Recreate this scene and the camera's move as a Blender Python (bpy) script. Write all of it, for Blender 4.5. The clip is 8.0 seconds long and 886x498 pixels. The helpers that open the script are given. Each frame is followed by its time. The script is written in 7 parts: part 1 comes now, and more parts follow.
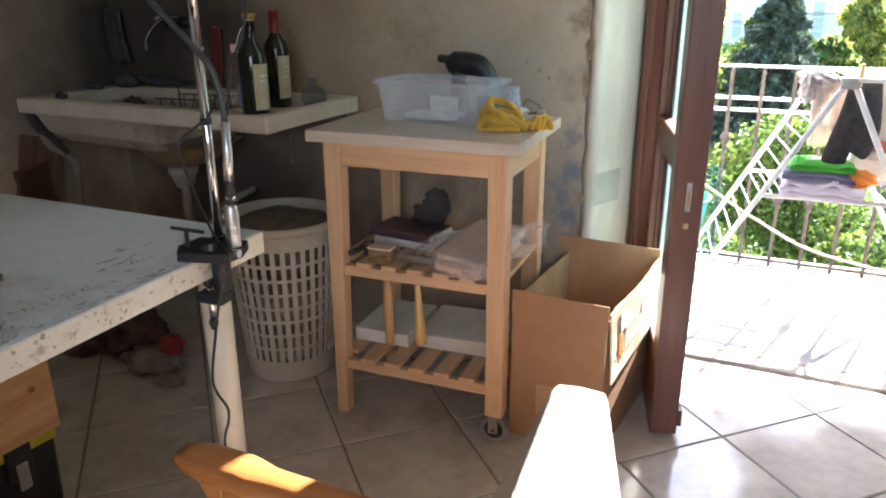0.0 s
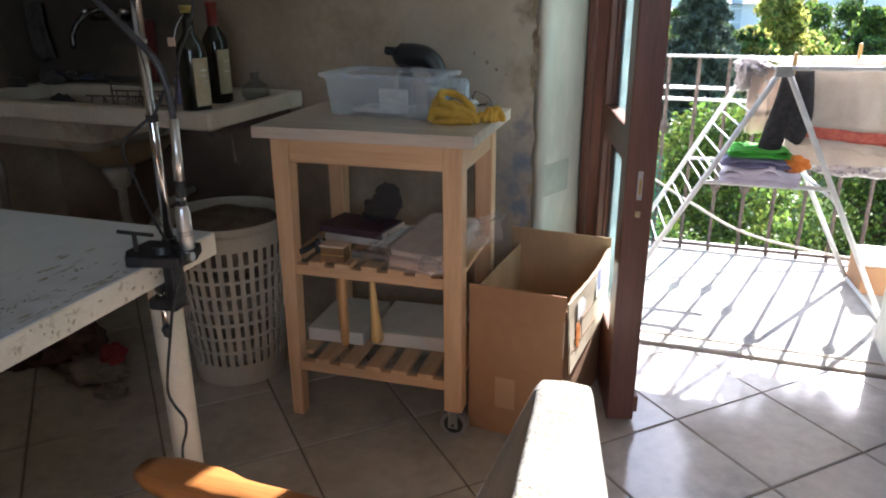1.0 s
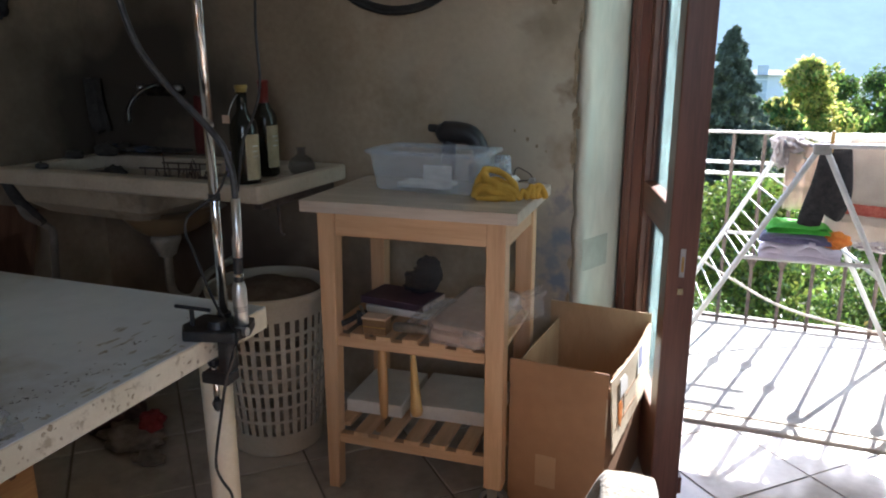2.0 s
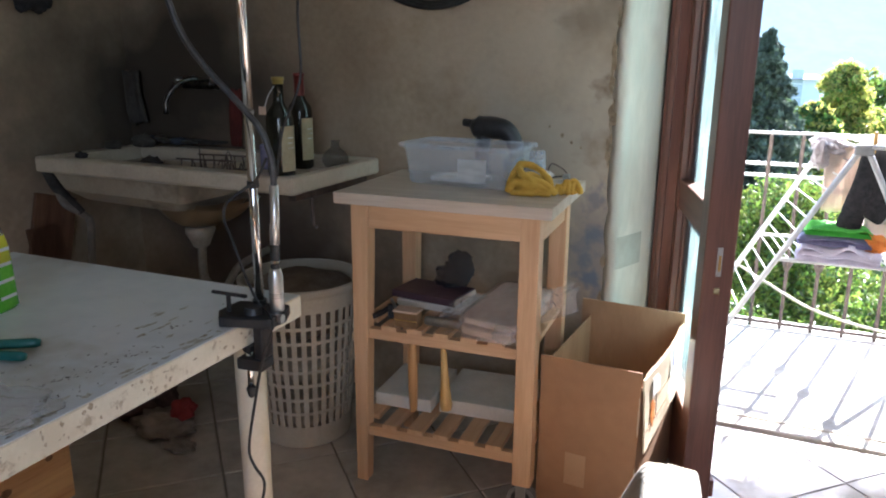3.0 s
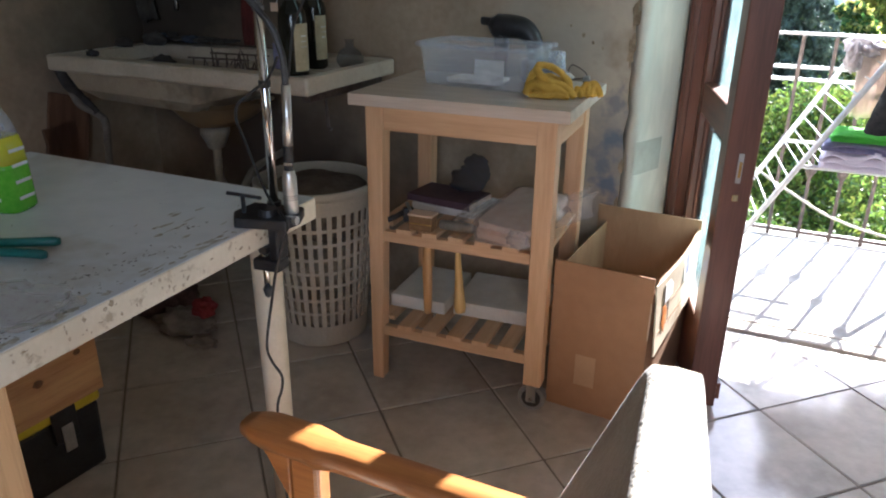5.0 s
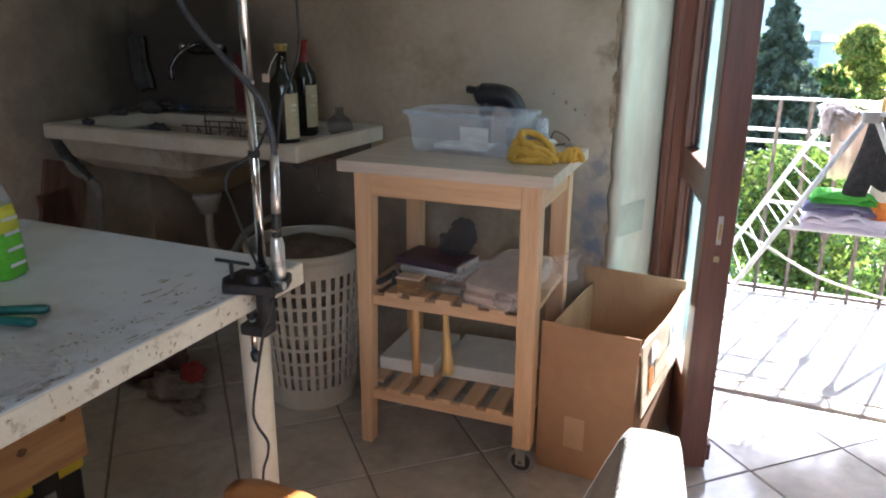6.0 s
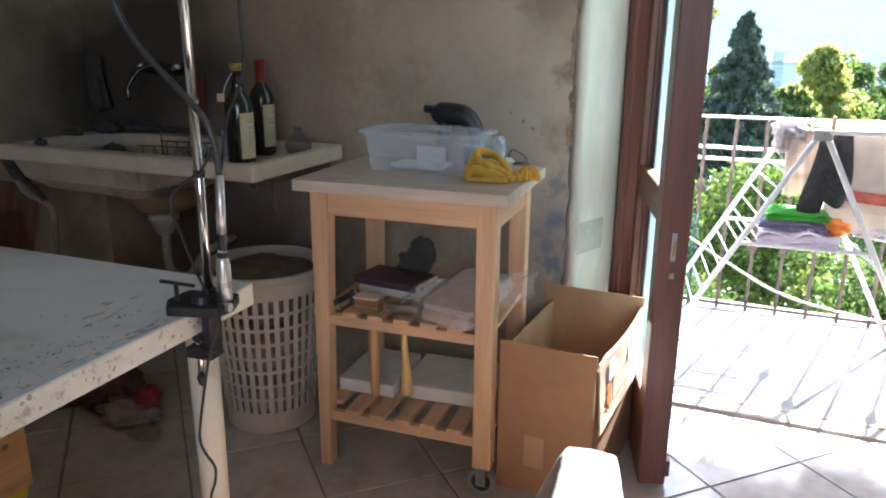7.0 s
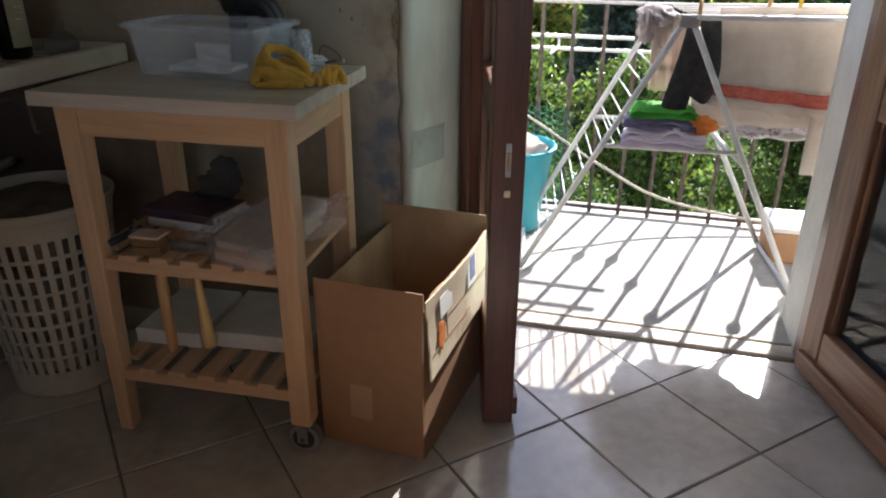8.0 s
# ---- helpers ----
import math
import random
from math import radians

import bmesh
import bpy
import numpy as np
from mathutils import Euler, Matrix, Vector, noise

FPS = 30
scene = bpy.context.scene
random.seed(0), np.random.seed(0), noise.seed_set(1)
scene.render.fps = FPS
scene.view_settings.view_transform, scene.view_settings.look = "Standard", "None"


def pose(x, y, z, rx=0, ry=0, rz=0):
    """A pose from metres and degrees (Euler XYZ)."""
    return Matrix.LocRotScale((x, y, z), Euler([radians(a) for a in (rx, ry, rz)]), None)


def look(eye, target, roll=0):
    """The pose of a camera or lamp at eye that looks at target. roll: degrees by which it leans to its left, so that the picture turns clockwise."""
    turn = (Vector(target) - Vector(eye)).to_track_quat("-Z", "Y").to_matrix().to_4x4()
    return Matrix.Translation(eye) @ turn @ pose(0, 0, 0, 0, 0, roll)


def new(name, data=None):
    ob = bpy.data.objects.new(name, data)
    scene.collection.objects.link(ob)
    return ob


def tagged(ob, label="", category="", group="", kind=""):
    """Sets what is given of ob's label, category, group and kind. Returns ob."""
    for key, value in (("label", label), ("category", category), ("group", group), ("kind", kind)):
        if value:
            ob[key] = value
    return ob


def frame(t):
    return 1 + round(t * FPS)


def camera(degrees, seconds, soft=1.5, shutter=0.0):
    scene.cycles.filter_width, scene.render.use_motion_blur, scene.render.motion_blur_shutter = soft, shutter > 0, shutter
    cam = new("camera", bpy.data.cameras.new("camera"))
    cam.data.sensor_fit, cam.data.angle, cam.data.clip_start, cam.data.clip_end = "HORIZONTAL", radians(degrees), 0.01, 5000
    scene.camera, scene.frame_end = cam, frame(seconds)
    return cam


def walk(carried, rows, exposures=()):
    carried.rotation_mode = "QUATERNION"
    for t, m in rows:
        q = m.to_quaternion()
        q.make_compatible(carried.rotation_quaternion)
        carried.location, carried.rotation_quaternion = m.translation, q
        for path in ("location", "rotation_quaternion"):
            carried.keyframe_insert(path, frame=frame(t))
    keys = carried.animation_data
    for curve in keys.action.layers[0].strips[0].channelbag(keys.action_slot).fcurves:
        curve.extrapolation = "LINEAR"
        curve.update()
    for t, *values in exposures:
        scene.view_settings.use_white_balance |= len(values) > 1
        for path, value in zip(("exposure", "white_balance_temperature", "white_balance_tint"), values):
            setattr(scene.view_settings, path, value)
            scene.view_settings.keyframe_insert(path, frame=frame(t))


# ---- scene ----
# ---- camera and walk ----
cam = camera(63.0, 8.0, soft=2.0)
ROWS = [
    (0.0, look((0.115, 0.172, 1.175), (-0.497, 1.959, 0.518), -0.3)),
    (0.5, look((0.065, 0.153, 1.166), (-0.468, 1.96, 0.492), -0.6)),
    (1.0, look((0.064, 0.183, 1.17), (-0.381, 2.013, 0.495), -0.4)),
    (1.5, look((0.045, 0.179, 1.17), (-0.409, 2.008, 0.501), 0.5)),
    (2.0, look((0.024, 0.163, 1.2), (-0.501, 2.026, 0.695), -0.2)),
    (2.2, look((0.018, 0.163, 1.218), (-0.539, 2.036, 0.793), -0.5)),
    (3.3, look((0.003, 0.158, 1.166), (-0.608, 1.964, 0.56), 0.6)),
    (3.5, look((0.001, 0.164, 1.162), (-0.607, 1.938, 0.468), 1.0)),
    (4.0, look((0.008, 0.164, 1.163), (-0.609, 1.91, 0.408), 0.9)),
    (4.2, look((0.006, 0.165, 1.162), (-0.613, 1.906, 0.397), 0.9)),
    (5.3, look((0.017, 0.163, 1.187), (-0.592, 1.921, 0.453), 0.4)),
    (5.5, look((0.022, 0.158, 1.192), (-0.59, 1.93, 0.495), 0.4)),
    (6.0, look((0.032, 0.15, 1.195), (-0.58, 1.958, 0.597), 0.3)),
    (6.5, look((0.036, 0.15, 1.199), (-0.556, 1.978, 0.648), 0.4)),
    (7.0, look((0.072, 0.17, 1.193), (-0.476, 2.014, 0.646), 0.4)),
    (7.2, look((0.085, 0.202, 1.173), (-0.344, 2.057, 0.561), 0.2)),
    (7.3, look((0.101, 0.229, 1.168), (-0.291, 2.081, 0.524), -0.4)),
    (7.5, look((0.144, 0.304, 1.154), (-0.181, 2.149, 0.454), -0.3)),
    (7.7, look((0.195, 0.406, 1.154), (-0.068, 2.24, 0.401), -0.2)),
    (8.0, look((0.225, 0.533, 1.15), (-0.06, 2.34, 0.343), 0.3)),
]
EXPOSURES = [(t, stops, warm, 14.5) for t, stops, warm in ((0.0, 3.2, 5850), (0.5, 2.75, 5700), (1.0, 2.38, 5700), (1.5, 2.21, 5700), (2.2, 2.4, 5650), (3.4, 3.0, 5600), (4.2, 2.84, 5600), (5.3, 2.77, 5600), (6.0, 2.97, 5600), (7.0, 3.02, 5600), (7.5, 2.22, 5700), (8.0, 1.5, 5900))]
walk(cam, ROWS, EXPOSURES)

# the house stands at an angle to the axes: its own plan is laid out square and then turned
HOUSE = Matrix.Translation((0.47, 2.53, 0)) @ Matrix.Rotation(radians(-6.2), 4, "Z") @ Matrix.Translation((-0.47, -2.53, 0))
# the chair, the near end of the table and the garden keep a plan of their own
NEAR_SIDE = Matrix.Translation((0.001, 0.164, 0)) @ Matrix.Rotation(radians(-3.05), 4, "Z") @ Matrix.Translation((-0.073, -0.240, 0))

# ---- world, sun and large lights ----
SUN_AZ, SUN_EL = 19.9, 30.7  # degrees from +y towards +x, and above the horizon
world = bpy.data.worlds.new("world")
scene.world = world
world.use_nodes = True
wn = world.node_tree.nodes
sky = wn.new("ShaderNodeTexSky")
sky.sky_type = "NISHITA"
sky.sun_disc = False
sky.sun_elevation = radians(SUN_EL)
sky.sun_rotation = radians(SUN_AZ)
sky.air_density, sky.dust_density = 1.0, 0.8
world.node_tree.links.new(sky.outputs[0], wn["Background"].inputs[0])
wn["Background"].inputs[1].default_value = 0.1

sun_data = bpy.data.lights.new("sun", "SUN")
sun_data.energy, sun_data.angle, sun_data.color = 5.0, radians(0.5), (1.0, 0.93, 0.82)
sun = new("sun", sun_data)
to_sun = Vector((math.sin(radians(SUN_AZ)) * math.cos(radians(SUN_EL)), math.cos(radians(SUN_AZ)) * math.cos(radians(SUN_EL)), math.sin(radians(SUN_EL))))
sun.matrix_world = look(to_sun * 20, (0, 0, 0))

# unseen fill lamp, added in an opening of the wall behind the camera
fill_data = bpy.data.lights.new("south_window_daylight", "AREA")
fill_data.shape, fill_data.size, fill_data.size_y, fill_data.energy, fill_data.color = "RECTANGLE", 1.3, 1.2, 3.1, (0.95, 0.97, 1.0)
fill_light = new("south_window_daylight", fill_data)
fill_light.matrix_world = HOUSE @ look((1.25, -2.18, 1.6), (0.9, 2.0, 1.3))

# ---- materials ----


def surface(name, c1, c2, scale=8.0, rough=0.6, bump=0.1, metal=0.0, fine=120.0, mix=(0.35, 0.65), stretch=(1, 1, 1), c3=None, spots=3.0,
            spot_at=(0.58, 0.68), rough2=None, island=0.0, spec=0.5, sheen=0.0, dist=0.01):
    """A procedural material with variation at two scales, optional third colour in patches."""
    m = bpy.data.materials.new(name)
    m.use_nodes = True
    t = m.node_tree
    N, L = t.nodes, t.links
    b = N["Principled BSDF"]
    co = N.new("ShaderNodeTexCoord")
    mp = N.new("ShaderNodeMapping")
    mp.inputs["Scale"].default_value = stretch
    L.new(co.outputs["Object"], mp.inputs[0])
    info = N.new("ShaderNodeObjectInfo")
    add = N.new("ShaderNodeVectorMath")
    add.operation = "ADD"
    mul = N.new("ShaderNodeMath")
    mul.operation = "MULTIPLY"
    mul.inputs[1].default_value = 17.0
    L.new(info.outputs["Random"], mul.inputs[0])
    L.new(mp.outputs[0], add.inputs[0])
    L.new(mul.outputs[0], add.inputs[1])
    n1 = N.new("ShaderNodeTexNoise")
    n1.inputs["Scale"].default_value, n1.inputs["Detail"].default_value, n1.inputs["Roughness"].default_value = scale, 6, 0.6
    n2 = N.new("ShaderNodeTexNoise")
    n2.inputs["Scale"].default_value, n2.inputs["Detail"].default_value = fine, 3
    for n in (n1, n2):
        L.new(add.outputs[0], n.inputs["Vector"])
    blend = N.new("ShaderNodeMath")
    blend.operation = "MULTIPLY_ADD"
    L.new(n2.outputs["Fac"], blend.inputs[0])
    blend.inputs[1].default_value = 0.35
    L.new(n1.outputs["Fac"], blend.inputs[2])
    ramp = N.new("ShaderNodeValToRGB")
    ramp.color_ramp.elements[0].position, ramp.color_ramp.elements[1].position = mix[0] + 0.17, mix[1] + 0.17
    ramp.color_ramp.elements[0].color, ramp.color_ramp.elements[1].color = (*c1, 1), (*c2, 1)
    L.new(blend.outputs[0], ramp.inputs[0])
    colour = ramp.outputs[0]
    if c3:
        n3 = N.new("ShaderNodeTexNoise")
        n3.inputs["Scale"].default_value, n3.inputs["Detail"].default_value, n3.inputs["Roughness"].default_value = spots, 5, 0.65
        L.new(add.outputs[0], n3.inputs["Vector"])
        r3 = N.new("ShaderNodeValToRGB")
        r3.color_ramp.elements[0].position, r3.color_ramp.elements[1].position = spot_at
        L.new(n3.outputs["Fac"], r3.inputs[0])
        mx = N.new("ShaderNodeMix")
        mx.data_type = "RGBA"
        L.new(r3.outputs[0], mx.inputs[0])
        L.new(colour, mx.inputs[6])
        mx.inputs[7].default_value = (*c3, 1)
        colour = mx.outputs[2]
    if island:
        gi = N.new("ShaderNodeNewGeometry")
        hs = N.new("ShaderNodeHueSaturation")
        mr = N.new("ShaderNodeMapRange")
        mr.inputs["To Min"].default_value, mr.inputs["To Max"].default_value = 1 - island, 1 + island
        L.new(gi.outputs["Random Per Island"], mr.inputs[0])
        L.new(mr.outputs[0], hs.inputs["Value"])
        mr2 = N.new("ShaderNodeMapRange")
        mr2.inputs["To Min"].default_value, mr2.inputs["To Max"].default_value = 0.5 - island * 0.06, 0.5 + island * 0.06
        L.new(gi.outputs["Random Per Island"], mr2.inputs[0])
        L.new(mr2.outputs[0], hs.inputs["Hue"])
        L.new(colour, hs.inputs["Color"])
        colour = hs.outputs[0]
    L.new(colour, b.inputs["Base Color"])
    b.inputs["Metallic"].default_value = metal
    b.inputs["Specular IOR Level"].default_value = spec
    if sheen:
        b.inputs["Sheen Weight"].default_value = sheen
    rr = N.new("ShaderNodeMapRange")
    rr.inputs["To Min"].default_value, rr.inputs["To Max"].default_value = rough, rough if rough2 is None else rough2
    L.new(n1.outputs["Fac"], rr.inputs[0])
    L.new(rr.outputs[0], b.inputs["Roughness"])
    if bump:
        bp = N.new("ShaderNodeBump")
        bp.inputs["Strength"].default_value, bp.inputs["Distance"].default_value = bump, dist
        L.new(blend.outputs[0], bp.inputs["Height"])
        L.new(bp.outputs[0], b.inputs["Normal"])
    return m


def wood(name, light, dark, rough=0.5, grain=9.0, axis=0, knots=False, coat=0.0):
    """Timber with grain that runs along one axis of the object."""
    st = [grain, grain, grain]
    st[axis] = grain * 0.06
    m = surface(name, dark, light, scale=4.0, rough=rough, bump=0.06, fine=28.0, mix=(0.3, 0.62), stretch=st, dist=0.004)
    b = m.node_tree.nodes["Principled BSDF"]
    b.inputs["Coat Weight"].default_value = coat
    b.inputs["Coat Roughness"].default_value = 0.15
    if knots:
        N, L = m.node_tree.nodes, m.node_tree.links
        co = N.new("ShaderNodeTexCoord")
        v = N.new("ShaderNodeTexVoronoi")
        v.inputs["Scale"].default_value = 7.0
        L.new(co.outputs["Object"], v.inputs["Vector"])
        r = N.new("ShaderNodeValToRGB")
        r.color_ramp.elements[0].position, r.color_ramp.elements[1].position = 0.08, 0.16
        r.color_ramp.elements[0].color, r.color_ramp.elements[1].color = (1, 1, 1, 1), (0, 0, 0, 1)
        L.new(v.outputs["Distance"], r.inputs[0])
        mx = N.new("ShaderNodeMix")
        mx.data_type = "RGBA"
        L.new(r.outputs[0], mx.inputs[0])
        old = b.inputs["Base Color"].links[0].from_socket
        L.new(old, mx.inputs[6])
        mx.inputs[7].default_value = (0.13, 0.06, 0.025, 1)
        L.new(mx.outputs[2], b.inputs["Base Color"])
    return m


def clear(name, tint=(1, 1, 1), rough=0.0, ior=1.45, alpha=1.0):
    m = bpy.data.materials.new(name)
    m.use_nodes = True
    b = m.node_tree.nodes["Principled BSDF"]
    b.inputs["Base Color"].default_value = (*tint, 1)
    b.inputs["Transmission Weight"].default_value = 1.0
    b.inputs["Roughness"].default_value = rough
    b.inputs["IOR"].default_value = ior
    b.inputs["Alpha"].default_value = alpha
    return m


def film_plastic(name, tint, see=0.7, rough=0.2, grain=60.0):
    """Thin plastic: part of the light goes straight through, the rest meets a glossy film."""
    m = bpy.data.materials.new(name)
    m.use_nodes = True
    t = m.node_tree
    N, L = t.nodes, t.links
    b, out = N["Principled BSDF"], N["Material Output"]
    b.inputs["Base Color"].default_value = (*tint, 1)
    b.inputs["Roughness"].default_value = rough
    tr = N.new("ShaderNodeBsdfTransparent")
    mx = N.new("ShaderNodeMixShader")
    n = N.new("ShaderNodeTexNoise")
    n.inputs["Scale"].default_value = grain
    mr = N.new("ShaderNodeMapRange")
    mr.inputs["To Min"].default_value, mr.inputs["To Max"].default_value = 1 - see - 0.12, 1 - see + 0.12
    L.new(n.outputs["Fac"], mr.inputs[0])
    L.new(mr.outputs[0], mx.inputs[0])
    L.new(tr.outputs[0], mx.inputs[1])
    L.new(b.outputs[0], mx.inputs[2])
    L.new(mx.outputs[0], out.inputs[0])
    bp = N.new("ShaderNodeBump")
    bp.inputs["Strength"].default_value = 0.3
    L.new(n.outputs["Fac"], bp.inputs["Height"])
    L.new(bp.outputs[0], b.inputs["Normal"])
    return m



def dusty_glass(name, dust):
    """A thin pane: clear, mirroring by Fresnel, with a film of dust that glows in the light."""
    m = bpy.data.materials.new(name)
    m.use_nodes = True
    N, L = m.node_tree.nodes, m.node_tree.links
    N.remove(N["Principled BSDF"])
    tr, gl, tl = N.new("ShaderNodeBsdfTransparent"), N.new("ShaderNodeBsdfGlossy"), N.new("ShaderNodeBsdfTranslucent")
    gl.inputs["Roughness"].default_value = 0.02
    tl.inputs["Color"].default_value = (0.60, 0.84, 0.84, 1)
    tr.inputs["Color"].default_value = (0.93, 0.97, 0.96, 1)
    co, n = N.new("ShaderNodeTexCoord"), N.new("ShaderNodeTexNoise")
    n.inputs["Scale"].default_value, n.inputs["Detail"].default_value = 6.0, 6
    L.new(co.outputs["Object"], n.inputs["Vector"])
    mr = N.new("ShaderNodeMapRange")
    mr.inputs["From Min"].default_value, mr.inputs["From Max"].default_value = 0.3, 0.7
    mr.inputs["To Min"].default_value, mr.inputs["To Max"].default_value = dust * 0.5, dust * 1.5
    L.new(n.outputs["Fac"], mr.inputs[0])
    a, b, fr = N.new("ShaderNodeMixShader"), N.new("ShaderNodeMixShader"), N.new("ShaderNodeFresnel")
    fr.inputs[0].default_value = 1.5
    L.new(mr.outputs[0], a.inputs[0])
    L.new(tr.outputs[0], a.inputs[1])
    L.new(tl.outputs[0], a.inputs[2])
    L.new(fr.outputs[0], b.inputs[0])
    L.new(a.outputs[0], b.inputs[1])
    L.new(gl.outputs[0], b.inputs[2])
    L.new(b.outputs[0], N["Material Output"].inputs[0])
    return m


M = {}
M["plaster"] = surface("old_plaster", (0.31, 0.237, 0.160), (0.485, 0.386, 0.276), scale=2.2, rough=0.9, bump=0.35, fine=45, mix=(0.3, 0.7), c3=(0.215, 0.168, 0.12), spots=1.7, spot_at=(0.55, 0.72))
M["plaster_soot_shade"] = surface("sooty_shaded_plaster", (0.31, 0.237, 0.160), (0.485, 0.386, 0.276), scale=2.2, rough=0.9, bump=0.35, fine=45, mix=(0.3, 0.7), c3=(0.215, 0.168, 0.12), spots=1.7, spot_at=(0.55, 0.72))


def stain_shade_patch(m, centre, radius, colour, grain=2.5, spread=1.1, most=0.94):
    """A soft-edged stain, or shade put into the colour, with a broken outline, centred in the plan of the house."""
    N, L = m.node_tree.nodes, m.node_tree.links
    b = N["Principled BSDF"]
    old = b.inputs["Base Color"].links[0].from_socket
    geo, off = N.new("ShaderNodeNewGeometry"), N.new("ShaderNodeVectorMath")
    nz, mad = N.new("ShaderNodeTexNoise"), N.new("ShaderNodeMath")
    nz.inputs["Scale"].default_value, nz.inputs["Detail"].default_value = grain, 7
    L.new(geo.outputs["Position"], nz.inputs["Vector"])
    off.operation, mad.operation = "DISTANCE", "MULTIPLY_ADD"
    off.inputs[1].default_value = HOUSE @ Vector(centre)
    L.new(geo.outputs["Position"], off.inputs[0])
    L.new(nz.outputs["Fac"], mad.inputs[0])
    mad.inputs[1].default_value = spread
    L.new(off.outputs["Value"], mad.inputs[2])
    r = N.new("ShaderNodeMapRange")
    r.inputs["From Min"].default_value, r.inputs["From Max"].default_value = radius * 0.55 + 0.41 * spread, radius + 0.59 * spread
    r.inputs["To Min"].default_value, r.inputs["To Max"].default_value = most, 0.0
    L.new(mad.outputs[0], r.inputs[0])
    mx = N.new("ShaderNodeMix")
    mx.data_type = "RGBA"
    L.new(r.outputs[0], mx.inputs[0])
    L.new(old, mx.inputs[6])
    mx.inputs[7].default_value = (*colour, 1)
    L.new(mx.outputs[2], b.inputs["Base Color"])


# shade of the sink corner and under the sink, painted in with the soot
stain_shade_patch(M["plaster_soot_shade"], (-1.72, 2.295, 1.02), 0.82, (0.14, 0.105, 0.075), 2.2, 1.0, 0.55)
stain_shade_patch(M["plaster_soot_shade"], (-1.86, 2.295, 1.03), 0.54, (0.031, 0.024, 0.018), 3.0, 0.7, 0.92)
stain_shade_patch(M["plaster_soot_shade"], (-1.45, 2.295, 0.38), 0.55, (0.085, 0.058, 0.043), 2.5, 1.0, 0.9)
# bared old blue paint, brown hollows and paler filler near the door
stain_shade_patch(M["plaster_soot_shade"], (-0.26, 2.295, 0.95), 0.34, (0.44, 0.40, 0.335), 5, 0.8, 0.6)
stain_shade_patch(M["plaster_soot_shade"], (-0.50, 2.295, 1.30), 0.36, (0.50, 0.43, 0.34), 7, 0.9, 0.5)
stain_shade_patch(M["plaster_soot_shade"], (-0.215, 2.295, 0.60), 0.15, (0.235, 0.225, 0.215), 12, 0.4, 0.75)
stain_shade_patch(M["plaster_soot_shade"], (-0.205, 2.295, 0.77), 0.03, (0.16, 0.165, 0.20), 26, 0.2, 0.75)
stain_shade_patch(M["plaster_soot_shade"], (-0.195, 2.295, 0.66), 0.04, (0.115, 0.145, 0.205), 22, 0.22, 0.8)
stain_shade_patch(M["plaster_soot_shade"], (-0.215, 2.295, 0.60), 0.025, (0.14, 0.16, 0.205), 26, 0.2, 0.75)
stain_shade_patch(M["plaster_soot_shade"], (-0.20, 2.295, 0.51), 0.04, (0.10, 0.135, 0.21), 22, 0.22, 0.8)
stain_shade_patch(M["plaster_soot_shade"], (-0.17, 2.295, 1.12), 0.03, (0.17, 0.125, 0.08), 20, 0.22, 0.8)
stain_shade_patch(M["plaster_soot_shade"], (-0.20, 2.295, 0.93), 0.05, (0.23, 0.18, 0.125), 16, 0.25, 0.7)
stain_shade_patch(M["plaster_soot_shade"], (-0.27, 2.295, 1.30), 0.055, (0.22, 0.175, 0.125), 14, 0.16, 0.7)
stain_shade_patch(M["plaster_soot_shade"], (-0.36, 2.295, 1.46), 0.06, (0.24, 0.19, 0.135), 14, 0.2, 0.6)
M["plaster_white"] = surface("reveal_plaster", (0.45, 0.41, 0.335), (0.59, 0.545, 0.455), scale=7, rough=0.42, rough2=0.6, bump=0.35, fine=30, c3=(0.42, 0.43, 0.37), spots=4, spot_at=(0.45, 0.66), stretch=(1, 1, 0.35))
M["filler"] = surface("matt_grey_plaster", (0.34, 0.33, 0.275), (0.40, 0.39, 0.33), scale=12, rough=0.9, bump=0.15, fine=40)
M["ceiling"] = surface("ceiling_paint", (0.62, 0.59, 0.53), (0.7, 0.67, 0.62), scale=2, rough=0.9, bump=0.1)
M["brick_patch"] = surface("bared_render", (0.17, 0.125, 0.08), (0.30, 0.235, 0.155), scale=25, rough=0.95, bump=0.8)
M["tile"] = surface("floor_tile", (0.395, 0.355, 0.305), (0.61, 0.556, 0.487), scale=6.5, rough=0.08, rough2=0.17, spec=0.85, bump=0.05, fine=30, mix=(0.3, 0.7), c3=(0.51, 0.445, 0.37), spots=2.6, spot_at=(0.45, 0.9))
M["grout"] = surface("grout", (0.14, 0.118, 0.095), (0.23, 0.195, 0.155), scale=30, rough=0.9, bump=0.3)
M["slab"] = surface("balcony_slab", (0.33, 0.305, 0.265), (0.45, 0.425, 0.38), scale=6, rough=0.8, bump=0.4, fine=60, c3=(0.31, 0.28, 0.235), spots=9)
M["sill"] = surface("stone_sill", (0.42, 0.37, 0.30), (0.58, 0.53, 0.45), scale=12, rough=0.7, bump=0.2)
M["facade"] = surface("outer_render", (0.62, 0.60, 0.54), (0.74, 0.72, 0.66), scale=6, rough=0.9, bump=0.4)
M["door_wood_z"] = wood("door_wood_upright", (0.155, 0.063, 0.041), (0.088, 0.034, 0.023), rough=0.38, axis=2, coat=0.25)
M["door_wood_x"] = wood("door_wood_level", (0.19, 0.07, 0.038), (0.10, 0.034, 0.02), rough=0.4, axis=0, coat=0.2)
M["door_pale_z"] = wood("worn_door_wood_upright", (0.27, 0.135, 0.07), (0.13, 0.055, 0.03), rough=0.4, axis=2, coat=0.2)
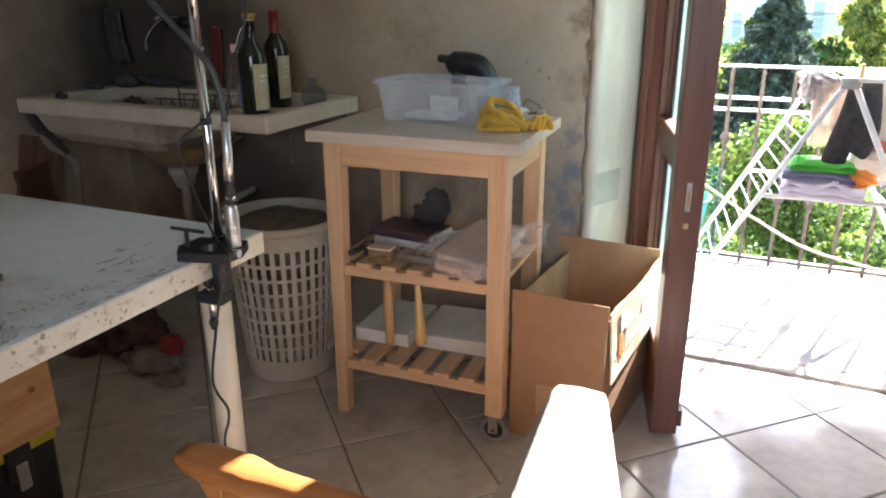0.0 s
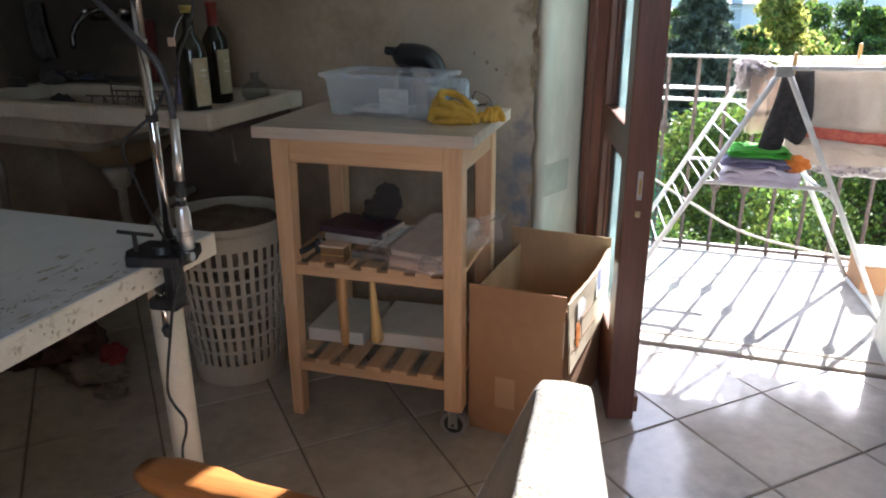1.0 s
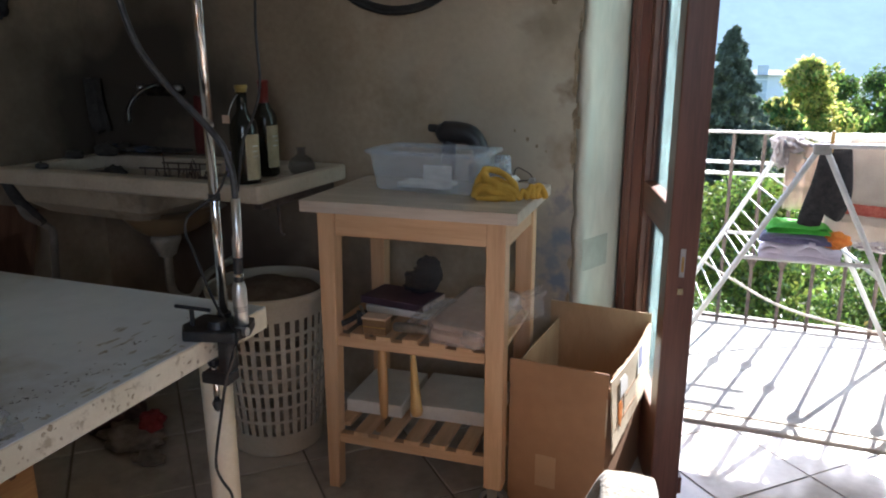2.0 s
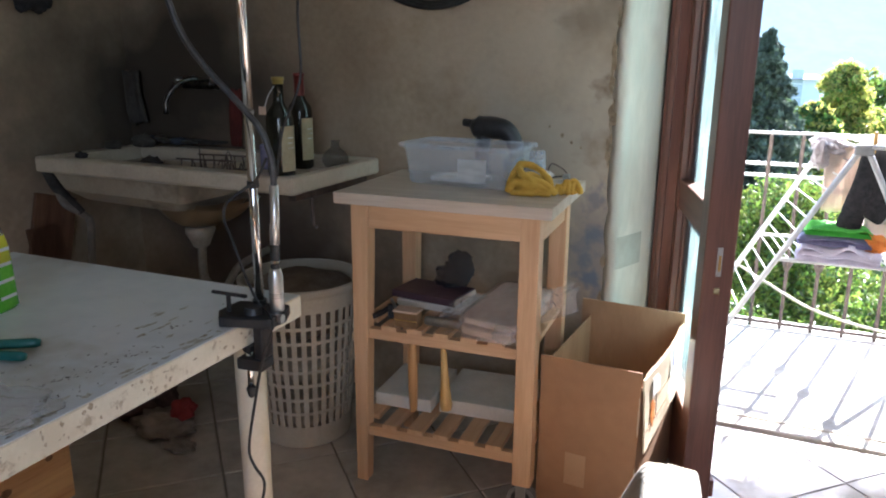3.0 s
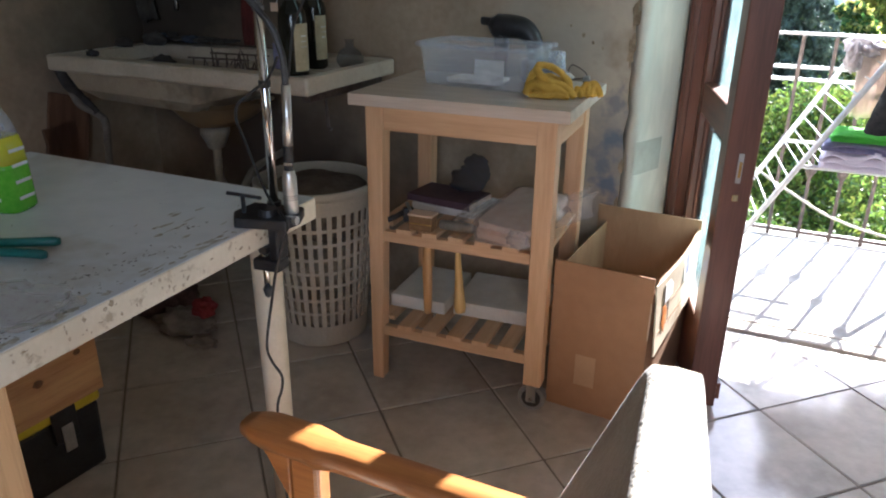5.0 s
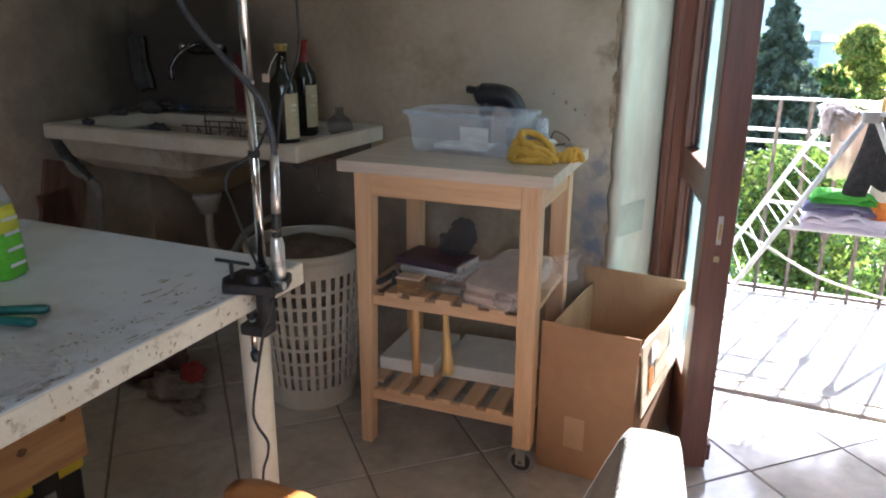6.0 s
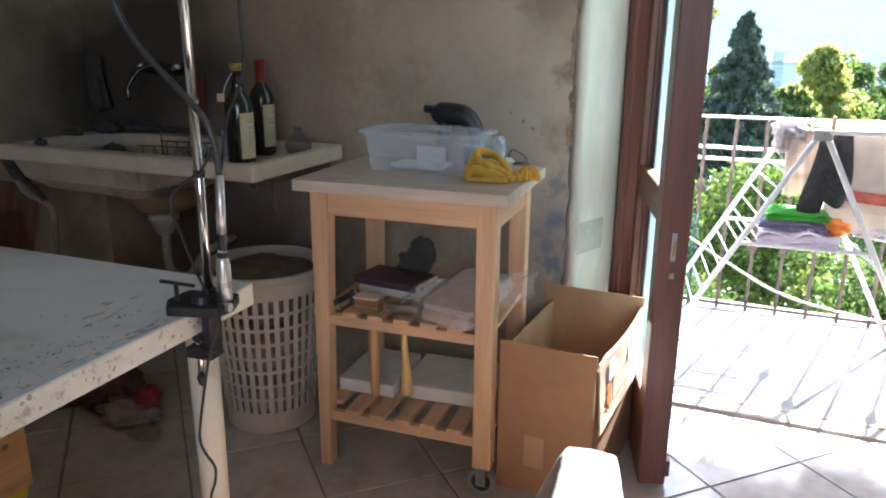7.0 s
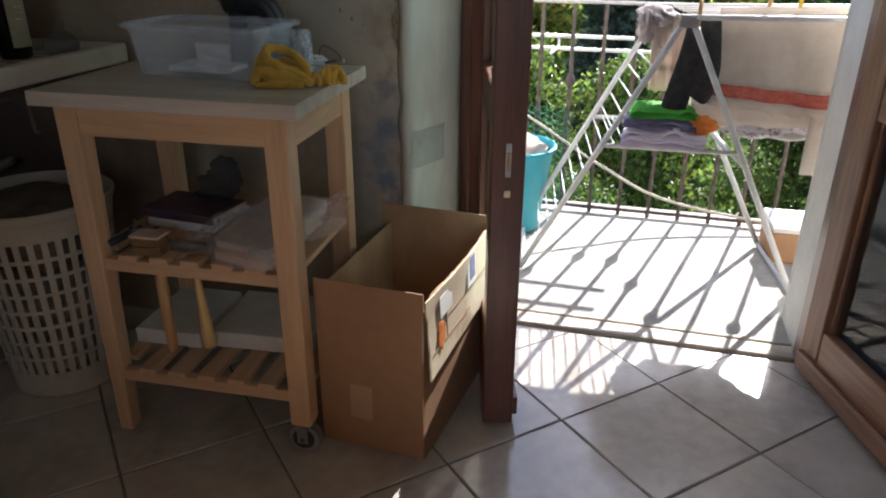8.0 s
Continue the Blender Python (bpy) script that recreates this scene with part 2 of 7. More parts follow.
M["door_pale_x"] = wood("worn_door_wood_level", (0.29, 0.15, 0.075), (0.15, 0.065, 0.033), rough=0.4, axis=0, coat=0.2)
M["beech_x"] = wood("beech_level", (0.65, 0.42, 0.24), (0.52, 0.31, 0.165), rough=0.45, axis=0)
M["beech_y"] = wood("beech_deep", (0.65, 0.42, 0.24), (0.52, 0.31, 0.165), rough=0.45, axis=1)
M["beech_z"] = wood("beech_upright", (0.65, 0.42, 0.24), (0.52, 0.31, 0.165), rough=0.45, axis=2)
M["beech_top"] = wood("worn_beech_top", (0.58, 0.495, 0.415), (0.44, 0.365, 0.29), rough=0.36, axis=0)
M["pine_y"] = wood("knotty_pine_deep", (0.62, 0.37, 0.16), (0.42, 0.21, 0.08), rough=0.5, axis=1, knots=True)
M["pine_z"] = wood("knotty_pine_upright", (0.66, 0.42, 0.2), (0.45, 0.24, 0.1), rough=0.5, axis=2, knots=True)
M["arm_wood"] = wood("honey_lacquered_pine", (0.47, 0.192, 0.052), (0.32, 0.11, 0.03), rough=0.3, axis=0, coat=0.4)
M["handle_wood"] = wood("hammer_handle_ash", (0.66, 0.43, 0.16), (0.46, 0.26, 0.08), rough=0.35, axis=2, coat=0.3)
M["handle_dark"] = wood("oiled_handle_wood", (0.50, 0.28, 0.11), (0.34, 0.17, 0.06), rough=0.4, axis=2, coat=0.2)
M["board_brown"] = wood("brown_board", (0.15, 0.075, 0.04), (0.08, 0.04, 0.02), rough=0.6, axis=2)
M["card"] = surface("cardboard", (0.325, 0.173, 0.086), (0.40, 0.224, 0.115), scale=2.5, rough=0.8, bump=0.05, fine=25, c3=(0.31, 0.17, 0.085), spots=4, spot_at=(0.5, 0.85))
M["card_in"] = surface("cardboard_inside", (0.34, 0.215, 0.115), (0.42, 0.28, 0.155), scale=3, rough=0.8, bump=0.05, fine=25, stretch=(3, 3, 1))
M["card_pale"] = surface("pale_cardboard", (0.54, 0.44, 0.30), (0.66, 0.55, 0.39), scale=4, rough=0.75, bump=0.1, fine=30, c3=(0.45, 0.34, 0.22), spots=6)
M["card_tape"] = surface("parcel_tape", (0.41, 0.25, 0.14), (0.47, 0.30, 0.17), scale=4, rough=0.45, bump=0.03)
M["label_white"] = surface("paper_label", (0.66, 0.64, 0.60), (0.78, 0.76, 0.72), scale=9, rough=0.7, bump=0.05)
M["label_orange"] = surface("orange_print", (0.55, 0.16, 0.03), (0.7, 0.25, 0.05), scale=9, rough=0.6, bump=0)
M["white_plastic"] = surface("white_plastic", (0.66, 0.63, 0.55), (0.75, 0.72, 0.64), scale=4, rough=0.4, bump=0.03)
M["cream_paint"] = surface("cream_paint", (0.64, 0.565, 0.425), (0.74, 0.665, 0.52), scale=6, rough=0.45, bump=0.03)
M["basket_plastic"] = surface("yellowed_plastic", (0.47, 0.425, 0.335), (0.57, 0.52, 0.42), scale=4, rough=0.45, bump=0.03)
M["grimy_plastic"] = surface("grimy_plastic", (0.17, 0.15, 0.12), (0.30, 0.27, 0.22), scale=9, rough=0.5, bump=0.05)
M["ceramic"] = surface("stained_fireclay", (0.42, 0.36, 0.28), (0.54, 0.48, 0.385), scale=5, rough=0.22, rough2=0.4, bump=0.05, c3=(0.4, 0.33, 0.24), spots=4)
M["ceramic_stained"] = surface("limescaled_fireclay", (0.44, 0.39, 0.31), (0.55, 0.50, 0.41), scale=5, rough=0.3, rough2=0.5, bump=0.05, c3=(0.36, 0.28, 0.18), spots=4)
stain_shade_patch(M["ceramic_stained"], (-1.362, 1.885, 0.66), 0.5, (0.17, 0.105, 0.045))
M["tarnished"] = surface("tarnished_metal", (0.05, 0.05, 0.05), (0.16, 0.155, 0.15), scale=30, rough=0.3, bump=0.1, metal=1.0)
M["bright_steel"] = surface("polished_steel", (0.70, 0.69, 0.67), (0.80, 0.79, 0.77), scale=20, rough=0.32, rough2=0.42, bump=0.02, metal=1.0)
M["sheath"] = surface("worn_rubber_sheath", (0.03, 0.03, 0.032), (0.07, 0.07, 0.072), scale=40, rough=0.4, bump=0.1)
M["towel_dull"] = surface("dark_red_cloth", (0.07, 0.012, 0.010), (0.115, 0.02, 0.016), scale=14, rough=0.95, bump=0.3)
M["board_red"] = wood("reddish_board", (0.17, 0.09, 0.052), (0.09, 0.044, 0.026), rough=0.6, axis=2)
M["table_top"] = surface("table_laminate", (0.62, 0.66, 0.69), (0.74, 0.775, 0.80), scale=3.5, rough=0.32, rough2=0.5, bump=0.05, fine=25, c3=(0.38, 0.36, 0.30), spots=3.2, spot_at=(0.54, 0.74))
M["table_edge"] = surface("painted_table_edge", (0.68, 0.62, 0.485), (0.79, 0.735, 0.605), scale=9, rough=0.5, bump=0.1, c3=(0.47, 0.40, 0.285), spots=26, spot_at=(0.58, 0.66))
M["ceramic_dirty"] = surface("grimy_fireclay", (0.29, 0.24, 0.175), (0.40, 0.34, 0.255), scale=5, rough=0.4, rough2=0.6, bump=0.05, c3=(0.17, 0.13, 0.09), spots=3)
M["chip_brown"] = surface("chipped_paint", (0.33, 0.265, 0.175), (0.56, 0.49, 0.37), scale=60, rough=0.8, bump=0.3)
M["knot_wood"] = surface("pine_knot", (0.13, 0.06, 0.025), (0.22, 0.11, 0.045), scale=60, rough=0.5, bump=0.1)
M["stain_dark"] = surface("ink_stain", (0.035, 0.035, 0.035), (0.12, 0.11, 0.09), scale=40, rough=0.6, bump=0.1)
M["stain_brown"] = surface("varnish_stain", (0.30, 0.265, 0.19), (0.55, 0.545, 0.50), scale=30, rough=0.5, bump=0.1)
M["chrome"] = surface("chrome", (0.70, 0.71, 0.72), (0.80, 0.81, 0.82), scale=20, rough=0.08, rough2=0.16, bump=0.0, metal=1.0)
M["steel"] = surface("brushed_steel", (0.42, 0.42, 0.42), (0.55, 0.55, 0.54), scale=20, rough=0.35, bump=0.05, metal=1.0)
M["brass"] = surface("tarnished_brass", (0.42, 0.27, 0.09), (0.58, 0.38, 0.14), scale=14, rough=0.35, bump=0.1, metal=1.0)
M["dull_brass"] = surface("dull_brass", (0.20, 0.115, 0.05), (0.30, 0.18, 0.085), scale=14, rough=0.45, bump=0.1, metal=0.2)
M["bright_brass"] = surface("bright_brass", (0.7, 0.58, 0.33), (0.8, 0.68, 0.42), scale=14, rough=0.25, bump=0.0, metal=1.0)
M["black_plastic"] = surface("black_plastic", (0.012, 0.012, 0.014), (0.03, 0.03, 0.032), scale=12, rough=0.4, bump=0.05)
M["rubber"] = surface("grey_rubber", (0.20, 0.20, 0.20), (0.27, 0.27, 0.265), scale=20, rough=0.6, bump=0.05)
M["black_rubber"] = surface("black_rubber", (0.012, 0.012, 0.012), (0.03, 0.03, 0.03), scale=30, rough=0.55, bump=0.05)
M["cushion"] = surface("cream_terry", (0.235, 0.203, 0.155), (0.37, 0.328, 0.262), scale=10, rough=0.95, bump=0.7, fine=170, dist=0.010, sheen=0.2)
M["yellow_cloth"] = surface("yellow_cloth", (0.50, 0.275, 0.03), (0.66, 0.40, 0.06), scale=12, rough=0.9, bump=0.4, fine=220)
M["rail_iron"] = surface("rusty_iron", (0.05, 0.035, 0.03), (0.11, 0.08, 0.065), scale=25, rough=0.6, bump=0.2)
M["rail_top"] = surface("weathered_rail", (0.38, 0.36, 0.34), (0.5, 0.48, 0.46), scale=15, rough=0.4, bump=0.1, metal=0.3)
M["rack_white"] = surface("white_lacquered_tube", (0.50, 0.50, 0.49), (0.62, 0.62, 0.60), scale=15, rough=0.35, bump=0.02)
M["line_white"] = surface("white_pipe", (0.74, 0.74, 0.72), (0.82, 0.82, 0.8), scale=15, rough=0.4, bump=0.02)
M["towel_white"] = surface("off_white_linen", (0.70, 0.64, 0.58), (0.80, 0.745, 0.68), scale=14, rough=0.9, bump=0.3, fine=200)
M["towel_red"] = surface("red_woven_band", (0.55, 0.12, 0.09), (0.68, 0.22, 0.16), scale=40, rough=0.9, bump=0.3, fine=160)
M["sock"] = surface("black_knit", (0.012, 0.012, 0.014), (0.035, 0.033, 0.035), scale=40, rough=0.95, bump=0.4, fine=200)
M["green_cloth"] = surface("green_jersey", (0.09, 0.42, 0.05), (0.16, 0.56, 0.09), scale=14, rough=0.9, bump=0.3)
M["violet_cloth"] = surface("slate_violet_cloth", (0.16, 0.15, 0.26), (0.26, 0.24, 0.36), scale=14, rough=0.9, bump=0.3)
M["lilac_cloth"] = surface("pale_lilac_cloth", (0.62, 0.57, 0.66), (0.74, 0.69, 0.77), scale=14, rough=0.9, bump=0.3)
M["orange_cloth"] = surface("orange_cloth", (0.75, 0.2, 0.03), (0.88, 0.32, 0.06), scale=14, rough=0.9, bump=0.3)
M["peach_cloth"] = surface("peach_cloth", (0.64, 0.52, 0.45), (0.74, 0.63, 0.55), scale=14, rough=0.9, bump=0.3)
M["print_cloth"] = surface("pale_printed_cloth", (0.62, 0.58, 0.56), (0.74, 0.7, 0.68), scale=20, rough=0.9, bump=0.3, c3=(0.25, 0.2, 0.24), spots=30, spot_at=(0.55, 0.6))
M["taupe_cloth"] = surface("taupe_cloth", (0.40, 0.345, 0.335), (0.55, 0.49, 0.47), scale=20, rough=0.95, bump=0.4)
M["cyan_tub"] = surface("turquoise_plastic", (0.03, 0.36, 0.46), (0.06, 0.45, 0.54), scale=5, rough=0.4, bump=0.02)
M["green_net"] = surface("green_netting", (0.015, 0.15, 0.105), (0.03, 0.22, 0.155), scale=20, rough=0.6, bump=0.05)
M["peg_yellow"] = surface("yellow_peg", (0.75, 0.5, 0.03), (0.85, 0.6, 0.06), scale=15, rough=0.4, bump=0.02)
M["peg_wood"] = surface("amber_peg", (0.62, 0.36, 0.1), (0.7, 0.45, 0.15), scale=15, rough=0.5, bump=0.05)
M["foam"] = surface("white_foam_block", (0.66, 0.64, 0.58), (0.74, 0.72, 0.66), scale=20, rough=0.9, bump=0.3, fine=160)
M["bag"] = film_plastic("clear_wrapping", (0.72, 0.70, 0.68), see=0.72, rough=0.07, grain=12)
M["bag_dark"] = film_plastic("dark_bag_film", (0.05, 0.05, 0.058), see=0.40, rough=0.08, grain=60)
M["bag_parcel"] = film_plastic("cloudy_wrapping", (0.62, 0.52, 0.47), see=0.66, rough=0.09, grain=9)
M["paper_pink"] = surface("kraft_pink_paper", (0.52, 0.36, 0.26), (0.64, 0.48, 0.36), scale=9, rough=0.8, bump=0.2)
M["paper_pale"] = surface("pale_pink_paper", (0.56, 0.43, 0.35), (0.66, 0.53, 0.45), scale=9, rough=0.7, bump=0.2)
M["book_dark"] = surface("plum_cover", (0.055, 0.028, 0.042), (0.10, 0.055, 0.07), scale=9, rough=0.5, bump=0.05)
M["tub_plastic"] = film_plastic("frosted_plastic", (0.74, 0.78, 0.84), see=0.80, rough=0.2, grain=9)
M["tub_rim"] = film_plastic("milky_plastic", (0.70, 0.75, 0.82), see=0.70, rough=0.25, grain=9)
M["bottle_glass"] = surface("dark_green_glass", (0.007, 0.008, 0.006), (0.014, 0.015, 0.01), scale=4, rough=0.18, bump=0.0)
M["capsule_red"] = surface("red_capsule", (0.14, 0.018, 0.014), (0.2, 0.03, 0.02), scale=10, rough=0.4, bump=0.05)
M["capsule_gold"] = surface("yellow_capsule", (0.22, 0.16, 0.035), (0.29, 0.21, 0.055), scale=10, rough=0.4, bump=0.05)
M["label_cream"] = surface("cream_label", (0.30, 0.255, 0.155), (0.40, 0.35, 0.23), scale=12, rough=0.7, bump=0.05)
M["glass_dull"] = film_plastic("clouded_glass", (0.13, 0.12, 0.105), see=0.76, rough=0.12, grain=30)
M["pane"] = dusty_glass("dusty_window_pane", 0.34)
M["pane_clean"] = dusty_glass("clean_window_pane", 0.02)
M["green_liquid"] = surface("green_detergent", (0.10, 0.42, 0.02), (0.2, 0.55, 0.04), scale=4, rough=0.25, bump=0.0)
M["yellow_liquid"] = surface("yellow_bottle", (0.62, 0.58, 0.03), (0.7, 0.66, 0.06), scale=4, rough=0.25, bump=0.0)
M["teal_grip"] = surface("teal_dipped_grip", (0.01, 0.10, 0.09), (0.02, 0.15, 0.13), scale=12, rough=0.35, bump=0.03)
M["tool_yellow"] = surface("yellow_tool_case", (0.62, 0.5, 0.02), (0.74, 0.62, 0.05), scale=12, rough=0.4, bump=0.05)
M["rag_grey"] = surface("grey_rag", (0.17, 0.145, 0.12), (0.27, 0.235, 0.20), scale=14, rough=0.95, bump=0.4)
M["rag_red"] = surface("red_rag", (0.17, 0.018, 0.02), (0.25, 0.03, 0.032), scale=14, rough=0.9, bump=0.4)
M["laundry_tan"] = surface("tan_laundry", (0.34, 0.29, 0.22), (0.46, 0.40, 0.31), scale=14, rough=0.95, bump=0.4)
M["rag_black"] = surface("blackened_rag", (0.022, 0.020, 0.018), (0.06, 0.054, 0.048), scale=14, rough=0.9, bump=0.4)
M["rag_blue"] = surface("dark_blue_rag", (0.022, 0.030, 0.045), (0.05, 0.065, 0.095), scale=14, rough=0.9, bump=0.4)
M["laundry_brown"] = surface("brown_laundry", (0.10, 0.076, 0.055), (0.175, 0.135, 0.10), scale=14, rough=0.95, bump=0.4)
M["rag_dark"] = surface("dark_rag", (0.05, 0.03, 0.03), (0.13, 0.08, 0.07), scale=14, rough=0.95, bump=0.4)
M["leaf"] = surface("garden_leaf", (0.032, 0.07, 0.016), (0.09, 0.145, 0.028), scale=1.5, rough=0.5, bump=0.0, island=0.5)
M["leaf_bright"] = surface("sunlit_leaf", (0.11, 0.185, 0.03), (0.215, 0.28, 0.05), scale=1.5, rough=0.5, bump=0.0, island=0.5)
M["leaf_yellow"] = surface("autumn_leaf", (0.42, 0.40, 0.085), (0.56, 0.50, 0.13), scale=0.6, rough=0.5, bump=0.0, island=0.4)
M["needle"] = surface("fir_needle", (0.065, 0.095, 0.07), (0.115, 0.155, 0.11), scale=1.5, rough=0.6, bump=0.0, island=0.4)
M["bark"] = surface("bark", (0.06, 0.045, 0.03), (0.14, 0.1, 0.07), scale=14, rough=0.9, bump=0.6)
M["grass"] = surface("meadow", (0.06, 0.09, 0.03), (0.11, 0.14, 0.05), scale=0.35, rough=1.0, bump=0.0, fine=6, spec=0.0)
# distance haze is painted here: bluish base colour and a glow of its own
M["hill"] = surface("haze_glow_hill", (0.09, 0.15, 0.18), (0.17, 0.24, 0.26), scale=0.02, rough=1.0, bump=0.0, fine=0.08, spec=0.0)
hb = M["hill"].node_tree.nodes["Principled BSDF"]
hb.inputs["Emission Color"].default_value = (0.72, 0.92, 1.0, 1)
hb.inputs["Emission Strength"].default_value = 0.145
# valley haze is put into the pale wall, roof and window colours
M["house_wall"] = surface("pale_house_render", (0.70, 0.72, 0.73), (0.80, 0.81, 0.82), scale=0.5, rough=1.0, bump=0.0, spec=0.0)
M["roof"] = surface("hazy_roof_tile", (0.34, 0.33, 0.33), (0.42, 0.40, 0.39), scale=1.5, rough=1.0, bump=0.0, spec=0.0)
M["hazy_glass"] = surface("far_window_glass", (0.46, 0.52, 0.56), (0.54, 0.59, 0.63), scale=2, rough=0.1, bump=0.0)



def let_through(m, part_):
    """Thin leaves and cloth pass some of the light that falls on their far side."""
    N, L = m.node_tree.nodes, m.node_tree.links
    p = N["Principled BSDF"]
    tl, mx = N.new("ShaderNodeBsdfTranslucent"), N.new("ShaderNodeMixShader")
    L.new(p.inputs["Base Color"].links[0].from_socket, tl.inputs["Color"])
    mx.inputs[0].default_value = part_
    L.new(p.outputs[0], mx.inputs[1])
    L.new(tl.outputs[0], mx.inputs[2])
    L.new(mx.outputs[0], N["Material Output"].inputs[0])


for nm_, q_ in (("leaf", 0.45), ("leaf_bright", 0.55), ("leaf_yellow", 0.58), ("needle", 0.28), ("towel_white", 0.52), ("towel_red", 0.25), ("peach_cloth", 0.3), ("taupe_cloth", 0.15), ("green_cloth", 0.1)):
    let_through(M[nm_], q_)

# ---- building helpers ----


def mesh_of(bm, name, material, smooth=False):
    me = bpy.data.meshes.new(name)
    bm.normal_update()
    bm.to_mesh(me)
    bm.free()
    mats = material if isinstance(material, (list, tuple)) else [material]
    for m in mats:
        me.materials.append(m)
    if smooth:
        for p in me.polygons:
            p.use_smooth = True
    return me


def part(name, bm, material, parent=None, label="", smooth=False):
    ob = new(name, mesh_of(bm, name, material, smooth))
    if parent is not None:
        ob.parent = parent
    if label:
        ob["label"] = label
    return ob


def thing(name, m, label, category, group="", kind=""):
    ob = new(name)
    ob.matrix_world = m
    return tagged(ob, label, category, group, kind)


def box(x0, x1, y0, y1, z0, z1, bevel=0.0, segments=2, bm=None):
    bm = bm or bmesh.new()
    v = [bm.verts.new((x, y, z)) for z in (z0, z1) for x, y in ((x0, y0), (x1, y0), (x1, y1), (x0, y1))]
    fs = [bm.faces.new([v[i] for i in q]) for q in ((3, 2, 1, 0), (4, 5, 6, 7), (0, 1, 5, 4), (1, 2, 6, 5), (2, 3, 7, 6), (3, 0, 4, 7))]
    if bevel:
        edges = list({e for f in fs for e in f.edges})
        bmesh.ops.bevel(bm, geom=edges, offset=bevel, segments=segments, affect="EDGES", profile=0.5)
    return bm


def prism(points, z0, z1, bevel=0.0, bm=None):
    """An upright body over a plan outline, anticlockwise."""
    bm = bm or bmesh.new()
    lo = [bm.verts.new((x, y, z0)) for x, y in points]
    hi = [bm.verts.new((x, y, z1)) for x, y in points]
    n = len(points)
    fs = [bm.faces.new(lo[::-1]), bm.faces.new(hi)]
    for i in range(n):
        fs.append(bm.faces.new((lo[i], lo[(i + 1) % n], hi[(i + 1) % n], hi[i])))
    if bevel:
        bmesh.ops.bevel(bm, geom=list({e for f in fs for e in f.edges}), offset=bevel, segments=2, affect="EDGES", profile=0.5)
    return bm


def tube(points, radius, sides=10, bm=None, closed=False, cap=True):
    """A round bar along a line of points; radius may be a list."""
    bm = bm or bmesh.new()
    pts = [Vector(p) for p in points]
    n = len(pts)
    rad = radius if isinstance(radius, (list, tuple)) else [radius] * n
    rings = []
    up = Vector((0.13, 0.31, 0.94)).normalized()
    for i, p in enumerate(pts):
        a = pts[(i - 1) % n] if (closed or i > 0) else p
        b = pts[(i + 1) % n] if (closed or i < n - 1) else p
        d = (b - a).normalized()
        u = d.cross(up)
        if u.length < 0.05:
            u = d.cross(Vector((1, 0, 0)))
        u.normalize()
        w = d.cross(u)
        rings.append([bm.verts.new(p + (u * math.cos(2 * math.pi * k / sides) + w * math.sin(2 * math.pi * k / sides)) * rad[i]) for k in range(sides)])
    for i in range(n if closed else n - 1):
        r, s = rings[i], rings[(i + 1) % n]
        for k in range(sides):
            bm.faces.new((r[k], r[(k + 1) % sides], s[(k + 1) % sides], s[k]))
    if cap and not closed:
        bm.faces.new(rings[0][::-1])
        bm.faces.new(rings[-1])
    bmesh.ops.recalc_face_normals(bm, faces=bm.faces[:])
    return bm


def smooth_line(points, steps=6):
    """Catmull-Rom through the points."""
    p = [Vector(q) for q in points]
    p = [p[0] * 2 - p[1]] + p + [p[-1] * 2 - p[-2]]
    out = []
    for i in range(1, len(p) - 2):
        for k in range(steps):
            t = k / steps
            out.append(0.5 * (2 * p[i] + (p[i + 1] - p[i - 1]) * t + (2 * p[i - 1] - 5 * p[i] + 4 * p[i + 1] - p[i + 2]) * t * t + (3 * p[i] - p[i - 1] - 3 * p[i + 1] + p[i + 2]) * t ** 3))
    out.append(p[-2])
    return out


def lathe(profile, sides=24, bm=None, cx=0.0, cy=0.0):
    """A turned body from (radius, z) pairs."""
    bm = bm or bmesh.new()
    rings = []
    for r, z in profile:
        if r < 1e-5:
            rings.append([bm.verts.new((cx, cy, z))])
        else:
            rings.append([bm.verts.new((cx + r * math.cos(2 * math.pi * k / sides), cy + r * math.sin(2 * math.pi * k / sides), z)) for k in range(sides)])
    for a, b in zip(rings, rings[1:]):
        for k in range(sides):
            q = (k + 1) % sides
            if len(a) == 1 and len(b) == 1:
                continue
            if len(a) == 1:
                bm.faces.new((a[0], b[q], b[k]))
            elif len(b) == 1:
                bm.faces.new((a[k], a[q], b[0]))
            else:
                bm.faces.new((a[k], a[q], b[q], b[k]))
    bmesh.ops.recalc_face_normals(bm, faces=bm.faces[:])
    return bm


def lump(cx, cy, cz, rx, ry, rz, seed, rough=0.25, detail=3, freq=3.0, flat=None, bm=None):
    """A soft crumpled body."""
    bm = bm or bmesh.new()
    for v in bmesh.ops.create_icosphere(bm, subdivisions=detail, radius=1.0)["verts"]:
        n = noise.noise(v.co * freq + Vector((seed * 7.1, seed * 3.3, seed))) + 0.35 * noise.noise(v.co * freq * 2.7 + Vector((seed, 5, 2)))
        k = 1 + 0.62 * rough * n
        c = Vector((v.co.x * rx * k, v.co.y * ry * k, v.co.z * rz * k))
        if flat is not None and c.z < flat:
            c.z = flat + (c.z - flat) * 0.05
        v.co = c + Vector((cx, cy, cz))
    return bm


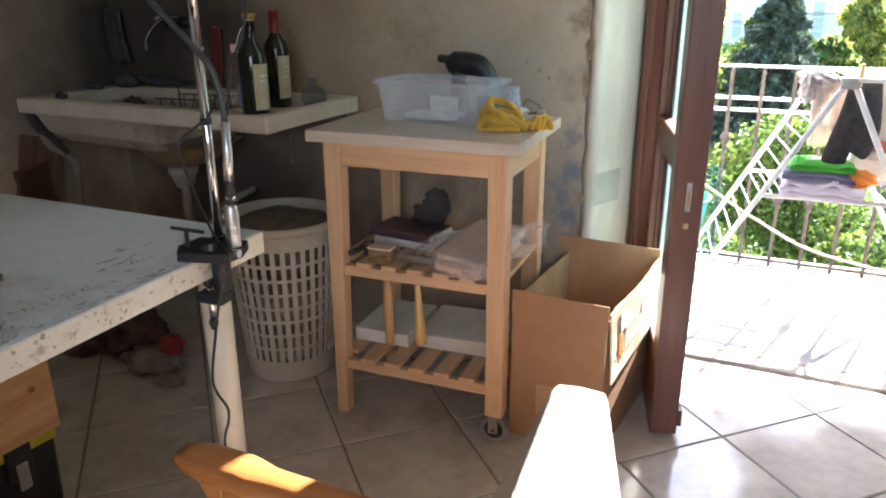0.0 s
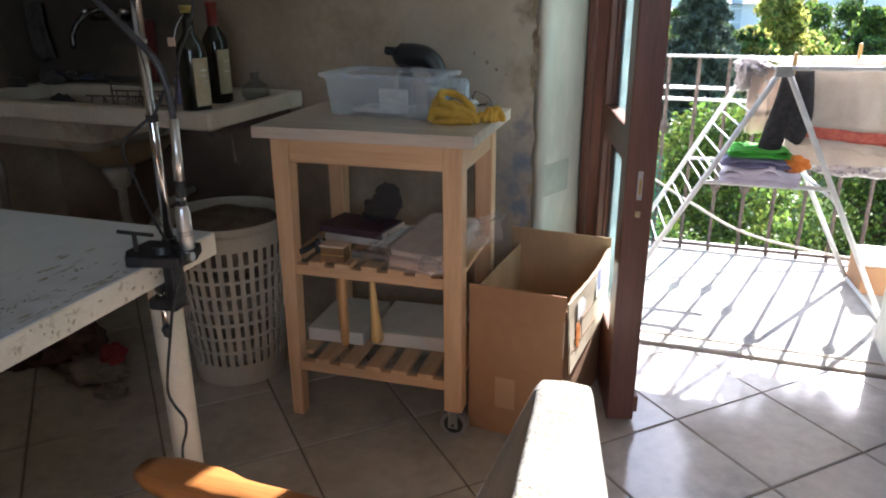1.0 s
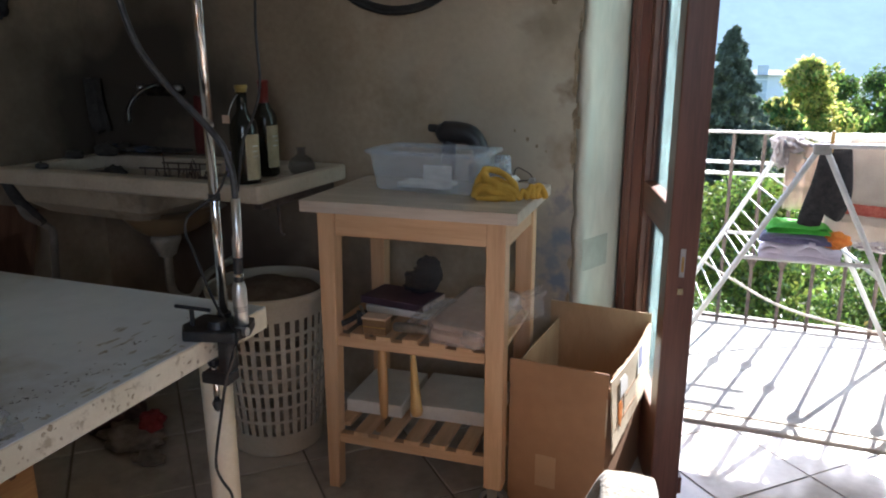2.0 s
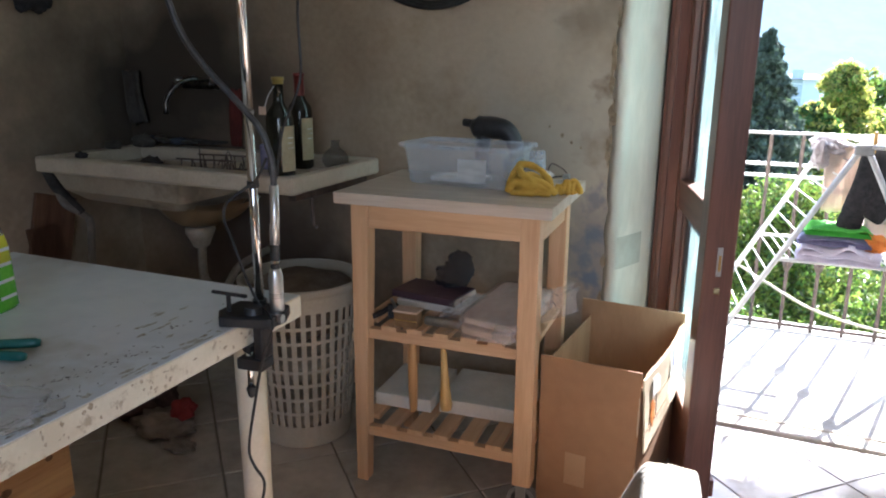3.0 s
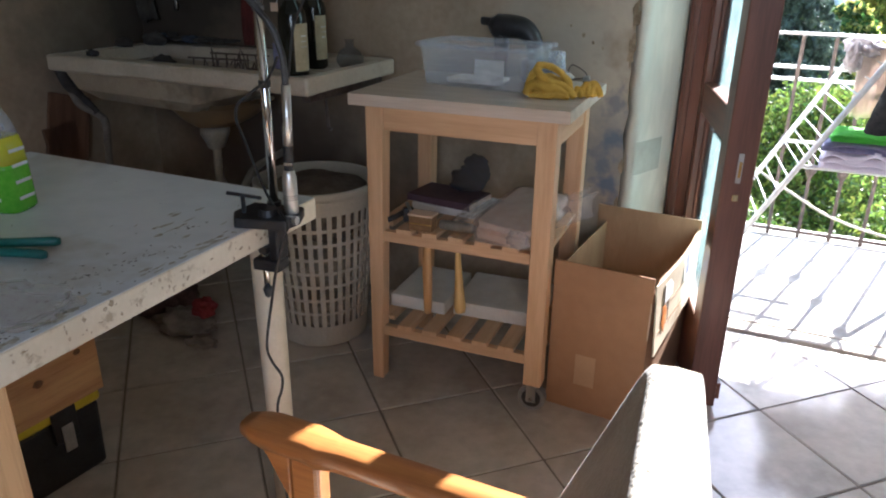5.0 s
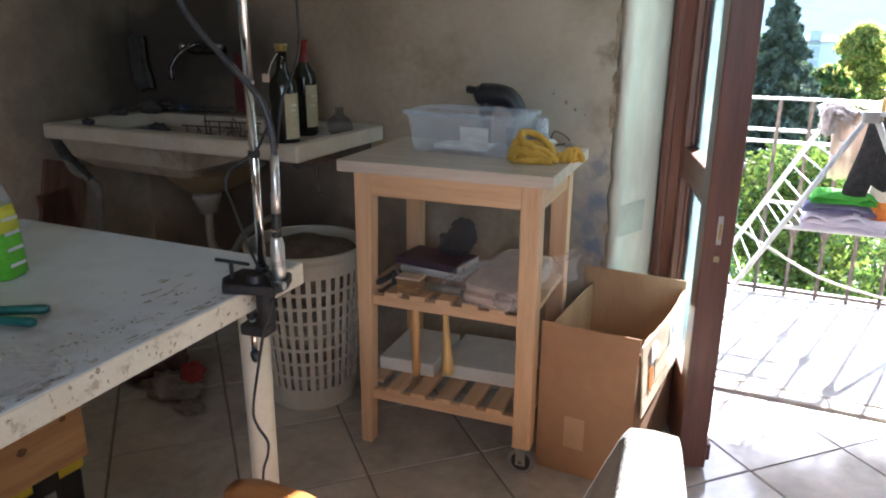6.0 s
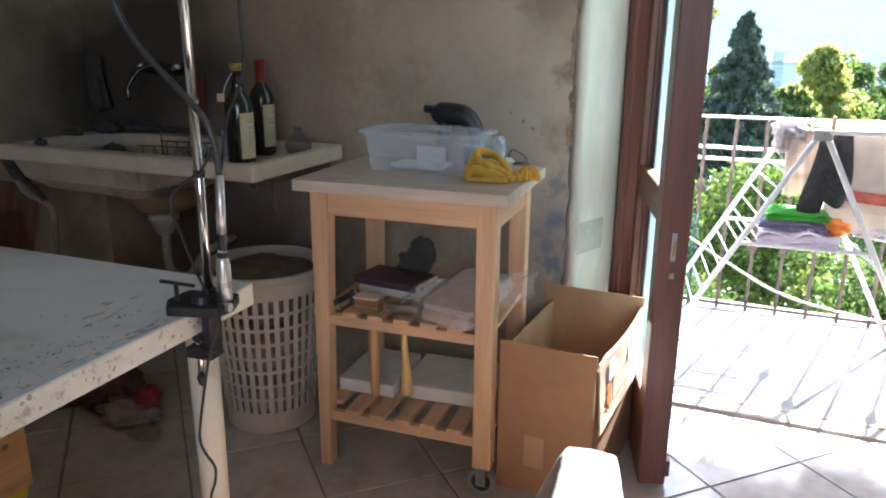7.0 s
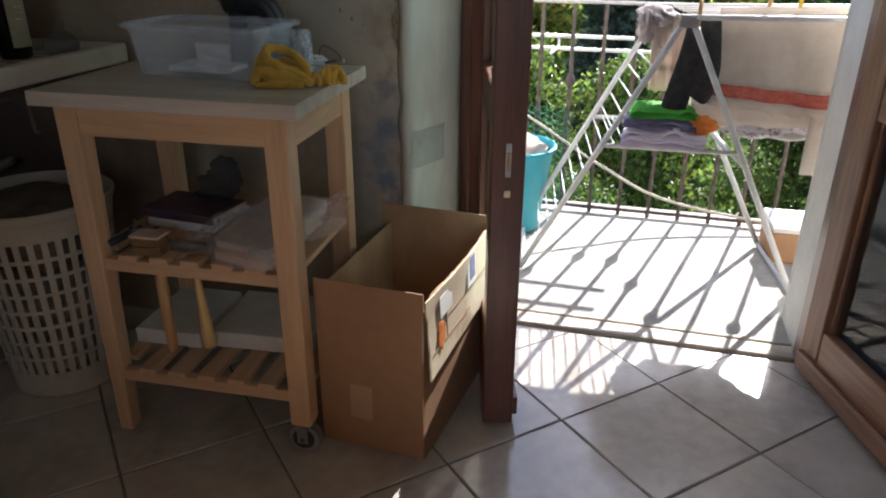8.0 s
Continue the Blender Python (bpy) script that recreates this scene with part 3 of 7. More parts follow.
def cloth(origin, across, down, nx, ny, wave, thick, seed=0, hem=0.0, bm=None):
    """A hanging or lying sheet with folds and a thickness. across and down are vectors."""
    bm = bm or bmesh.new()
    o, a, d = Vector(origin), Vector(across), Vector(down)
    n = a.cross(d).normalized()
    grid = []
    for side in (0.5, -0.5):
        rows_ = []
        for j in range(ny + 1):
            line = []
            for i in range(nx + 1):
                u, w = i / nx, j / ny
                f = noise.noise(Vector((u * 6 + seed, w * 1.2, seed * 2.0))) * (0.3 + 0.7 * w) + 0.4 * noise.noise(Vector((u * 17 + seed, w * 2.0, seed)))
                e = hem * noise.noise(Vector((u * 9, seed, 3))) * w
                line.append(bm.verts.new(o + a * u + d * (w + e) + n * (wave * f + thick * side)))
            rows_.append(line)
        grid.append(rows_)
    g, h = grid
    for j in range(ny):
        for i in range(nx):
            bm.faces.new((g[j][i], g[j][i + 1], g[j + 1][i + 1], g[j + 1][i]))
            bm.faces.new((h[j + 1][i], h[j + 1][i + 1], h[j][i + 1], h[j][i]))
    for j in range(ny):
        bm.faces.new((g[j + 1][0], h[j + 1][0], h[j][0], g[j][0]))
        bm.faces.new((g[j][nx], h[j][nx], h[j + 1][nx], g[j + 1][nx]))
    for i in range(nx):
        bm.faces.new((g[0][i], h[0][i], h[0][i + 1], g[0][i + 1]))
        bm.faces.new((g[ny][i + 1], h[ny][i + 1], h[ny][i], g[ny][i]))
    bmesh.ops.recalc_face_normals(bm, faces=bm.faces[:])
    return bm


def set_square(known, m):
    """Turns everything that was built since the list of known objects was taken."""
    for ob in list(scene.objects):
        if ob.parent is None and ob not in known:
            ob.matrix_world = m @ ob.matrix_basis


def structure(name, bm, material, label, category="wall", smooth=False):
    return tagged(part(name, bm, material, smooth=smooth), label, category, kind="structure")


# ---- the large structure ----
known = set(scene.objects)
WALL_Y, OUT_Y, DOOR_Y = 2.295, 2.80, 2.518  # inner face, outer face, door frame
WEST, EAST, SOUTH, TOP, HEAD = -2.08, 2.6, -2.2, 2.75, 2.45
JL, JR = -0.045, 1.045  # outer sides of the door frame
BF, RY = -0.004, 3.63  # balcony floor height, railing line

structure("wall_west", box(WEST - 0.25, WEST, SOUTH - 0.25, OUT_Y, -0.1, TOP), M["plaster_soot_shade"], "grimy grey-beige plaster side wall with painted-in corner shade")
structure("wall_north", prism([(WEST, WALL_Y), (-0.155, WALL_Y), (-0.145, WALL_Y + 0.012), (-0.145, OUT_Y - 0.004), (WEST, OUT_Y - 0.004)], -0.1, TOP), M["plaster_soot_shade"], "stained and flaking grey-beige plaster wall, shade painted in round the sink")
# the reveal: a skin of paint and plaster with a soft edge, its border on the wall ragged
bm = bmesh.new()
PROFILE = [(-0.160, -0.0006), (-0.142, -0.0016), (-0.128, 0.002), (-0.117, 0.016), (-0.107, 0.040), (-0.097, 0.066), (-0.085, 0.095), (-0.073, 0.126), (-0.062, 0.156), (-0.0535, 0.180), (-0.050, 0.223), (-0.049, 0.28)]
levels_ = []
for k in range(161):
    z = -0.1 + (HEAD + 0.1) * k / 160
    ring = []
    for i, (x, y) in enumerate(PROFILE):
        wob = noise.noise(Vector((z * 5.0, 4.0, i * 0.05))) * 0.5 + noise.noise(Vector((z * 15.0, 1.0, 2.0))) * 0.5
        edge = 0.020 * noise.noise(Vector((z * 3.2, 7.0, 0))) + 0.012 * noise.noise(Vector((z * 14.0, 3.0, 1))) + 0.006 * noise.noise(Vector((z * 50.0, 9.0, 1)))
        ring.append(bm.verts.new((x + (edge if i == 0 else 0.4 * edge if i == 1 else 0.0025 * wob * (i < 9)), WALL_Y + y + 0.002 * wob * (0 < i < 9), z)))
    ring += [bm.verts.new((-0.1449, WALL_Y + 0.28, z)), bm.verts.new((-0.1449, WALL_Y + 0.012, z))]
    levels_.append(ring)
for a, b in zip(levels_, levels_[1:]):
    for i in range(len(a)):
        q = (i + 1) % len(a)
        bm.faces.new((a[i], a[q], b[q], b[i]))
bm.faces.new(levels_[0][::-1])
bm.faces.new(levels_[-1])
bmesh.ops.recalc_face_normals(bm, faces=bm.faces[:])
reveal = structure("reveal_west", bm, M["plaster_white"], "ivory and greenish painted plaster reveal with a rounded, ragged edge", "reveal", True)
bm = bmesh.new()
cells = [[bm.verts.new((x + 0.0022, WALL_Y + y - 0.0012, z)) for x, y in PROFILE[2:8]] for z in (0.562, 0.575, 0.60, 0.63, 0.655, 0.664)]
for a, b in zip(cells, cells[1:]):
    for i in range(5):
        bm.faces.new((a[i], a[i + 1], b[i + 1], b[i]))
structure("filler_patch", bm, M["filler"], "square matt grey patch on the reveal", "plaster repair", True)
structure("wall_north_east", prism([(1.15, WALL_Y), (EAST, WALL_Y), (EAST, OUT_Y - 0.004), (1.15, OUT_Y - 0.004)], -0.1, TOP), M["plaster"], "grey-beige plaster wall beyond the balcony door")
structure("reveal_east", prism([(JR + 0.004, DOOR_Y), (1.15, WALL_Y + 0.004), (1.15, DOOR_Y + 0.06), (JR + 0.004, DOOR_Y + 0.06)], -0.1, HEAD), M["plaster_white"], "whitish plaster reveal on the hinge side of the open glazed door", "reveal")
structure("lintel", box(-0.145, 1.15, WALL_Y, OUT_Y - 0.004, HEAD, TOP), M["plaster"], "plaster lintel over the balcony door")
structure("wall_east", box(EAST, EAST + 0.25, SOUTH - 0.25, OUT_Y, -0.1, TOP), M["plaster"], "plain grey-beige plaster end wall")
# the opening in the rear wall is unseen, added for the fill lamp
for nm, args in (("wall_south_low", (WEST, EAST, -0.1, 0.95)), ("wall_south_high", (WEST, EAST, 2.25, TOP))):
    structure(nm, box(args[0], args[1], SOUTH - 0.25, SOUTH, args[2], args[3]), M["plaster"], "plain plaster wall round the added, unseen rear opening")
structure("wall_south_west", box(WEST, 0.55, SOUTH - 0.25, SOUTH, 0.95, 2.25), M["plaster"], "plain plaster wall beside the added, unseen rear opening")
structure("wall_south_east", box(1.95, EAST, SOUTH - 0.25, SOUTH, 0.95, 2.25), M["plaster"], "plain plaster wall beside the added, unseen rear opening")
structure("ceiling", box(WEST - 0.25, EAST + 0.25, SOUTH - 0.25, OUT_Y, TOP, TOP + 0.2), M["ceiling"], "plain off-white painted ceiling", "ceiling")
floor = structure("floor", box(WEST - 0.1, EAST + 0.1, SOUTH - 0.1, 2.528, -0.1, -0.004), M["grout"], "dark grout bed of the glazed beige floor tiles", "floor")
structure("outer_reveal_east", box(0.970, 1.145, DOOR_Y + 0.063, OUT_Y - 0.006, -0.1, HEAD - 0.003), M["facade"], "pale rendered outer reveal of the balcony door", "reveal")
structure("outer_reveal_west", box(-0.14, 0.035, DOOR_Y + 0.063, OUT_Y - 0.006, -0.1, HEAD - 0.003), M["facade"], "pale rendered outer reveal of the balcony door", "reveal")
structure("outer_wall_west", box(-4.5, 0.035, OUT_Y, OUT_Y + 0.02, -4.0, 3.2), M["facade"], "pale rendered outer wall beside the balcony")
structure("outer_wall_east", box(0.970, 5.5, OUT_Y, OUT_Y + 0.02, -4.0, 3.2), M["facade"], "pale rendered outer wall beside the balcony")
structure("outer_wall_head", box(0.035, 0.970, OUT_Y, OUT_Y + 0.02, HEAD + 0.05, 3.2), M["facade"], "pale rendered outer wall over the balcony door")

# door frame, sill and balcony
frame_l = structure("door_frame_west", box(JL, 0.04, DOOR_Y - 0.02, DOOR_Y + 0.06, 0.0, HEAD - 0.07, 0.004), M["door_wood_z"], "reddish-brown varnished wooden door jamb", "door frame")
part("bead", box(JL + 0.012, JL + 0.03, DOOR_Y - 0.032, DOOR_Y - 0.02, 0.0, HEAD - 0.07, 0.004), M["door_wood_z"], frame_l)
frame_r = structure("door_frame_east", box(0.965, JR, DOOR_Y - 0.02, DOOR_Y + 0.06, 0.0, HEAD - 0.07, 0.004), M["door_wood_z"], "reddish-brown varnished wooden door jamb", "door frame")
part("bead", box(0.998, 1.018, DOOR_Y - 0.032, DOOR_Y - 0.02, 0.0, HEAD - 0.07, 0.004), M["door_wood_z"], frame_r)
structure("door_frame_head", box(JL, JR, DOOR_Y - 0.02, DOOR_Y + 0.06, HEAD - 0.068, HEAD - 0.003, 0.004), M["door_wood_x"], "reddish-brown varnished head of the door frame", "door frame")
structure("door_sill", box(JL + 0.003, JR - 0.003, 2.543, 2.612, -0.12, 0.004, 0.004), M["sill"], "worn stone door sill at the balcony", "sill")
structure("sill_edge", box(JL + 0.003, JR - 0.003, 2.624, 2.64, -0.12, 0.004, 0.003), M["sill"], "narrow stone edge outside the door sill", "sill")
structure("sill_gap", box(JL + 0.003, JR - 0.003, 2.612, 2.624, -0.12, -0.010), M["rail_iron"], "dark gap behind the stone sill", "threshold")
structure("sill_groove", box(0.042, 0.963, 2.519, 2.543, -0.02, -0.011), M["rail_iron"], "dark metal threshold strip along the sill", "threshold")
structure("lower_storey", box(WEST - 0.25, EAST + 0.25, SOUTH - 0.25, OUT_Y - 0.01, -4.0, -0.23), M["facade"], "pale rendered storey below the room")
structure("balcony_floor", box(-2.2, 2.6, 2.64, 3.75, -0.22, BF, 0.006), M["slab"], "bright sunlit concrete balcony floor", "balcony")


def door_leaf(name, hinge, angle, width, height, wood_z, wood_x, label, flip=1, glass="pane", low=0.165, th=0.066, hs=0.085):
    """A glazed leaf with stiles, rails and panes; local x runs from the hinge."""
    leaf = thing(name, pose(hinge[0], hinge[1], 0.012, 0, 0, angle), label, "door", kind="structure")
    st = 0.085
    top, mid = height, 0.78
    part("hinge_stile", box(0, hs, -th / 2, th / 2, 0, top, 0.004), wood_z, leaf)
    part("lock_stile", box(width - st, width, -th / 2, th / 2, 0, top, 0.004), wood_z, leaf)
    for z0, z1 in ((0.0, low), (mid - 0.045, mid + 0.045), (top - 0.09, top)):
        part("rail", box(hs + 0.001, width - st - 0.001, -th / 2 + 0.002, th / 2 - 0.002, z0, z1, 0.004), wood_x, leaf)
    for z0, z1 in ((low, mid - 0.045), (mid + 0.045, top - 0.09)):
        pane = part("pane", box(hs - 0.005, width - st + 0.005, -0.003, 0.003, z0 + 0.001, z1 - 0.001), M[glass], leaf)
        pane.visible_shadow = False
        for x0, x1, a, b in ((hs + 0.001, hs + 0.012, z0 + 0.001, z1 - 0.001), (width - st - 0.016, width - st - 0.001, z0 + 0.001, z1 - 0.001)):
            part("glazing_bead", box(x0, x1, 0.005, 0.018, a, b, 0.003), wood_z, leaf)
            part("glazing_bead", box(x0, x1, -0.018, -0.005, a, b, 0.003), wood_z, leaf)
    # lock on the free edge
    plate = part("latch_plate", box(width, width + 0.0025, -0.0065, 0.0065, 0.65, 0.725, 0.001, 1), M["steel"], leaf, "small steel latch plate")
    part("latch_bolt", box(width + 0.0025, width + 0.008, -0.003, 0.003, 0.665, 0.705, 0.001, 1), M["brass"], plate)
    part("keeper", box(width, width + 0.0025, -0.0075, 0.0075, 0.603, 0.62, 0.001, 1), M["bright_brass"], leaf, "small brass keeper")
    part("drip_rail", box(0.01, width - 0.01, -flip * (th / 2 + 0.012), -flip * (th / 2), 0.02, 0.07, 0.003), wood_x, leaf)
    return leaf


door_leaf("door_1", (0.052, DOOR_Y - 0.033), -74.7, 0.508, HEAD - 0.09, M["door_wood_z"], M["door_wood_x"], "reddish-brown glazed balcony door leaf standing open inwards", -1, low=0.235, th=0.074, hs=0.05)
door_leaf("door_2", (0.985, DOOR_Y - 0.035), -72.5, 0.487, HEAD - 0.09, M["door_pale_z"], M["door_pale_x"], "sun-bleached brown glazed balcony door leaf standing open", 1, "pane_clean")

# breaks along the border of the reveal and chips in the plaster wall
for k, (z, wide, tall) in enumerate(((0.47, 0.006, 0.02), (0.585, 0.010, 0.022), (0.93, 0.011, 0.05), (1.03, 0.012, 0.045), (1.12, 0.009, 0.03), (1.20, 0.009, 0.05), (1.30, 0.006, 0.03), (1.46, 0.008, 0.06))):
    edge = 0.020 * noise.noise(Vector((z * 3.2, 7.0, 0))) + 0.012 * noise.noise(Vector((z * 14.0, 3.0, 1)))
    tagged(part("plaster_break", lump(-0.164 + edge, WALL_Y + 0.001, z, wide, 0.003, tall, k + 40, 0.9, 4, 1.9), M["brick_patch"]), "broken brown edge of the old plaster", "plaster damage", kind="structure")
for k, (x, z, r) in enumerate(((-0.36, 0.965, 0.005), (-0.40, 0.99, 0.003), (-0.33, 0.945, 0.004), (-0.29, 1.37, 0.010), (-0.26, 1.42, 0.005), (-0.345, 1.44, 0.004), (-0.30, 0.93, 0.003))):
    tagged(part("wall_chip", lump(x + 0.05, WALL_Y, z, r, 0.0016, r * 1.3, k + 60, 0.6, 3, 1.7), M["brick_patch"]), "small ochre chip in the plaster", "plaster damage", kind="structure")

def slab_of(o, ax, ay, az, seed, square=0.62, rough=0.02, bm=None):
    """A plump rounded cushion spanned by three half axes."""
    bm = bm or bmesh.new()
    o, ax, ay, az = (Vector(v) for v in (o, ax, ay, az))
    e = 1 - square
    n, m_ = 40, 24
    pw = lambda v: math.copysign(abs(v) ** e, v)
    rings = []
    for j in range(m_ + 1):
        ph = -math.pi / 2 + math.pi * j / m_
        if j in (0, m_):
            rings.append([bm.verts.new(o + az * pw(math.sin(ph)))])
            continue
        ring = []
        for i in range(n):
            th = 2 * math.pi * i / n
            p = Vector((pw(math.cos(ph)) * pw(math.cos(th)), pw(math.cos(ph)) * pw(math.sin(th)), pw(math.sin(ph))))
            k = 1 + rough * noise.noise(p * 2.3 + Vector((seed, 0, 0))) + 0.5 * rough * noise.noise(p * 6 + Vector((0, seed, 0)))
            ring.append(bm.verts.new(o + (ax * p.x + ay * p.y + az * p.z) * k))
        rings.append(ring)
    for a, b in zip(rings, rings[1:]):
        for i in range(n):
            q = (i + 1) % n
            if len(a) == 1:
                bm.faces.new((a[0], b[q], b[i]))
            elif len(b) == 1:
                bm.faces.new((a[i], a[q], b[0]))
            else:
                bm.faces.new((a[i], a[q], b[q], b[i]))
    bmesh.ops.recalc_face_normals(bm, faces=bm.faces[:])
    return bm


set_square(known, HOUSE)

# ---- kitchen trolley ----
TW, TD, TH = 0.58, 0.44, 0.85
TROLLEY = pose(-0.838, 1.842, 0, 0, 0, -2.8)


def at(base, x, y, z=0.0, turn=0.0):
    return base @ pose(x, y, z, 0, 0, turn)


def trolley():
    t = thing("kitchen_trolley", TROLLEY, "pale beech kitchen trolley with two slatted shelves", "trolley")
    for k in range(4):
        part("top_stave", box(0, TW, k * TD / 4 + 0.0002, (k + 1) * TD / 4 - 0.0002, TH - 0.03, TH, 0.0008, 1), M["beech_top"], t, "greyed worn beech stave")
    lw, x0, x1, y0, y1 = 0.050, 0.034, TW - 0.034, 0.028, TD - 0.028
    under = TH - 0.0305
    for x in (x0, x1 - lw):
        for y in (y0, y1 - lw):
            left = x == x0
            bm = box(x, x + lw, y, y + lw, 0.0 if left else 0.085, under, 0.003)
            if left:
                for v in bm.verts:
                    if v.co.z < 0.01 and v.co.x > x + lw / 2:
                        v.co.x -= 0.016
                    if v.co.z < 0.01 and abs(v.co.y - y0 - lw) < 0.01 and y == y0:
                        v.co.y -= 0.01
            part("leg", bm, M["beech_z"], t)
            if not left:
                wheel = part("caster", tube([(x + 0.0235, y + lw / 2 - 0.012, 0.04), (x + 0.0235, y + lw / 2 + 0.012, 0.04)], 0.0385, 28), M["rubber"], t, "grey rubber caster")
                part("hub", tube([(x + 0.0235, y + lw / 2 - 0.0135, 0.04), (x + 0.0235, y + lw / 2 + 0.0135, 0.04)], 0.027, 24), M["black_plastic"], wheel)
                part("axle", tube([(x + 0.0235, y + lw / 2 - 0.02, 0.04), (x + 0.0235, y + lw / 2 + 0.02, 0.04)], 0.006, 12), M["chrome"], wheel)
                bm = box(x + 0.01, x + 0.037, y + lw / 2 - 0.0195, y + lw / 2 - 0.016, 0.03, 0.083, 0.001, 1)
                box(x + 0.01, x + 0.037, y + lw / 2 + 0.016, y + lw / 2 + 0.0195, 0.03, 0.083, 0.001, 1, bm)
                box(x + 0.008, x + 0.039, y + lw / 2 - 0.0195, y + lw / 2 + 0.0195, 0.0795, 0.085, 0.001, 1, bm)
                part("fork", bm, M["steel"], wheel)
    for y in (y0 + 0.006, y1 - 0.026):
        part("apron", box(x0 + lw, x1 - lw, y, y + 0.02, under - 0.066, under, 0.002), M["beech_x"], t)
    for x in (x0 + 0.006, x1 - 0.026):
        part("apron", box(x, x + 0.02, y0 + lw, y1 - lw, under - 0.074, under, 0.002), M["beech_y"], t)
    for z in (0.470, 0.174):
        for y in (y0 + 0.01, y1 - 0.032):
            part("shelf_rail", box(x0 + lw - 0.02, x1 - lw + 0.02, y, y + 0.022, z - 0.03, z, 0.002), M["beech_x"], t)
        n = 7
        span = x1 - x0 - 0.012
        for k in range(n):
            xa = x0 + 0.006 + k * (span - 0.045) / (n - 1)
            ya, yb = (y0 + lw + 0.001, y1 - lw - 0.001) if k in (0, n - 1) else (y0 + 0.004, y1 - 0.004)
            part("slat", box(xa, xa + 0.045, ya, yb, z + 0.0005, z + 0.0145, 0.002), M["beech_y"], t)
    return t


trolley()
S1, S2 = 0.4845, 0.1885  # top of the shelves' slats


def open_tub():
    w, d, h = 0.334, 0.20, 0.114
    tub = thing("storage_tub", pose(-0.727, 2.028, TH, 0, 0, -9.5), "clear frosted plastic storage tub without lid", "storage box")
    bm = bmesh.new()

    def ring(i, z):
        pts = []
        for cx, cy, a0 in ((w - i - 0.02, i + 0.02, -90), (w - i - 0.02, d - i - 0.02, 0), (i + 0.02, d - i - 0.02, 90), (i + 0.02, i + 0.02, 180)):
            for k in range(5):
                a = radians(a0 + k * 22.5)
                pts.append(bm.verts.new((cx + 0.02 * math.cos(a), cy + 0.02 * math.sin(a), z)))
        return pts
    rings = [ring(0.022, 0.001), ring(0.018, 0.006), ring(0.006, h - 0.012), ring(0.006, h - 0.01), ring(-0.004, h - 0.009), ring(-0.006, h - 0.004), ring(-0.003, h),
             ring(0.007, h), ring(0.009, h - 0.01), ring(0.02, 0.008), ring(0.024, 0.004)]
    for n_, (a, b) in enumerate(zip(rings, rings[1:])):
        for k in range(len(a)):
            if not 3 <= n_ <= 7:
                bm.faces.new((a[k], a[(k + 1) % len(a)], b[(k + 1) % len(a)], b[k]))
    bm.faces.new(rings[0][::-1])
    bm.faces.new(rings[-1])
    body_ = part("tub_body", bm, M["tub_plastic"], tub, "frosted clear plastic", True)
    bm = bmesh.new()
    rings = [ring(0.0058, h - 0.013), ring(-0.004, h - 0.011), ring(-0.006, h - 0.004), ring(-0.003, h), ring(0.007, h), ring(0.0092, h - 0.011), ring(0.0058, h - 0.013)]
    for a, b in zip(rings, rings[1:]):
        for k in range(len(a)):
            bm.faces.new((a[k], a[(k + 1) % len(a)], b[(k + 1) % len(a)], b[k]))
    part("tub_rim", bm, M["tub_rim"], tub, "milky rolled rim", True)
    lab = tagged(part("paper_sheet", box(0.0, 0.085, 0, 0.0015, 0, 0.062), M["label_white"]), "white paper sheet standing inside the tub", "paper")
    lab.matrix_world = pose(-0.562, 2.046, TH + 0.012, 0, 0, -9.5)
    pad = tagged(part("paper_pad", box(0, 0.15, 0, 0.09, 0, 0.012, 0.002), M["label_white"]), "small white pad lying in the tub", "paper pad")
    pad.matrix_world = pose(-0.65, 2.076, TH + 0.0055, 0, 0, -8)


open_tub()

# heat gun behind the tub
gun = thing("heat_gun", pose(-0.601, 2.236, TH, 0, 0, -6), "black plastic hot-air gun standing behind the tub", "power tool")
part("gun_body", tube(smooth_line([(0.03, 0, 0.152), (0.055, 0, 0.146), (0.10, 0, 0.145), (0.142, 0, 0.138), (0.172, 0, 0.108), (0.182, 0, 0.06)], 5),
                      [0.017 + 0.016 * min(1, k / 4) - 0.010 * max(0, (k - 10) / 15) for k in range(26)], 16), M["black_plastic"], gun, smooth=True)
part("nozzle", tube([(0.0, 0, 0.157), (0.004, 0, 0.157), (0.036, 0, 0.154)], [0.0105, 0.0115, 0.012], 16), M["black_rubber"], gun)
part("grip", tube(smooth_line([(0.07, 0, 0.14), (0.068, 0, 0.1), (0.065, 0, 0.05), (0.065, 0, 0.0)], 4), [0.024] * 12 + [0.028], 14), M["black_plastic"], gun, smooth=True)
part("trigger", box(0.06, 0.076, -0.006, 0.006, 0.09, 0.125, 0.003), M["rubber"], gun)
part("rear_cap", lathe([(0, 0.0), (0.03, 0.0), (0.034, 0.01), (0.034, 0.05), (0.03, 0.06), (0, 0.062)], 20, cx=0.172), M["black_plastic"], gun, smooth=True)


for ob in gun.children:
    for v in ob.data.vertices:
        v.co.x *= 0.92


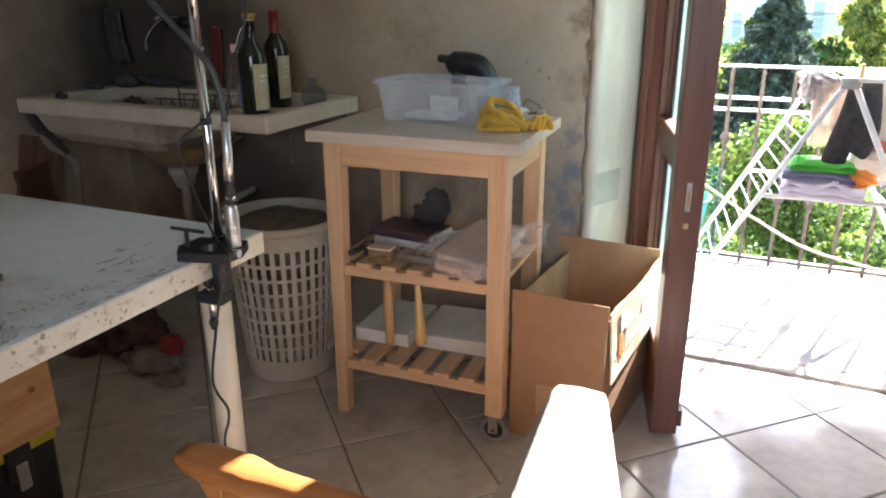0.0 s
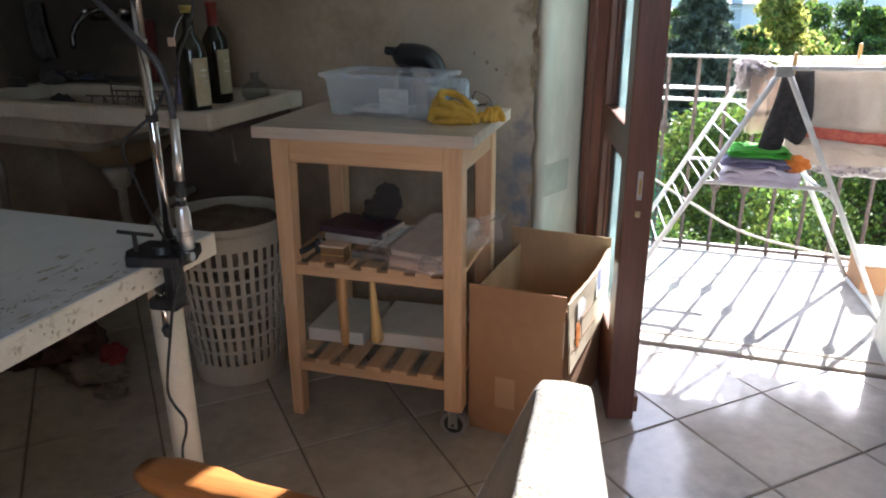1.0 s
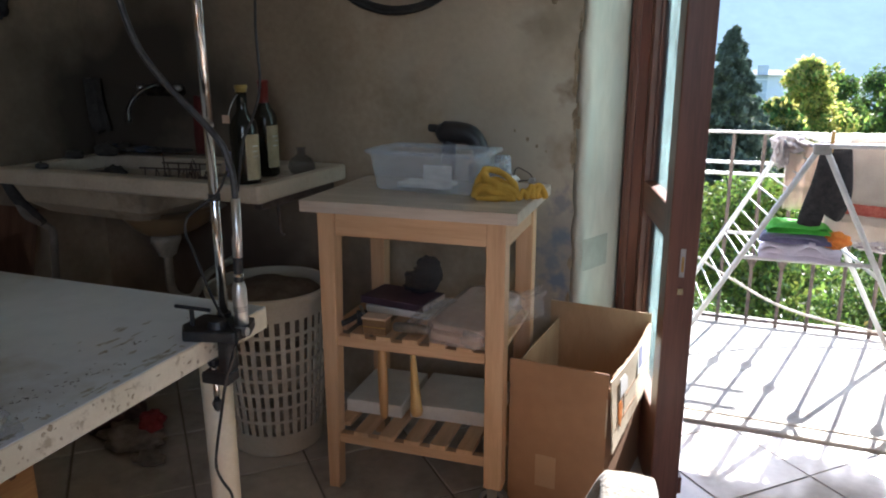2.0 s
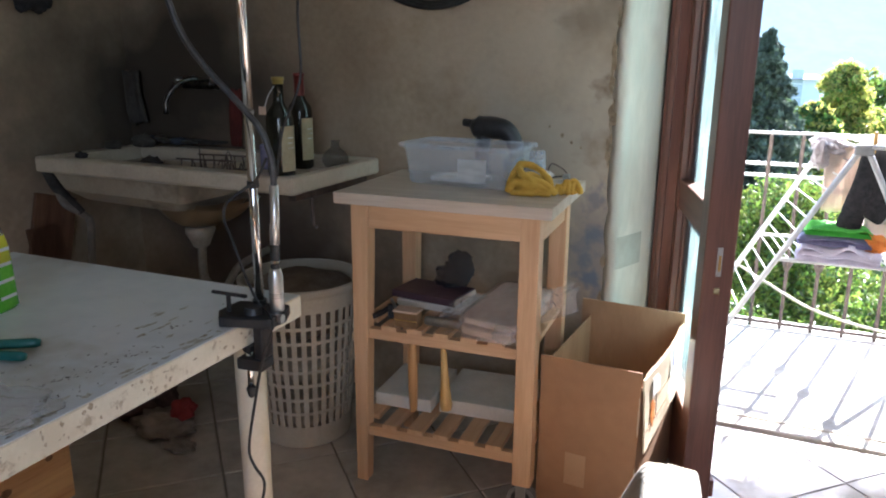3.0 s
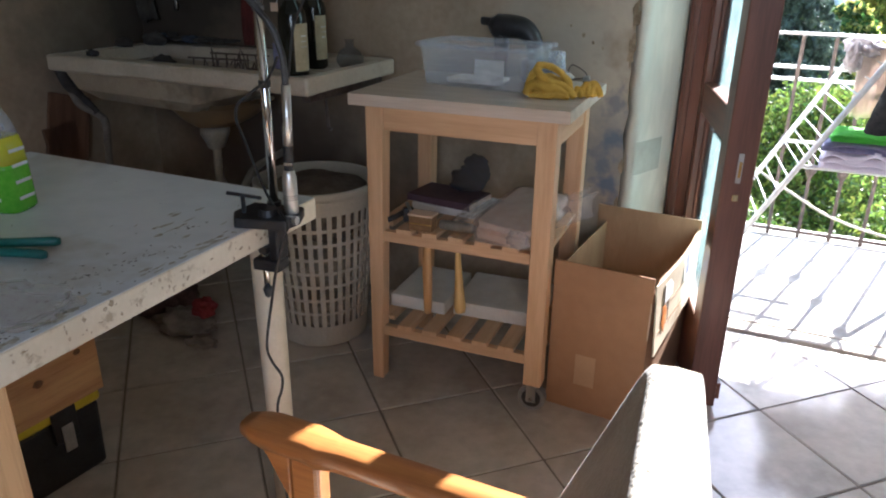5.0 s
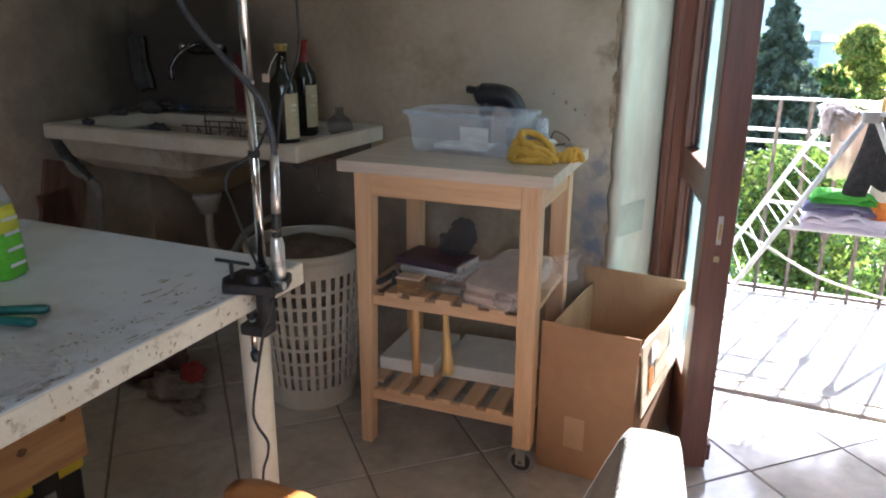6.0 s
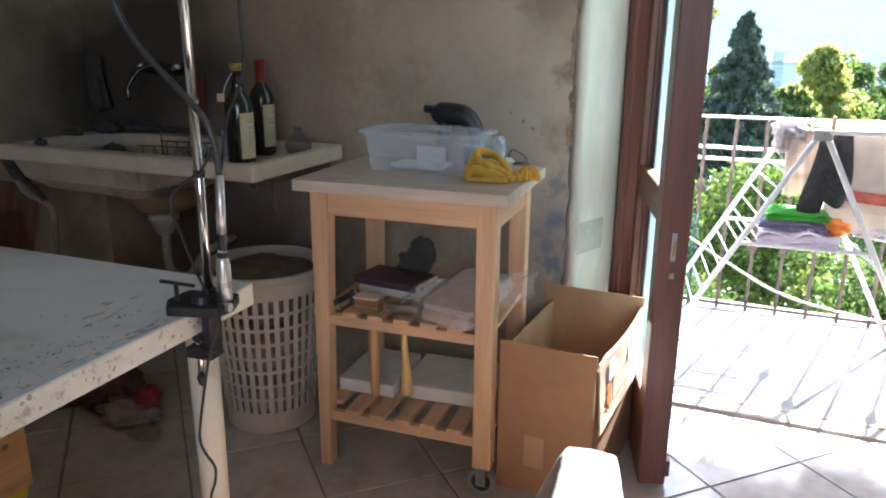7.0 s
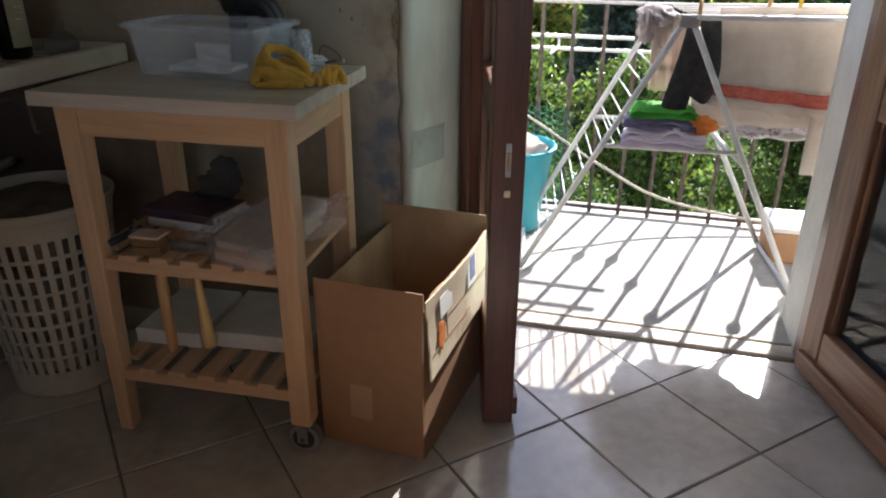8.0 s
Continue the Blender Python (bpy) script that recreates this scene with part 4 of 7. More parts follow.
def crumpled_cloth():
    """A duster dropped in a heap: rolled folds that arch over a hollow, and a pleated tail."""
    bm = bmesh.new()
    folds = (
        ([(-0.090, 0.004, 0.006), (-0.084, 0.006, 0.036), (-0.068, 0.010, 0.064), (-0.050, 0.020, 0.075), (-0.020, 0.028, 0.064), (0.008, 0.018, 0.044), (0.026, 0.0, 0.012)], 0.0085),
        ([(-0.064, 0.002, 0.066), (-0.058, -0.016, 0.054), (-0.036, -0.028, 0.042), (-0.006, -0.030, 0.030), (0.018, -0.034, 0.014), (0.028, -0.036, 0.002)], 0.0095),
        ([(-0.092, -0.010, 0.006), (-0.080, -0.022, 0.030), (-0.056, -0.030, 0.030), (-0.026, -0.034, 0.022), (0.010, -0.038, 0.010)], 0.0115),
        ([(-0.086, -0.024, 0.004), (-0.060, -0.040, 0.010), (-0.024, -0.046, 0.008), (0.012, -0.044, 0.004)], 0.0075),
        ([(-0.074, 0.030, 0.004), (-0.060, 0.034, 0.034), (-0.030, 0.034, 0.040), (0.004, 0.028, 0.022), (0.030, 0.018, 0.004)], 0.0100),
        ([(0.026, -0.030, 0.002), (0.032, -0.026, 0.024), (0.040, -0.026, 0.020), (0.044, -0.032, 0.002)], 0.0055),
        ([(0.040, -0.022, 0.002), (0.050, -0.014, 0.024), (0.060, -0.010, 0.033), (0.064, -0.020, 0.018), (0.060, -0.030, 0.002)], 0.0065),
        ([(0.062, -0.010, 0.010), (0.070, -0.004, 0.032), (0.084, -0.004, 0.030), (0.092, -0.012, 0.014), (0.094, -0.018, 0.002)], 0.0065),
        ([(0.070, -0.026, 0.002), (0.074, -0.016, 0.020), (0.080, -0.006, 0.029)], 0.0055),
        ([(0.030, 0.004, 0.003), (0.050, 0.006, 0.018), (0.074, 0.010, 0.020), (0.092, 0.004, 0.003)], 0.0080))
    for k, (line, girth) in enumerate(folds):
        pts = smooth_line(line, 8)
        n = len(pts)
        start = len(bm.verts)
        tube(pts, [girth * (0.75 + 0.4 * math.sin(math.pi * (0.08 + 0.84 * i / (n - 1)))) for i in range(n)], 14, bm)
        bm.verts.ensure_lookup_table()
        for v in bm.verts[start:]:
            q = v.co * 42 + Vector((k * 3.1, 0, 0))
            v.co += Vector((noise.noise(q), noise.noise(q + Vector((9, 0, 0))), noise.noise(q + Vector((0, 9, 0))))) * 0.0042
            v.co.z = max(0.0008, v.co.z)
    lump(-0.042, 0.006, 0.012, 0.040, 0.024, 0.020, 2, 0.3, 3, 2.5, -0.0115, bm)
    lump(0.066, -0.008, 0.008, 0.024, 0.012, 0.010, 8, 0.3, 3, 2.5, -0.0075, bm)
    ob = tagged(part("cleaning_cloth", bm, M["yellow_cloth"], smooth=True), "crumpled mustard-yellow cleaning cloth on the trolley", "cloth")
    ob.matrix_world = pose(-0.316, 2.004, TH, 0, 0, 17)
    skin_ = ob.modifiers.new("skin", "REMESH")
    skin_.mode, skin_.voxel_size, skin_.use_smooth_shade = "VOXEL", 0.0013, True


crumpled_cloth()
bulb = thing("wire_holder", pose(-0.318, 2.226, TH, 0, 0, -12), "small bent wire holder with a steel clip", "wire holder")
part("wire", tube(smooth_line([(-0.03, 0.01, 0.004), (-0.026, 0.0, 0.030), (-0.016, 0, 0.048), (0.006, 0, 0.042), (0.026, 0, 0.030), (0.033, 0, 0.010), (0.02, 0, 0.004)], 5), 0.0020, 6), M["rail_iron"], bulb)
part("wire", tube(smooth_line([(-0.034, -0.01, 0.003), (-0.01, -0.006, 0.010), (0.014, -0.004, 0.014), (0.03, 0, 0.016)], 5), 0.0024, 6), M["rail_iron"], bulb)
part("clip", tube([(0.026, -0.006, 0.010), (0.030, -0.006, 0.016), (0.042, -0.006, 0.018)], [0.007, 0.008, 0.006], 10), M["steel"], bulb)
cup = thing("plastic_cup", pose(-0.364, 2.166, TH + 0.0005), "milky plastic cup standing upside down behind the tub", "cup")
part("cup_body", lathe([(0.0285, 0.0), (0.0295, 0.0025), (0.0285, 0.005), (0.0225, 0.088), (0.0205, 0.0905), (0, 0.0905), (0, 0.0893), (0.0205, 0.0893), (0.0275, 0.004), (0.0285, 0.0)], 28), M["tub_rim"], cup, "milky plastic", True)
crumb = tagged(part("paper_scrap", lump(0, 0, 0.012, 0.026, 0.02, 0.014, 64, 0.8, 3, 2.6, -0.011), M["label_white"]), "crumpled scrap of white paper beside the cup", "paper")
crumb.matrix_world = pose(-0.352, 2.228, TH + 0.0005)



def hammer(x, y, label, length, lean, flared):
    h = thing("hammer", at(TROLLEY, x, y, S1, 0), label, "hammer", "hammers hung between the shelf slats")
    if flared:
        part("head", tube([(-0.05, 0, 0.022), (-0.046, 0, 0.022), (-0.016, 0, 0.022), (0.016, 0, 0.022), (0.046, 0, 0.022), (0.05, 0, 0.022)], [0.009, 0.012, 0.013, 0.013, 0.012, 0.009], 18), M["steel"], h, "steel head")
    else:
        part("head", box(-0.046, 0.022, -0.022, 0.02, 0.0005, 0.042, 0.003), M["dull_brass"], h, "square brass head")
        part("head_plate", box(-0.048, 0.024, -0.024, 0.022, 0.0425, 0.048, 0.001), M["paper_pink"], h)
        part("head_stripe", box(-0.046, 0.022, -0.0228, -0.0221, 0.02, 0.023), M["brass"], h)
    n = 16
    pts = [(lean * k / n, -0.004 * k / n, 0.0 - length * k / n) for k in range(n + 1)]
    if flared:
        rad = [0.0065 + 0.0125 * (k / n) ** 1.6 for k in range(n)] + [0.015]
    else:
        rad = [0.0095 + 0.0045 * math.sin(math.pi * min(1, 0.15 + k / n * 0.75)) for k in range(n)] + [0.0095]
    part("handle", tube(pts, rad, 16), M["handle_wood" if flared else "handle_dark"], h, "honey-coloured ash handle", True)


hammer(0.197, 0.060, "hammer with a square brass head hanging down", 0.25, 0.004, False)
hammer(0.284, 0.062, "steel hammer with a flared wooden handle hanging down", 0.228, 0.014, True)
for k, (x, y, w, d, h, turn) in enumerate(((0.043, 0.14, 0.175, 0.24, 0.04, 1), (0.238, 0.160, 0.26, 0.23, 0.043, 2))):
    f_ = tagged(part("foam_block", box(0, w, 0, d, 0, h, 0.003), M["foam"]), "flat white foam block lying on the low shelf", "foam block", "foam blocks on the low shelf")
    f_.matrix_world = at(TROLLEY, x, y, S2, turn)


# upper shelf contents
def film(o, a, b, n, m_, wave, seed):
    """A loose crinkled sheet of film spanned by two vectors."""
    bm = bmesh.new()
    o, a, b = Vector(o), Vector(a), Vector(b)
    nn = a.cross(b).normalized()
    g = []
    for j in range(m_ + 1):
        g.append([])
        for i in range(n + 1):
            u, w = i / n, j / m_
            q = Vector((u * 4 + seed, w * 4, seed))
            e = 1 + 0.25 * noise.noise(Vector((u * 5, w * 5 + seed, 1)))
            f = wave * (abs(noise.noise(q)) + 0.5 * abs(noise.noise(q * 2.3)))
            g[-1].append(bm.verts.new(o + a * u * e + b * w * e + nn * f))
    for j in range(m_):
        for i in range(n):
            bm.faces.new((g[j][i], g[j][i + 1], g[j + 1][i + 1], g[j + 1][i]))
    return bm


def soft_pack(x0, x1, y0, y1, z0, z1, seed):
    """A flat soft-edged pack."""
    return slab_of(((x0 + x1) / 2, (y0 + y1) / 2, (z0 + z1) / 2), ((x1 - x0) / 2, 0, 0), (0, (y1 - y0) / 2, 0), (0, 0, (z1 - z0) / 2), seed, 0.8, 0.04)


bundle = thing("wrapped_parcel", TROLLEY @ pose(0.335, 0.050, S1 + 0.001, 9, 0, -13), "two flat tan packs wrapped in clear crinkled film", "parcel")
part("paper_pack", soft_pack(0.0, 0.155, 0.0, 0.225, 0.001, 0.025, 3), M["paper_pink"], bundle, "pinkish tan pack", True)
part("paper_pack", soft_pack(0.004, 0.157, 0.012, 0.25, 0.0255, 0.050, 4), M["paper_pale"], bundle, "pinkish white pack", True)
wr = slab_of((0.078, 0.122, 0.027), (0.086, 0, 0.0), (0, 0.136, 0.0), (0, 0, 0.0275), 21, 0.68, 0.06)
wr.normal_update()
for v in wr.verts:
    q = v.co * 21
    v.co += v.normal * 0.004 * (abs(noise.noise(q)) + 0.7 * abs(noise.noise(q * 2.1)))
    v.co.z = max(v.co.z, 0.0)
part("wrapping", wr, M["bag_parcel"], bundle, "clear crinkled plastic film", True)
part("wrapping_flap", film((-0.10, 0.02, 0.002), (0.11, 0.0, 0.008), (0.03, 0.11, 0.035), 26, 18, 0.026, 3), M["bag"], bundle, "loose film end", True)
part("wrapping_flap", film((0.15, 0.10, 0.004), (0.12, 0.05, 0.05), (-0.01, 0.02, 0.075), 24, 20, 0.035, 9), M["bag"], bundle, "loose film end", True)
part("wrapping_end", lump(0.13, 0.008, 0.022, 0.03, 0.016, 0.024, 33, 0.9, 4, 3.2), M["bag"], bundle, "crumpled film end", True)
wb = tagged(part("flat_box", box(0, 0.23, 0, 0.15, 0, 0.022, 0.003), M["label_white"]), "flat white cardboard box on the shelf", "box")
wb.matrix_world = at(TROLLEY, 0.085, 0.205, S1, -5)
bk = tagged(part("book", box(0, 0.21, 0, 0.135, 0, 0.022, 0.003), M["book_dark"]), "plum-covered book lying on a white box", "book")
part("pages", box(0.003, 0.2115, 0.003, 0.132, 0.003, 0.019), M["paper_pale"], bk)
bk.matrix_world = at(TROLLEY, 0.065, 0.215, S1 + 0.0222, -9)
bm = bmesh.new()
random.seed(41)
for k in range(6):
    u = k / 5
    lump(random.uniform(-0.04, 0.04) * (1 - 0.5 * u), random.uniform(-0.02, 0.02), 0.024 + 0.070 * u, 0.060 - 0.022 * u, 0.042 - 0.016 * u, 0.032, 300 + k, 0.75, 4, 1.9, None, bm)
for v in bm.verts:
    v.co.z = max(v.co.z, 0.0004)
bd = tagged(part("crumpled_bag", bm, M["bag_dark"], smooth=True), "crumpled dark translucent plastic bag on top of the book", "bag")
skin_ = bd.modifiers.new("skin", "REMESH")
skin_.mode, skin_.voxel_size, skin_.use_smooth_shade = "VOXEL", 0.0035, True
bd.matrix_world = at(TROLLEY, 0.235, 0.315, S1 + 0.0444) @ Matrix.Scale(0.85, 4)
pn = tagged(part("hand_vice", tube(smooth_line([(-0.03, -0.01, 0.012), (0, 0, 0.02), (0.03, 0.01, 0.03), (0.05, 0.0, 0.022)], 3), 0.008, 10), M["black_plastic"], smooth=True), "small black hand vice on the shelf's end", "vice")
part("jaw", box(0.015, 0.045, -0.01, 0.014, 0.0005, 0.04, 0.004), M["black_plastic"], pn)
part("screw", tube([(0.03, -0.03, 0.042), (0.03, 0.03, 0.044)], 0.0045, 8), M["steel"], pn)
pn.matrix_world = at(TROLLEY, 0.098, 0.085, S1, 35)


# ---- cardboard box ----
def carton():
    """An open carton; local x along its near side, y towards the wall."""
    c = thing("cardboard_box", pose(-0.2874, 1.9162, 0, 0, 0, -9.5), "open worn brown cardboard box on the floor", "box")
    w, d, h, th = 0.262, 0.457, 0.441, 0.005
    part("front_wall", box(0, w, 0, th, 0.002, h, 0.001, 1), M["card"], c)
    part("back_wall", box(-0.026, w + 0.026, d - th, d, 0.002, h + 0.018, 0.001, 1), M["card_in"], c)
    part("left_wall", box(0, th, th, d - th, 0.002, h - 0.035, 0.001, 1), M["card_in"], c)
    bm = bmesh.new()
    # right side: worn, with a ragged and sagging top edge
    n = 24
    grid = []
    for s in (0, 1):
        col = []
        for k in range(n + 1):
            y = th + (d - 2 * th) * k / n
            top = h - 0.022 + 0.012 * (k / n) ** 0.6 + 0.006 * noise.noise(Vector((k * 0.7, 3, 1))) - (0.02 if k < 2 else 0)
            col.append([bm.verts.new((w - th * s + 0.022 * k / n + 0.012 * math.sin(math.pi * k / n) * q, y, 0.002 + (top - 0.002) * q)) for q in (0, 0.33, 0.66, 1.0)])
        grid.append(col)
    a, b = grid
    for k in range(n):
        for q in range(3):
            bm.faces.new((a[k][q], a[k + 1][q], a[k + 1][q + 1], a[k][q + 1]))
            bm.faces.new((b[k][q + 1], b[k + 1][q + 1], b[k + 1][q], b[k][q]))
        bm.faces.new((a[k][3], a[k + 1][3], b[k + 1][3], b[k][3]))
        bm.faces.new((a[k + 1][0], a[k][0], b[k][0], b[k + 1][0]))
    for q in range(3):
        bm.faces.new((a[0][q], a[0][q + 1], b[0][q + 1], b[0][q]))
        bm.faces.new((a[n][q + 1], a[n][q], b[n][q], b[n][q + 1]))
    part("right_wall", bm, M["card"], c, "scuffed side with torn top edge")
    part("bottom", box(th, w - th, th, d - th, 0.003, 0.008), M["card_in"], c)
    # flap folded down over the right side, with a ragged near edge
    bm = bmesh.new()
    n2, m2 = 10, 8
    sides_ = []
    for s in (0, 1):
        g = []
        for i in range(n2 + 1):
            u = i / n2
            row = []
            for j in range(m2 + 1):
                q = j / m2
                rag = 0.008 * noise.noise(Vector((j * 1.3, 7, 2))) * (1 - u)
                drop = 0.195 + 0.006 * noise.noise(Vector((i * 0.9, 2, 9)))
                row.append(bm.verts.new((w + 0.003 + 0.022 * u + 0.004 * s + 0.013 * q + 0.008 * math.sin(math.pi * u) * (1 - q) - 0.010 * u * q, 0.001 + rag + (d - 0.03) * u, h - 0.018 + 0.012 * u - drop * q)))
            g.append(row)
        sides_.append(g)
    ga, gb = sides_
    for i in range(n2):
        for j in range(m2):
            bm.faces.new((ga[i][j], ga[i][j + 1], ga[i + 1][j + 1], ga[i + 1][j]))
            bm.faces.new((gb[i + 1][j], gb[i + 1][j + 1], gb[i][j + 1], gb[i][j]))
        bm.faces.new((ga[i][m2], gb[i][m2], gb[i + 1][m2], ga[i + 1][m2]))
        bm.faces.new((ga[i + 1][0], gb[i + 1][0], gb[i][0], ga[i][0]))
    for j in range(m2):
        bm.faces.new((ga[0][j + 1], ga[0][j], gb[0][j], gb[0][j + 1]))
        bm.faces.new((ga[n2][j], ga[n2][j + 1], gb[n2][j + 1], gb[n2][j]))
    bmesh.ops.recalc_face_normals(bm, faces=bm.faces[:])
    flap = part("side_flap", bm, M["card_pale"], c, "pale flap folded down outside")
    part("tape_patch", box(0.078, 0.134, -0.0007, -0.0001, 0.085, 0.178, 0.0002, 1), M["card_tape"], c, "matt parcel tape")
    part("edge_wear", lump(w - 0.001, -0.0002, h - 0.12, 0.0022, 0.0012, 0.05, 5, 0.9, 3, 3.0), M["card_pale"], c, "worn pale corner")
    part("edge_wear", lump(w - 0.001, -0.0002, h - 0.30, 0.0018, 0.0012, 0.035, 6, 0.9, 3, 3.0), M["card_pale"], c, "worn pale corner")

    def on_flap(y, z):
        """The pose of a flat mark on the outside of the flap, z below the box's rim."""
        u = y / d
        q = (0.012 * u - 0.018 - z) / 0.195
        return pose(w + 0.0078 + 0.022 * u + 0.013 * q + 0.008 * math.sin(math.pi * u) * (1 - q) - 0.010 * u * q, y, h + z, 0, -3, -2.5)
    for nm_, y_, z_, wy, wz, mt_, lab_ in (("shipping_label", 0.10, -0.062, 0.075, 0.052, "label_white", "white paper label"), ("shipping_label", 0.27, -0.052, 0.06, 0.085, "label_white", "white paper label"), ("label_print", 0.275, -0.05, 0.036, 0.06, "violet_cloth", "grey-blue printed field")):
        part(nm_, box(0, 0.001 if nm_ != "label_print" else 0.0016, -wy / 2, wy / 2, -wz / 2, wz / 2, 0.0002, 1), M[mt_], flap, lab_).matrix_basis = on_flap(y_, z_)
    part("print_mark", lump(0, 0, 0, 0.0022, 0.022, 0.036, 12, 0.9, 3, 2.0), M["label_orange"], flap, "orange printed mark").matrix_basis = on_flap(0.07, -0.128)
    part("tape_strip", box(0, 0.001, -0.003, 0.003, -0.06, 0.06, 0.0002, 1), M["board_brown"], flap).matrix_basis = on_flap(0.10, -0.09)
    # creases pressed into the flap and a scuffed dark scrape below it
    for z_, y0_, y1_ in ((-0.10, 0.12, 0.40), (-0.155, 0.02, 0.26)):
        part("crease", box(0, 0.0012, -(y1_ - y0_) / 2, (y1_ - y0_) / 2, -0.0015, 0.0015, 0.0004, 1), M["card"], flap).matrix_basis = on_flap((y0_ + y1_) / 2, z_)


carton()


# ---- basket ----
def basket():
    b = thing("laundry_basket", pose(-1.09, 2.098, 0), "off-white plastic laundry basket with rows of slots", "basket")
    H, r0, r1 = 0.53, 0.142, 0.185
    rad = lambda z: r0 + (r1 - r0) * z / H
    th = 0.004
    part("base_band", lathe([(0, 0.004), (r0 - 0.012, 0.004), (r0 - 0.004, 0.0), (r0 + 0.001, 0.004), (rad(0.075) + 0.001, 0.075), (rad(0.075) - th, 0.075), (r0 - th - 0.004, 0.01), (0, 0.01)], 56), M["basket_plastic"], b, smooth=False)
    part("rim", lathe([(rad(0.455) - th, 0.455), (rad(0.455) + 0.001, 0.455), (r1 + 0.001, H - 0.03), (r1 + 0.008, H - 0.018), (r1 + 0.010, H - 0.005), (r1 + 0.005, H), (r1 - 0.002, H - 0.002), (r1 - th, H - 0.03), (rad(0.455) - th, 0.455)], 56), M["basket_plastic"], b)
    rows_ = 8
    z0, z1 = 0.075, 0.455
    ring_h = 0.010
    step = (z1 - z0) / rows_
    for k in range(1, rows_):
        z = z0 + k * step
        part("ring", lathe([(rad(z) - th, z - ring_h / 2), (rad(z) + 0.001, z - ring_h / 2), (rad(z) + 0.001, z + ring_h / 2), (rad(z) - th, z + ring_h / 2), (rad(z) - th, z - ring_h / 2)], 56), M["basket_plastic"], b)
    n = 36
    me = None
    for k in range(n):
        if me is None:
            bm = bmesh.new()
            w = 0.0076
            for a, c in ((z0, z1),):
                ra, rc = rad(a), rad(c)
                v = [bm.verts.new(p) for p in ((ra - th + 0.0005, -w, a), (ra + 0.0005, -w, a), (ra + 0.0005, w, a), (ra - th + 0.0005, w, a), (rc - th + 0.0005, -w, c), (rc + 0.0005, -w, c), (rc + 0.0005, w, c), (rc - th + 0.0005, w, c))]
                for q in ((0, 1, 5, 4), (1, 2, 6, 5), (2, 3, 7, 6), (3, 0, 4, 7)):
                    bm.faces.new([v[i] for i in q])
            me = mesh_of(bm, "rib", M["basket_plastic"])
        ob = new("rib", me)
        ob.parent = b
        ob.matrix_basis = pose(0, 0, 0, 0, 0, 360 * k / n)
    return b


basket()
for k_, (z_, r_, mt_, lab_) in enumerate(((0.011, 0.125, "laundry_tan", "crumpled tan laundry heaped inside the laundry basket"), (0.17, 0.135, "laundry_tan", "crumpled tan laundry heaped inside the laundry basket"), (0.345, 0.152, "laundry_brown", "dark brown cloth heaped up inside the laundry basket"))):
    lb = tagged(part("laundry", lump(0, 0, 0.085, r_, r_, 0.085, 77 + k_, 0.22, 4, 2.4, -0.084) if k_ < 2 else slab_of((0, 0, 0.095), (r_, 0, 0), (0, r_, 0), (0, 0, 0.095), 5, 0.35, 0.06), M[mt_], smooth=True), lab_, "laundry", "laundry inside the basket")
    lb.matrix_world = pose(-1.09, 2.098, z_)


# ---- sink corner ----
known = set(scene.objects)


def sx(x):
    return -0.915 + (x + 1.0) * 0.985


def sy(y):
    return 1.752 + (y - 2.0) * 1.333


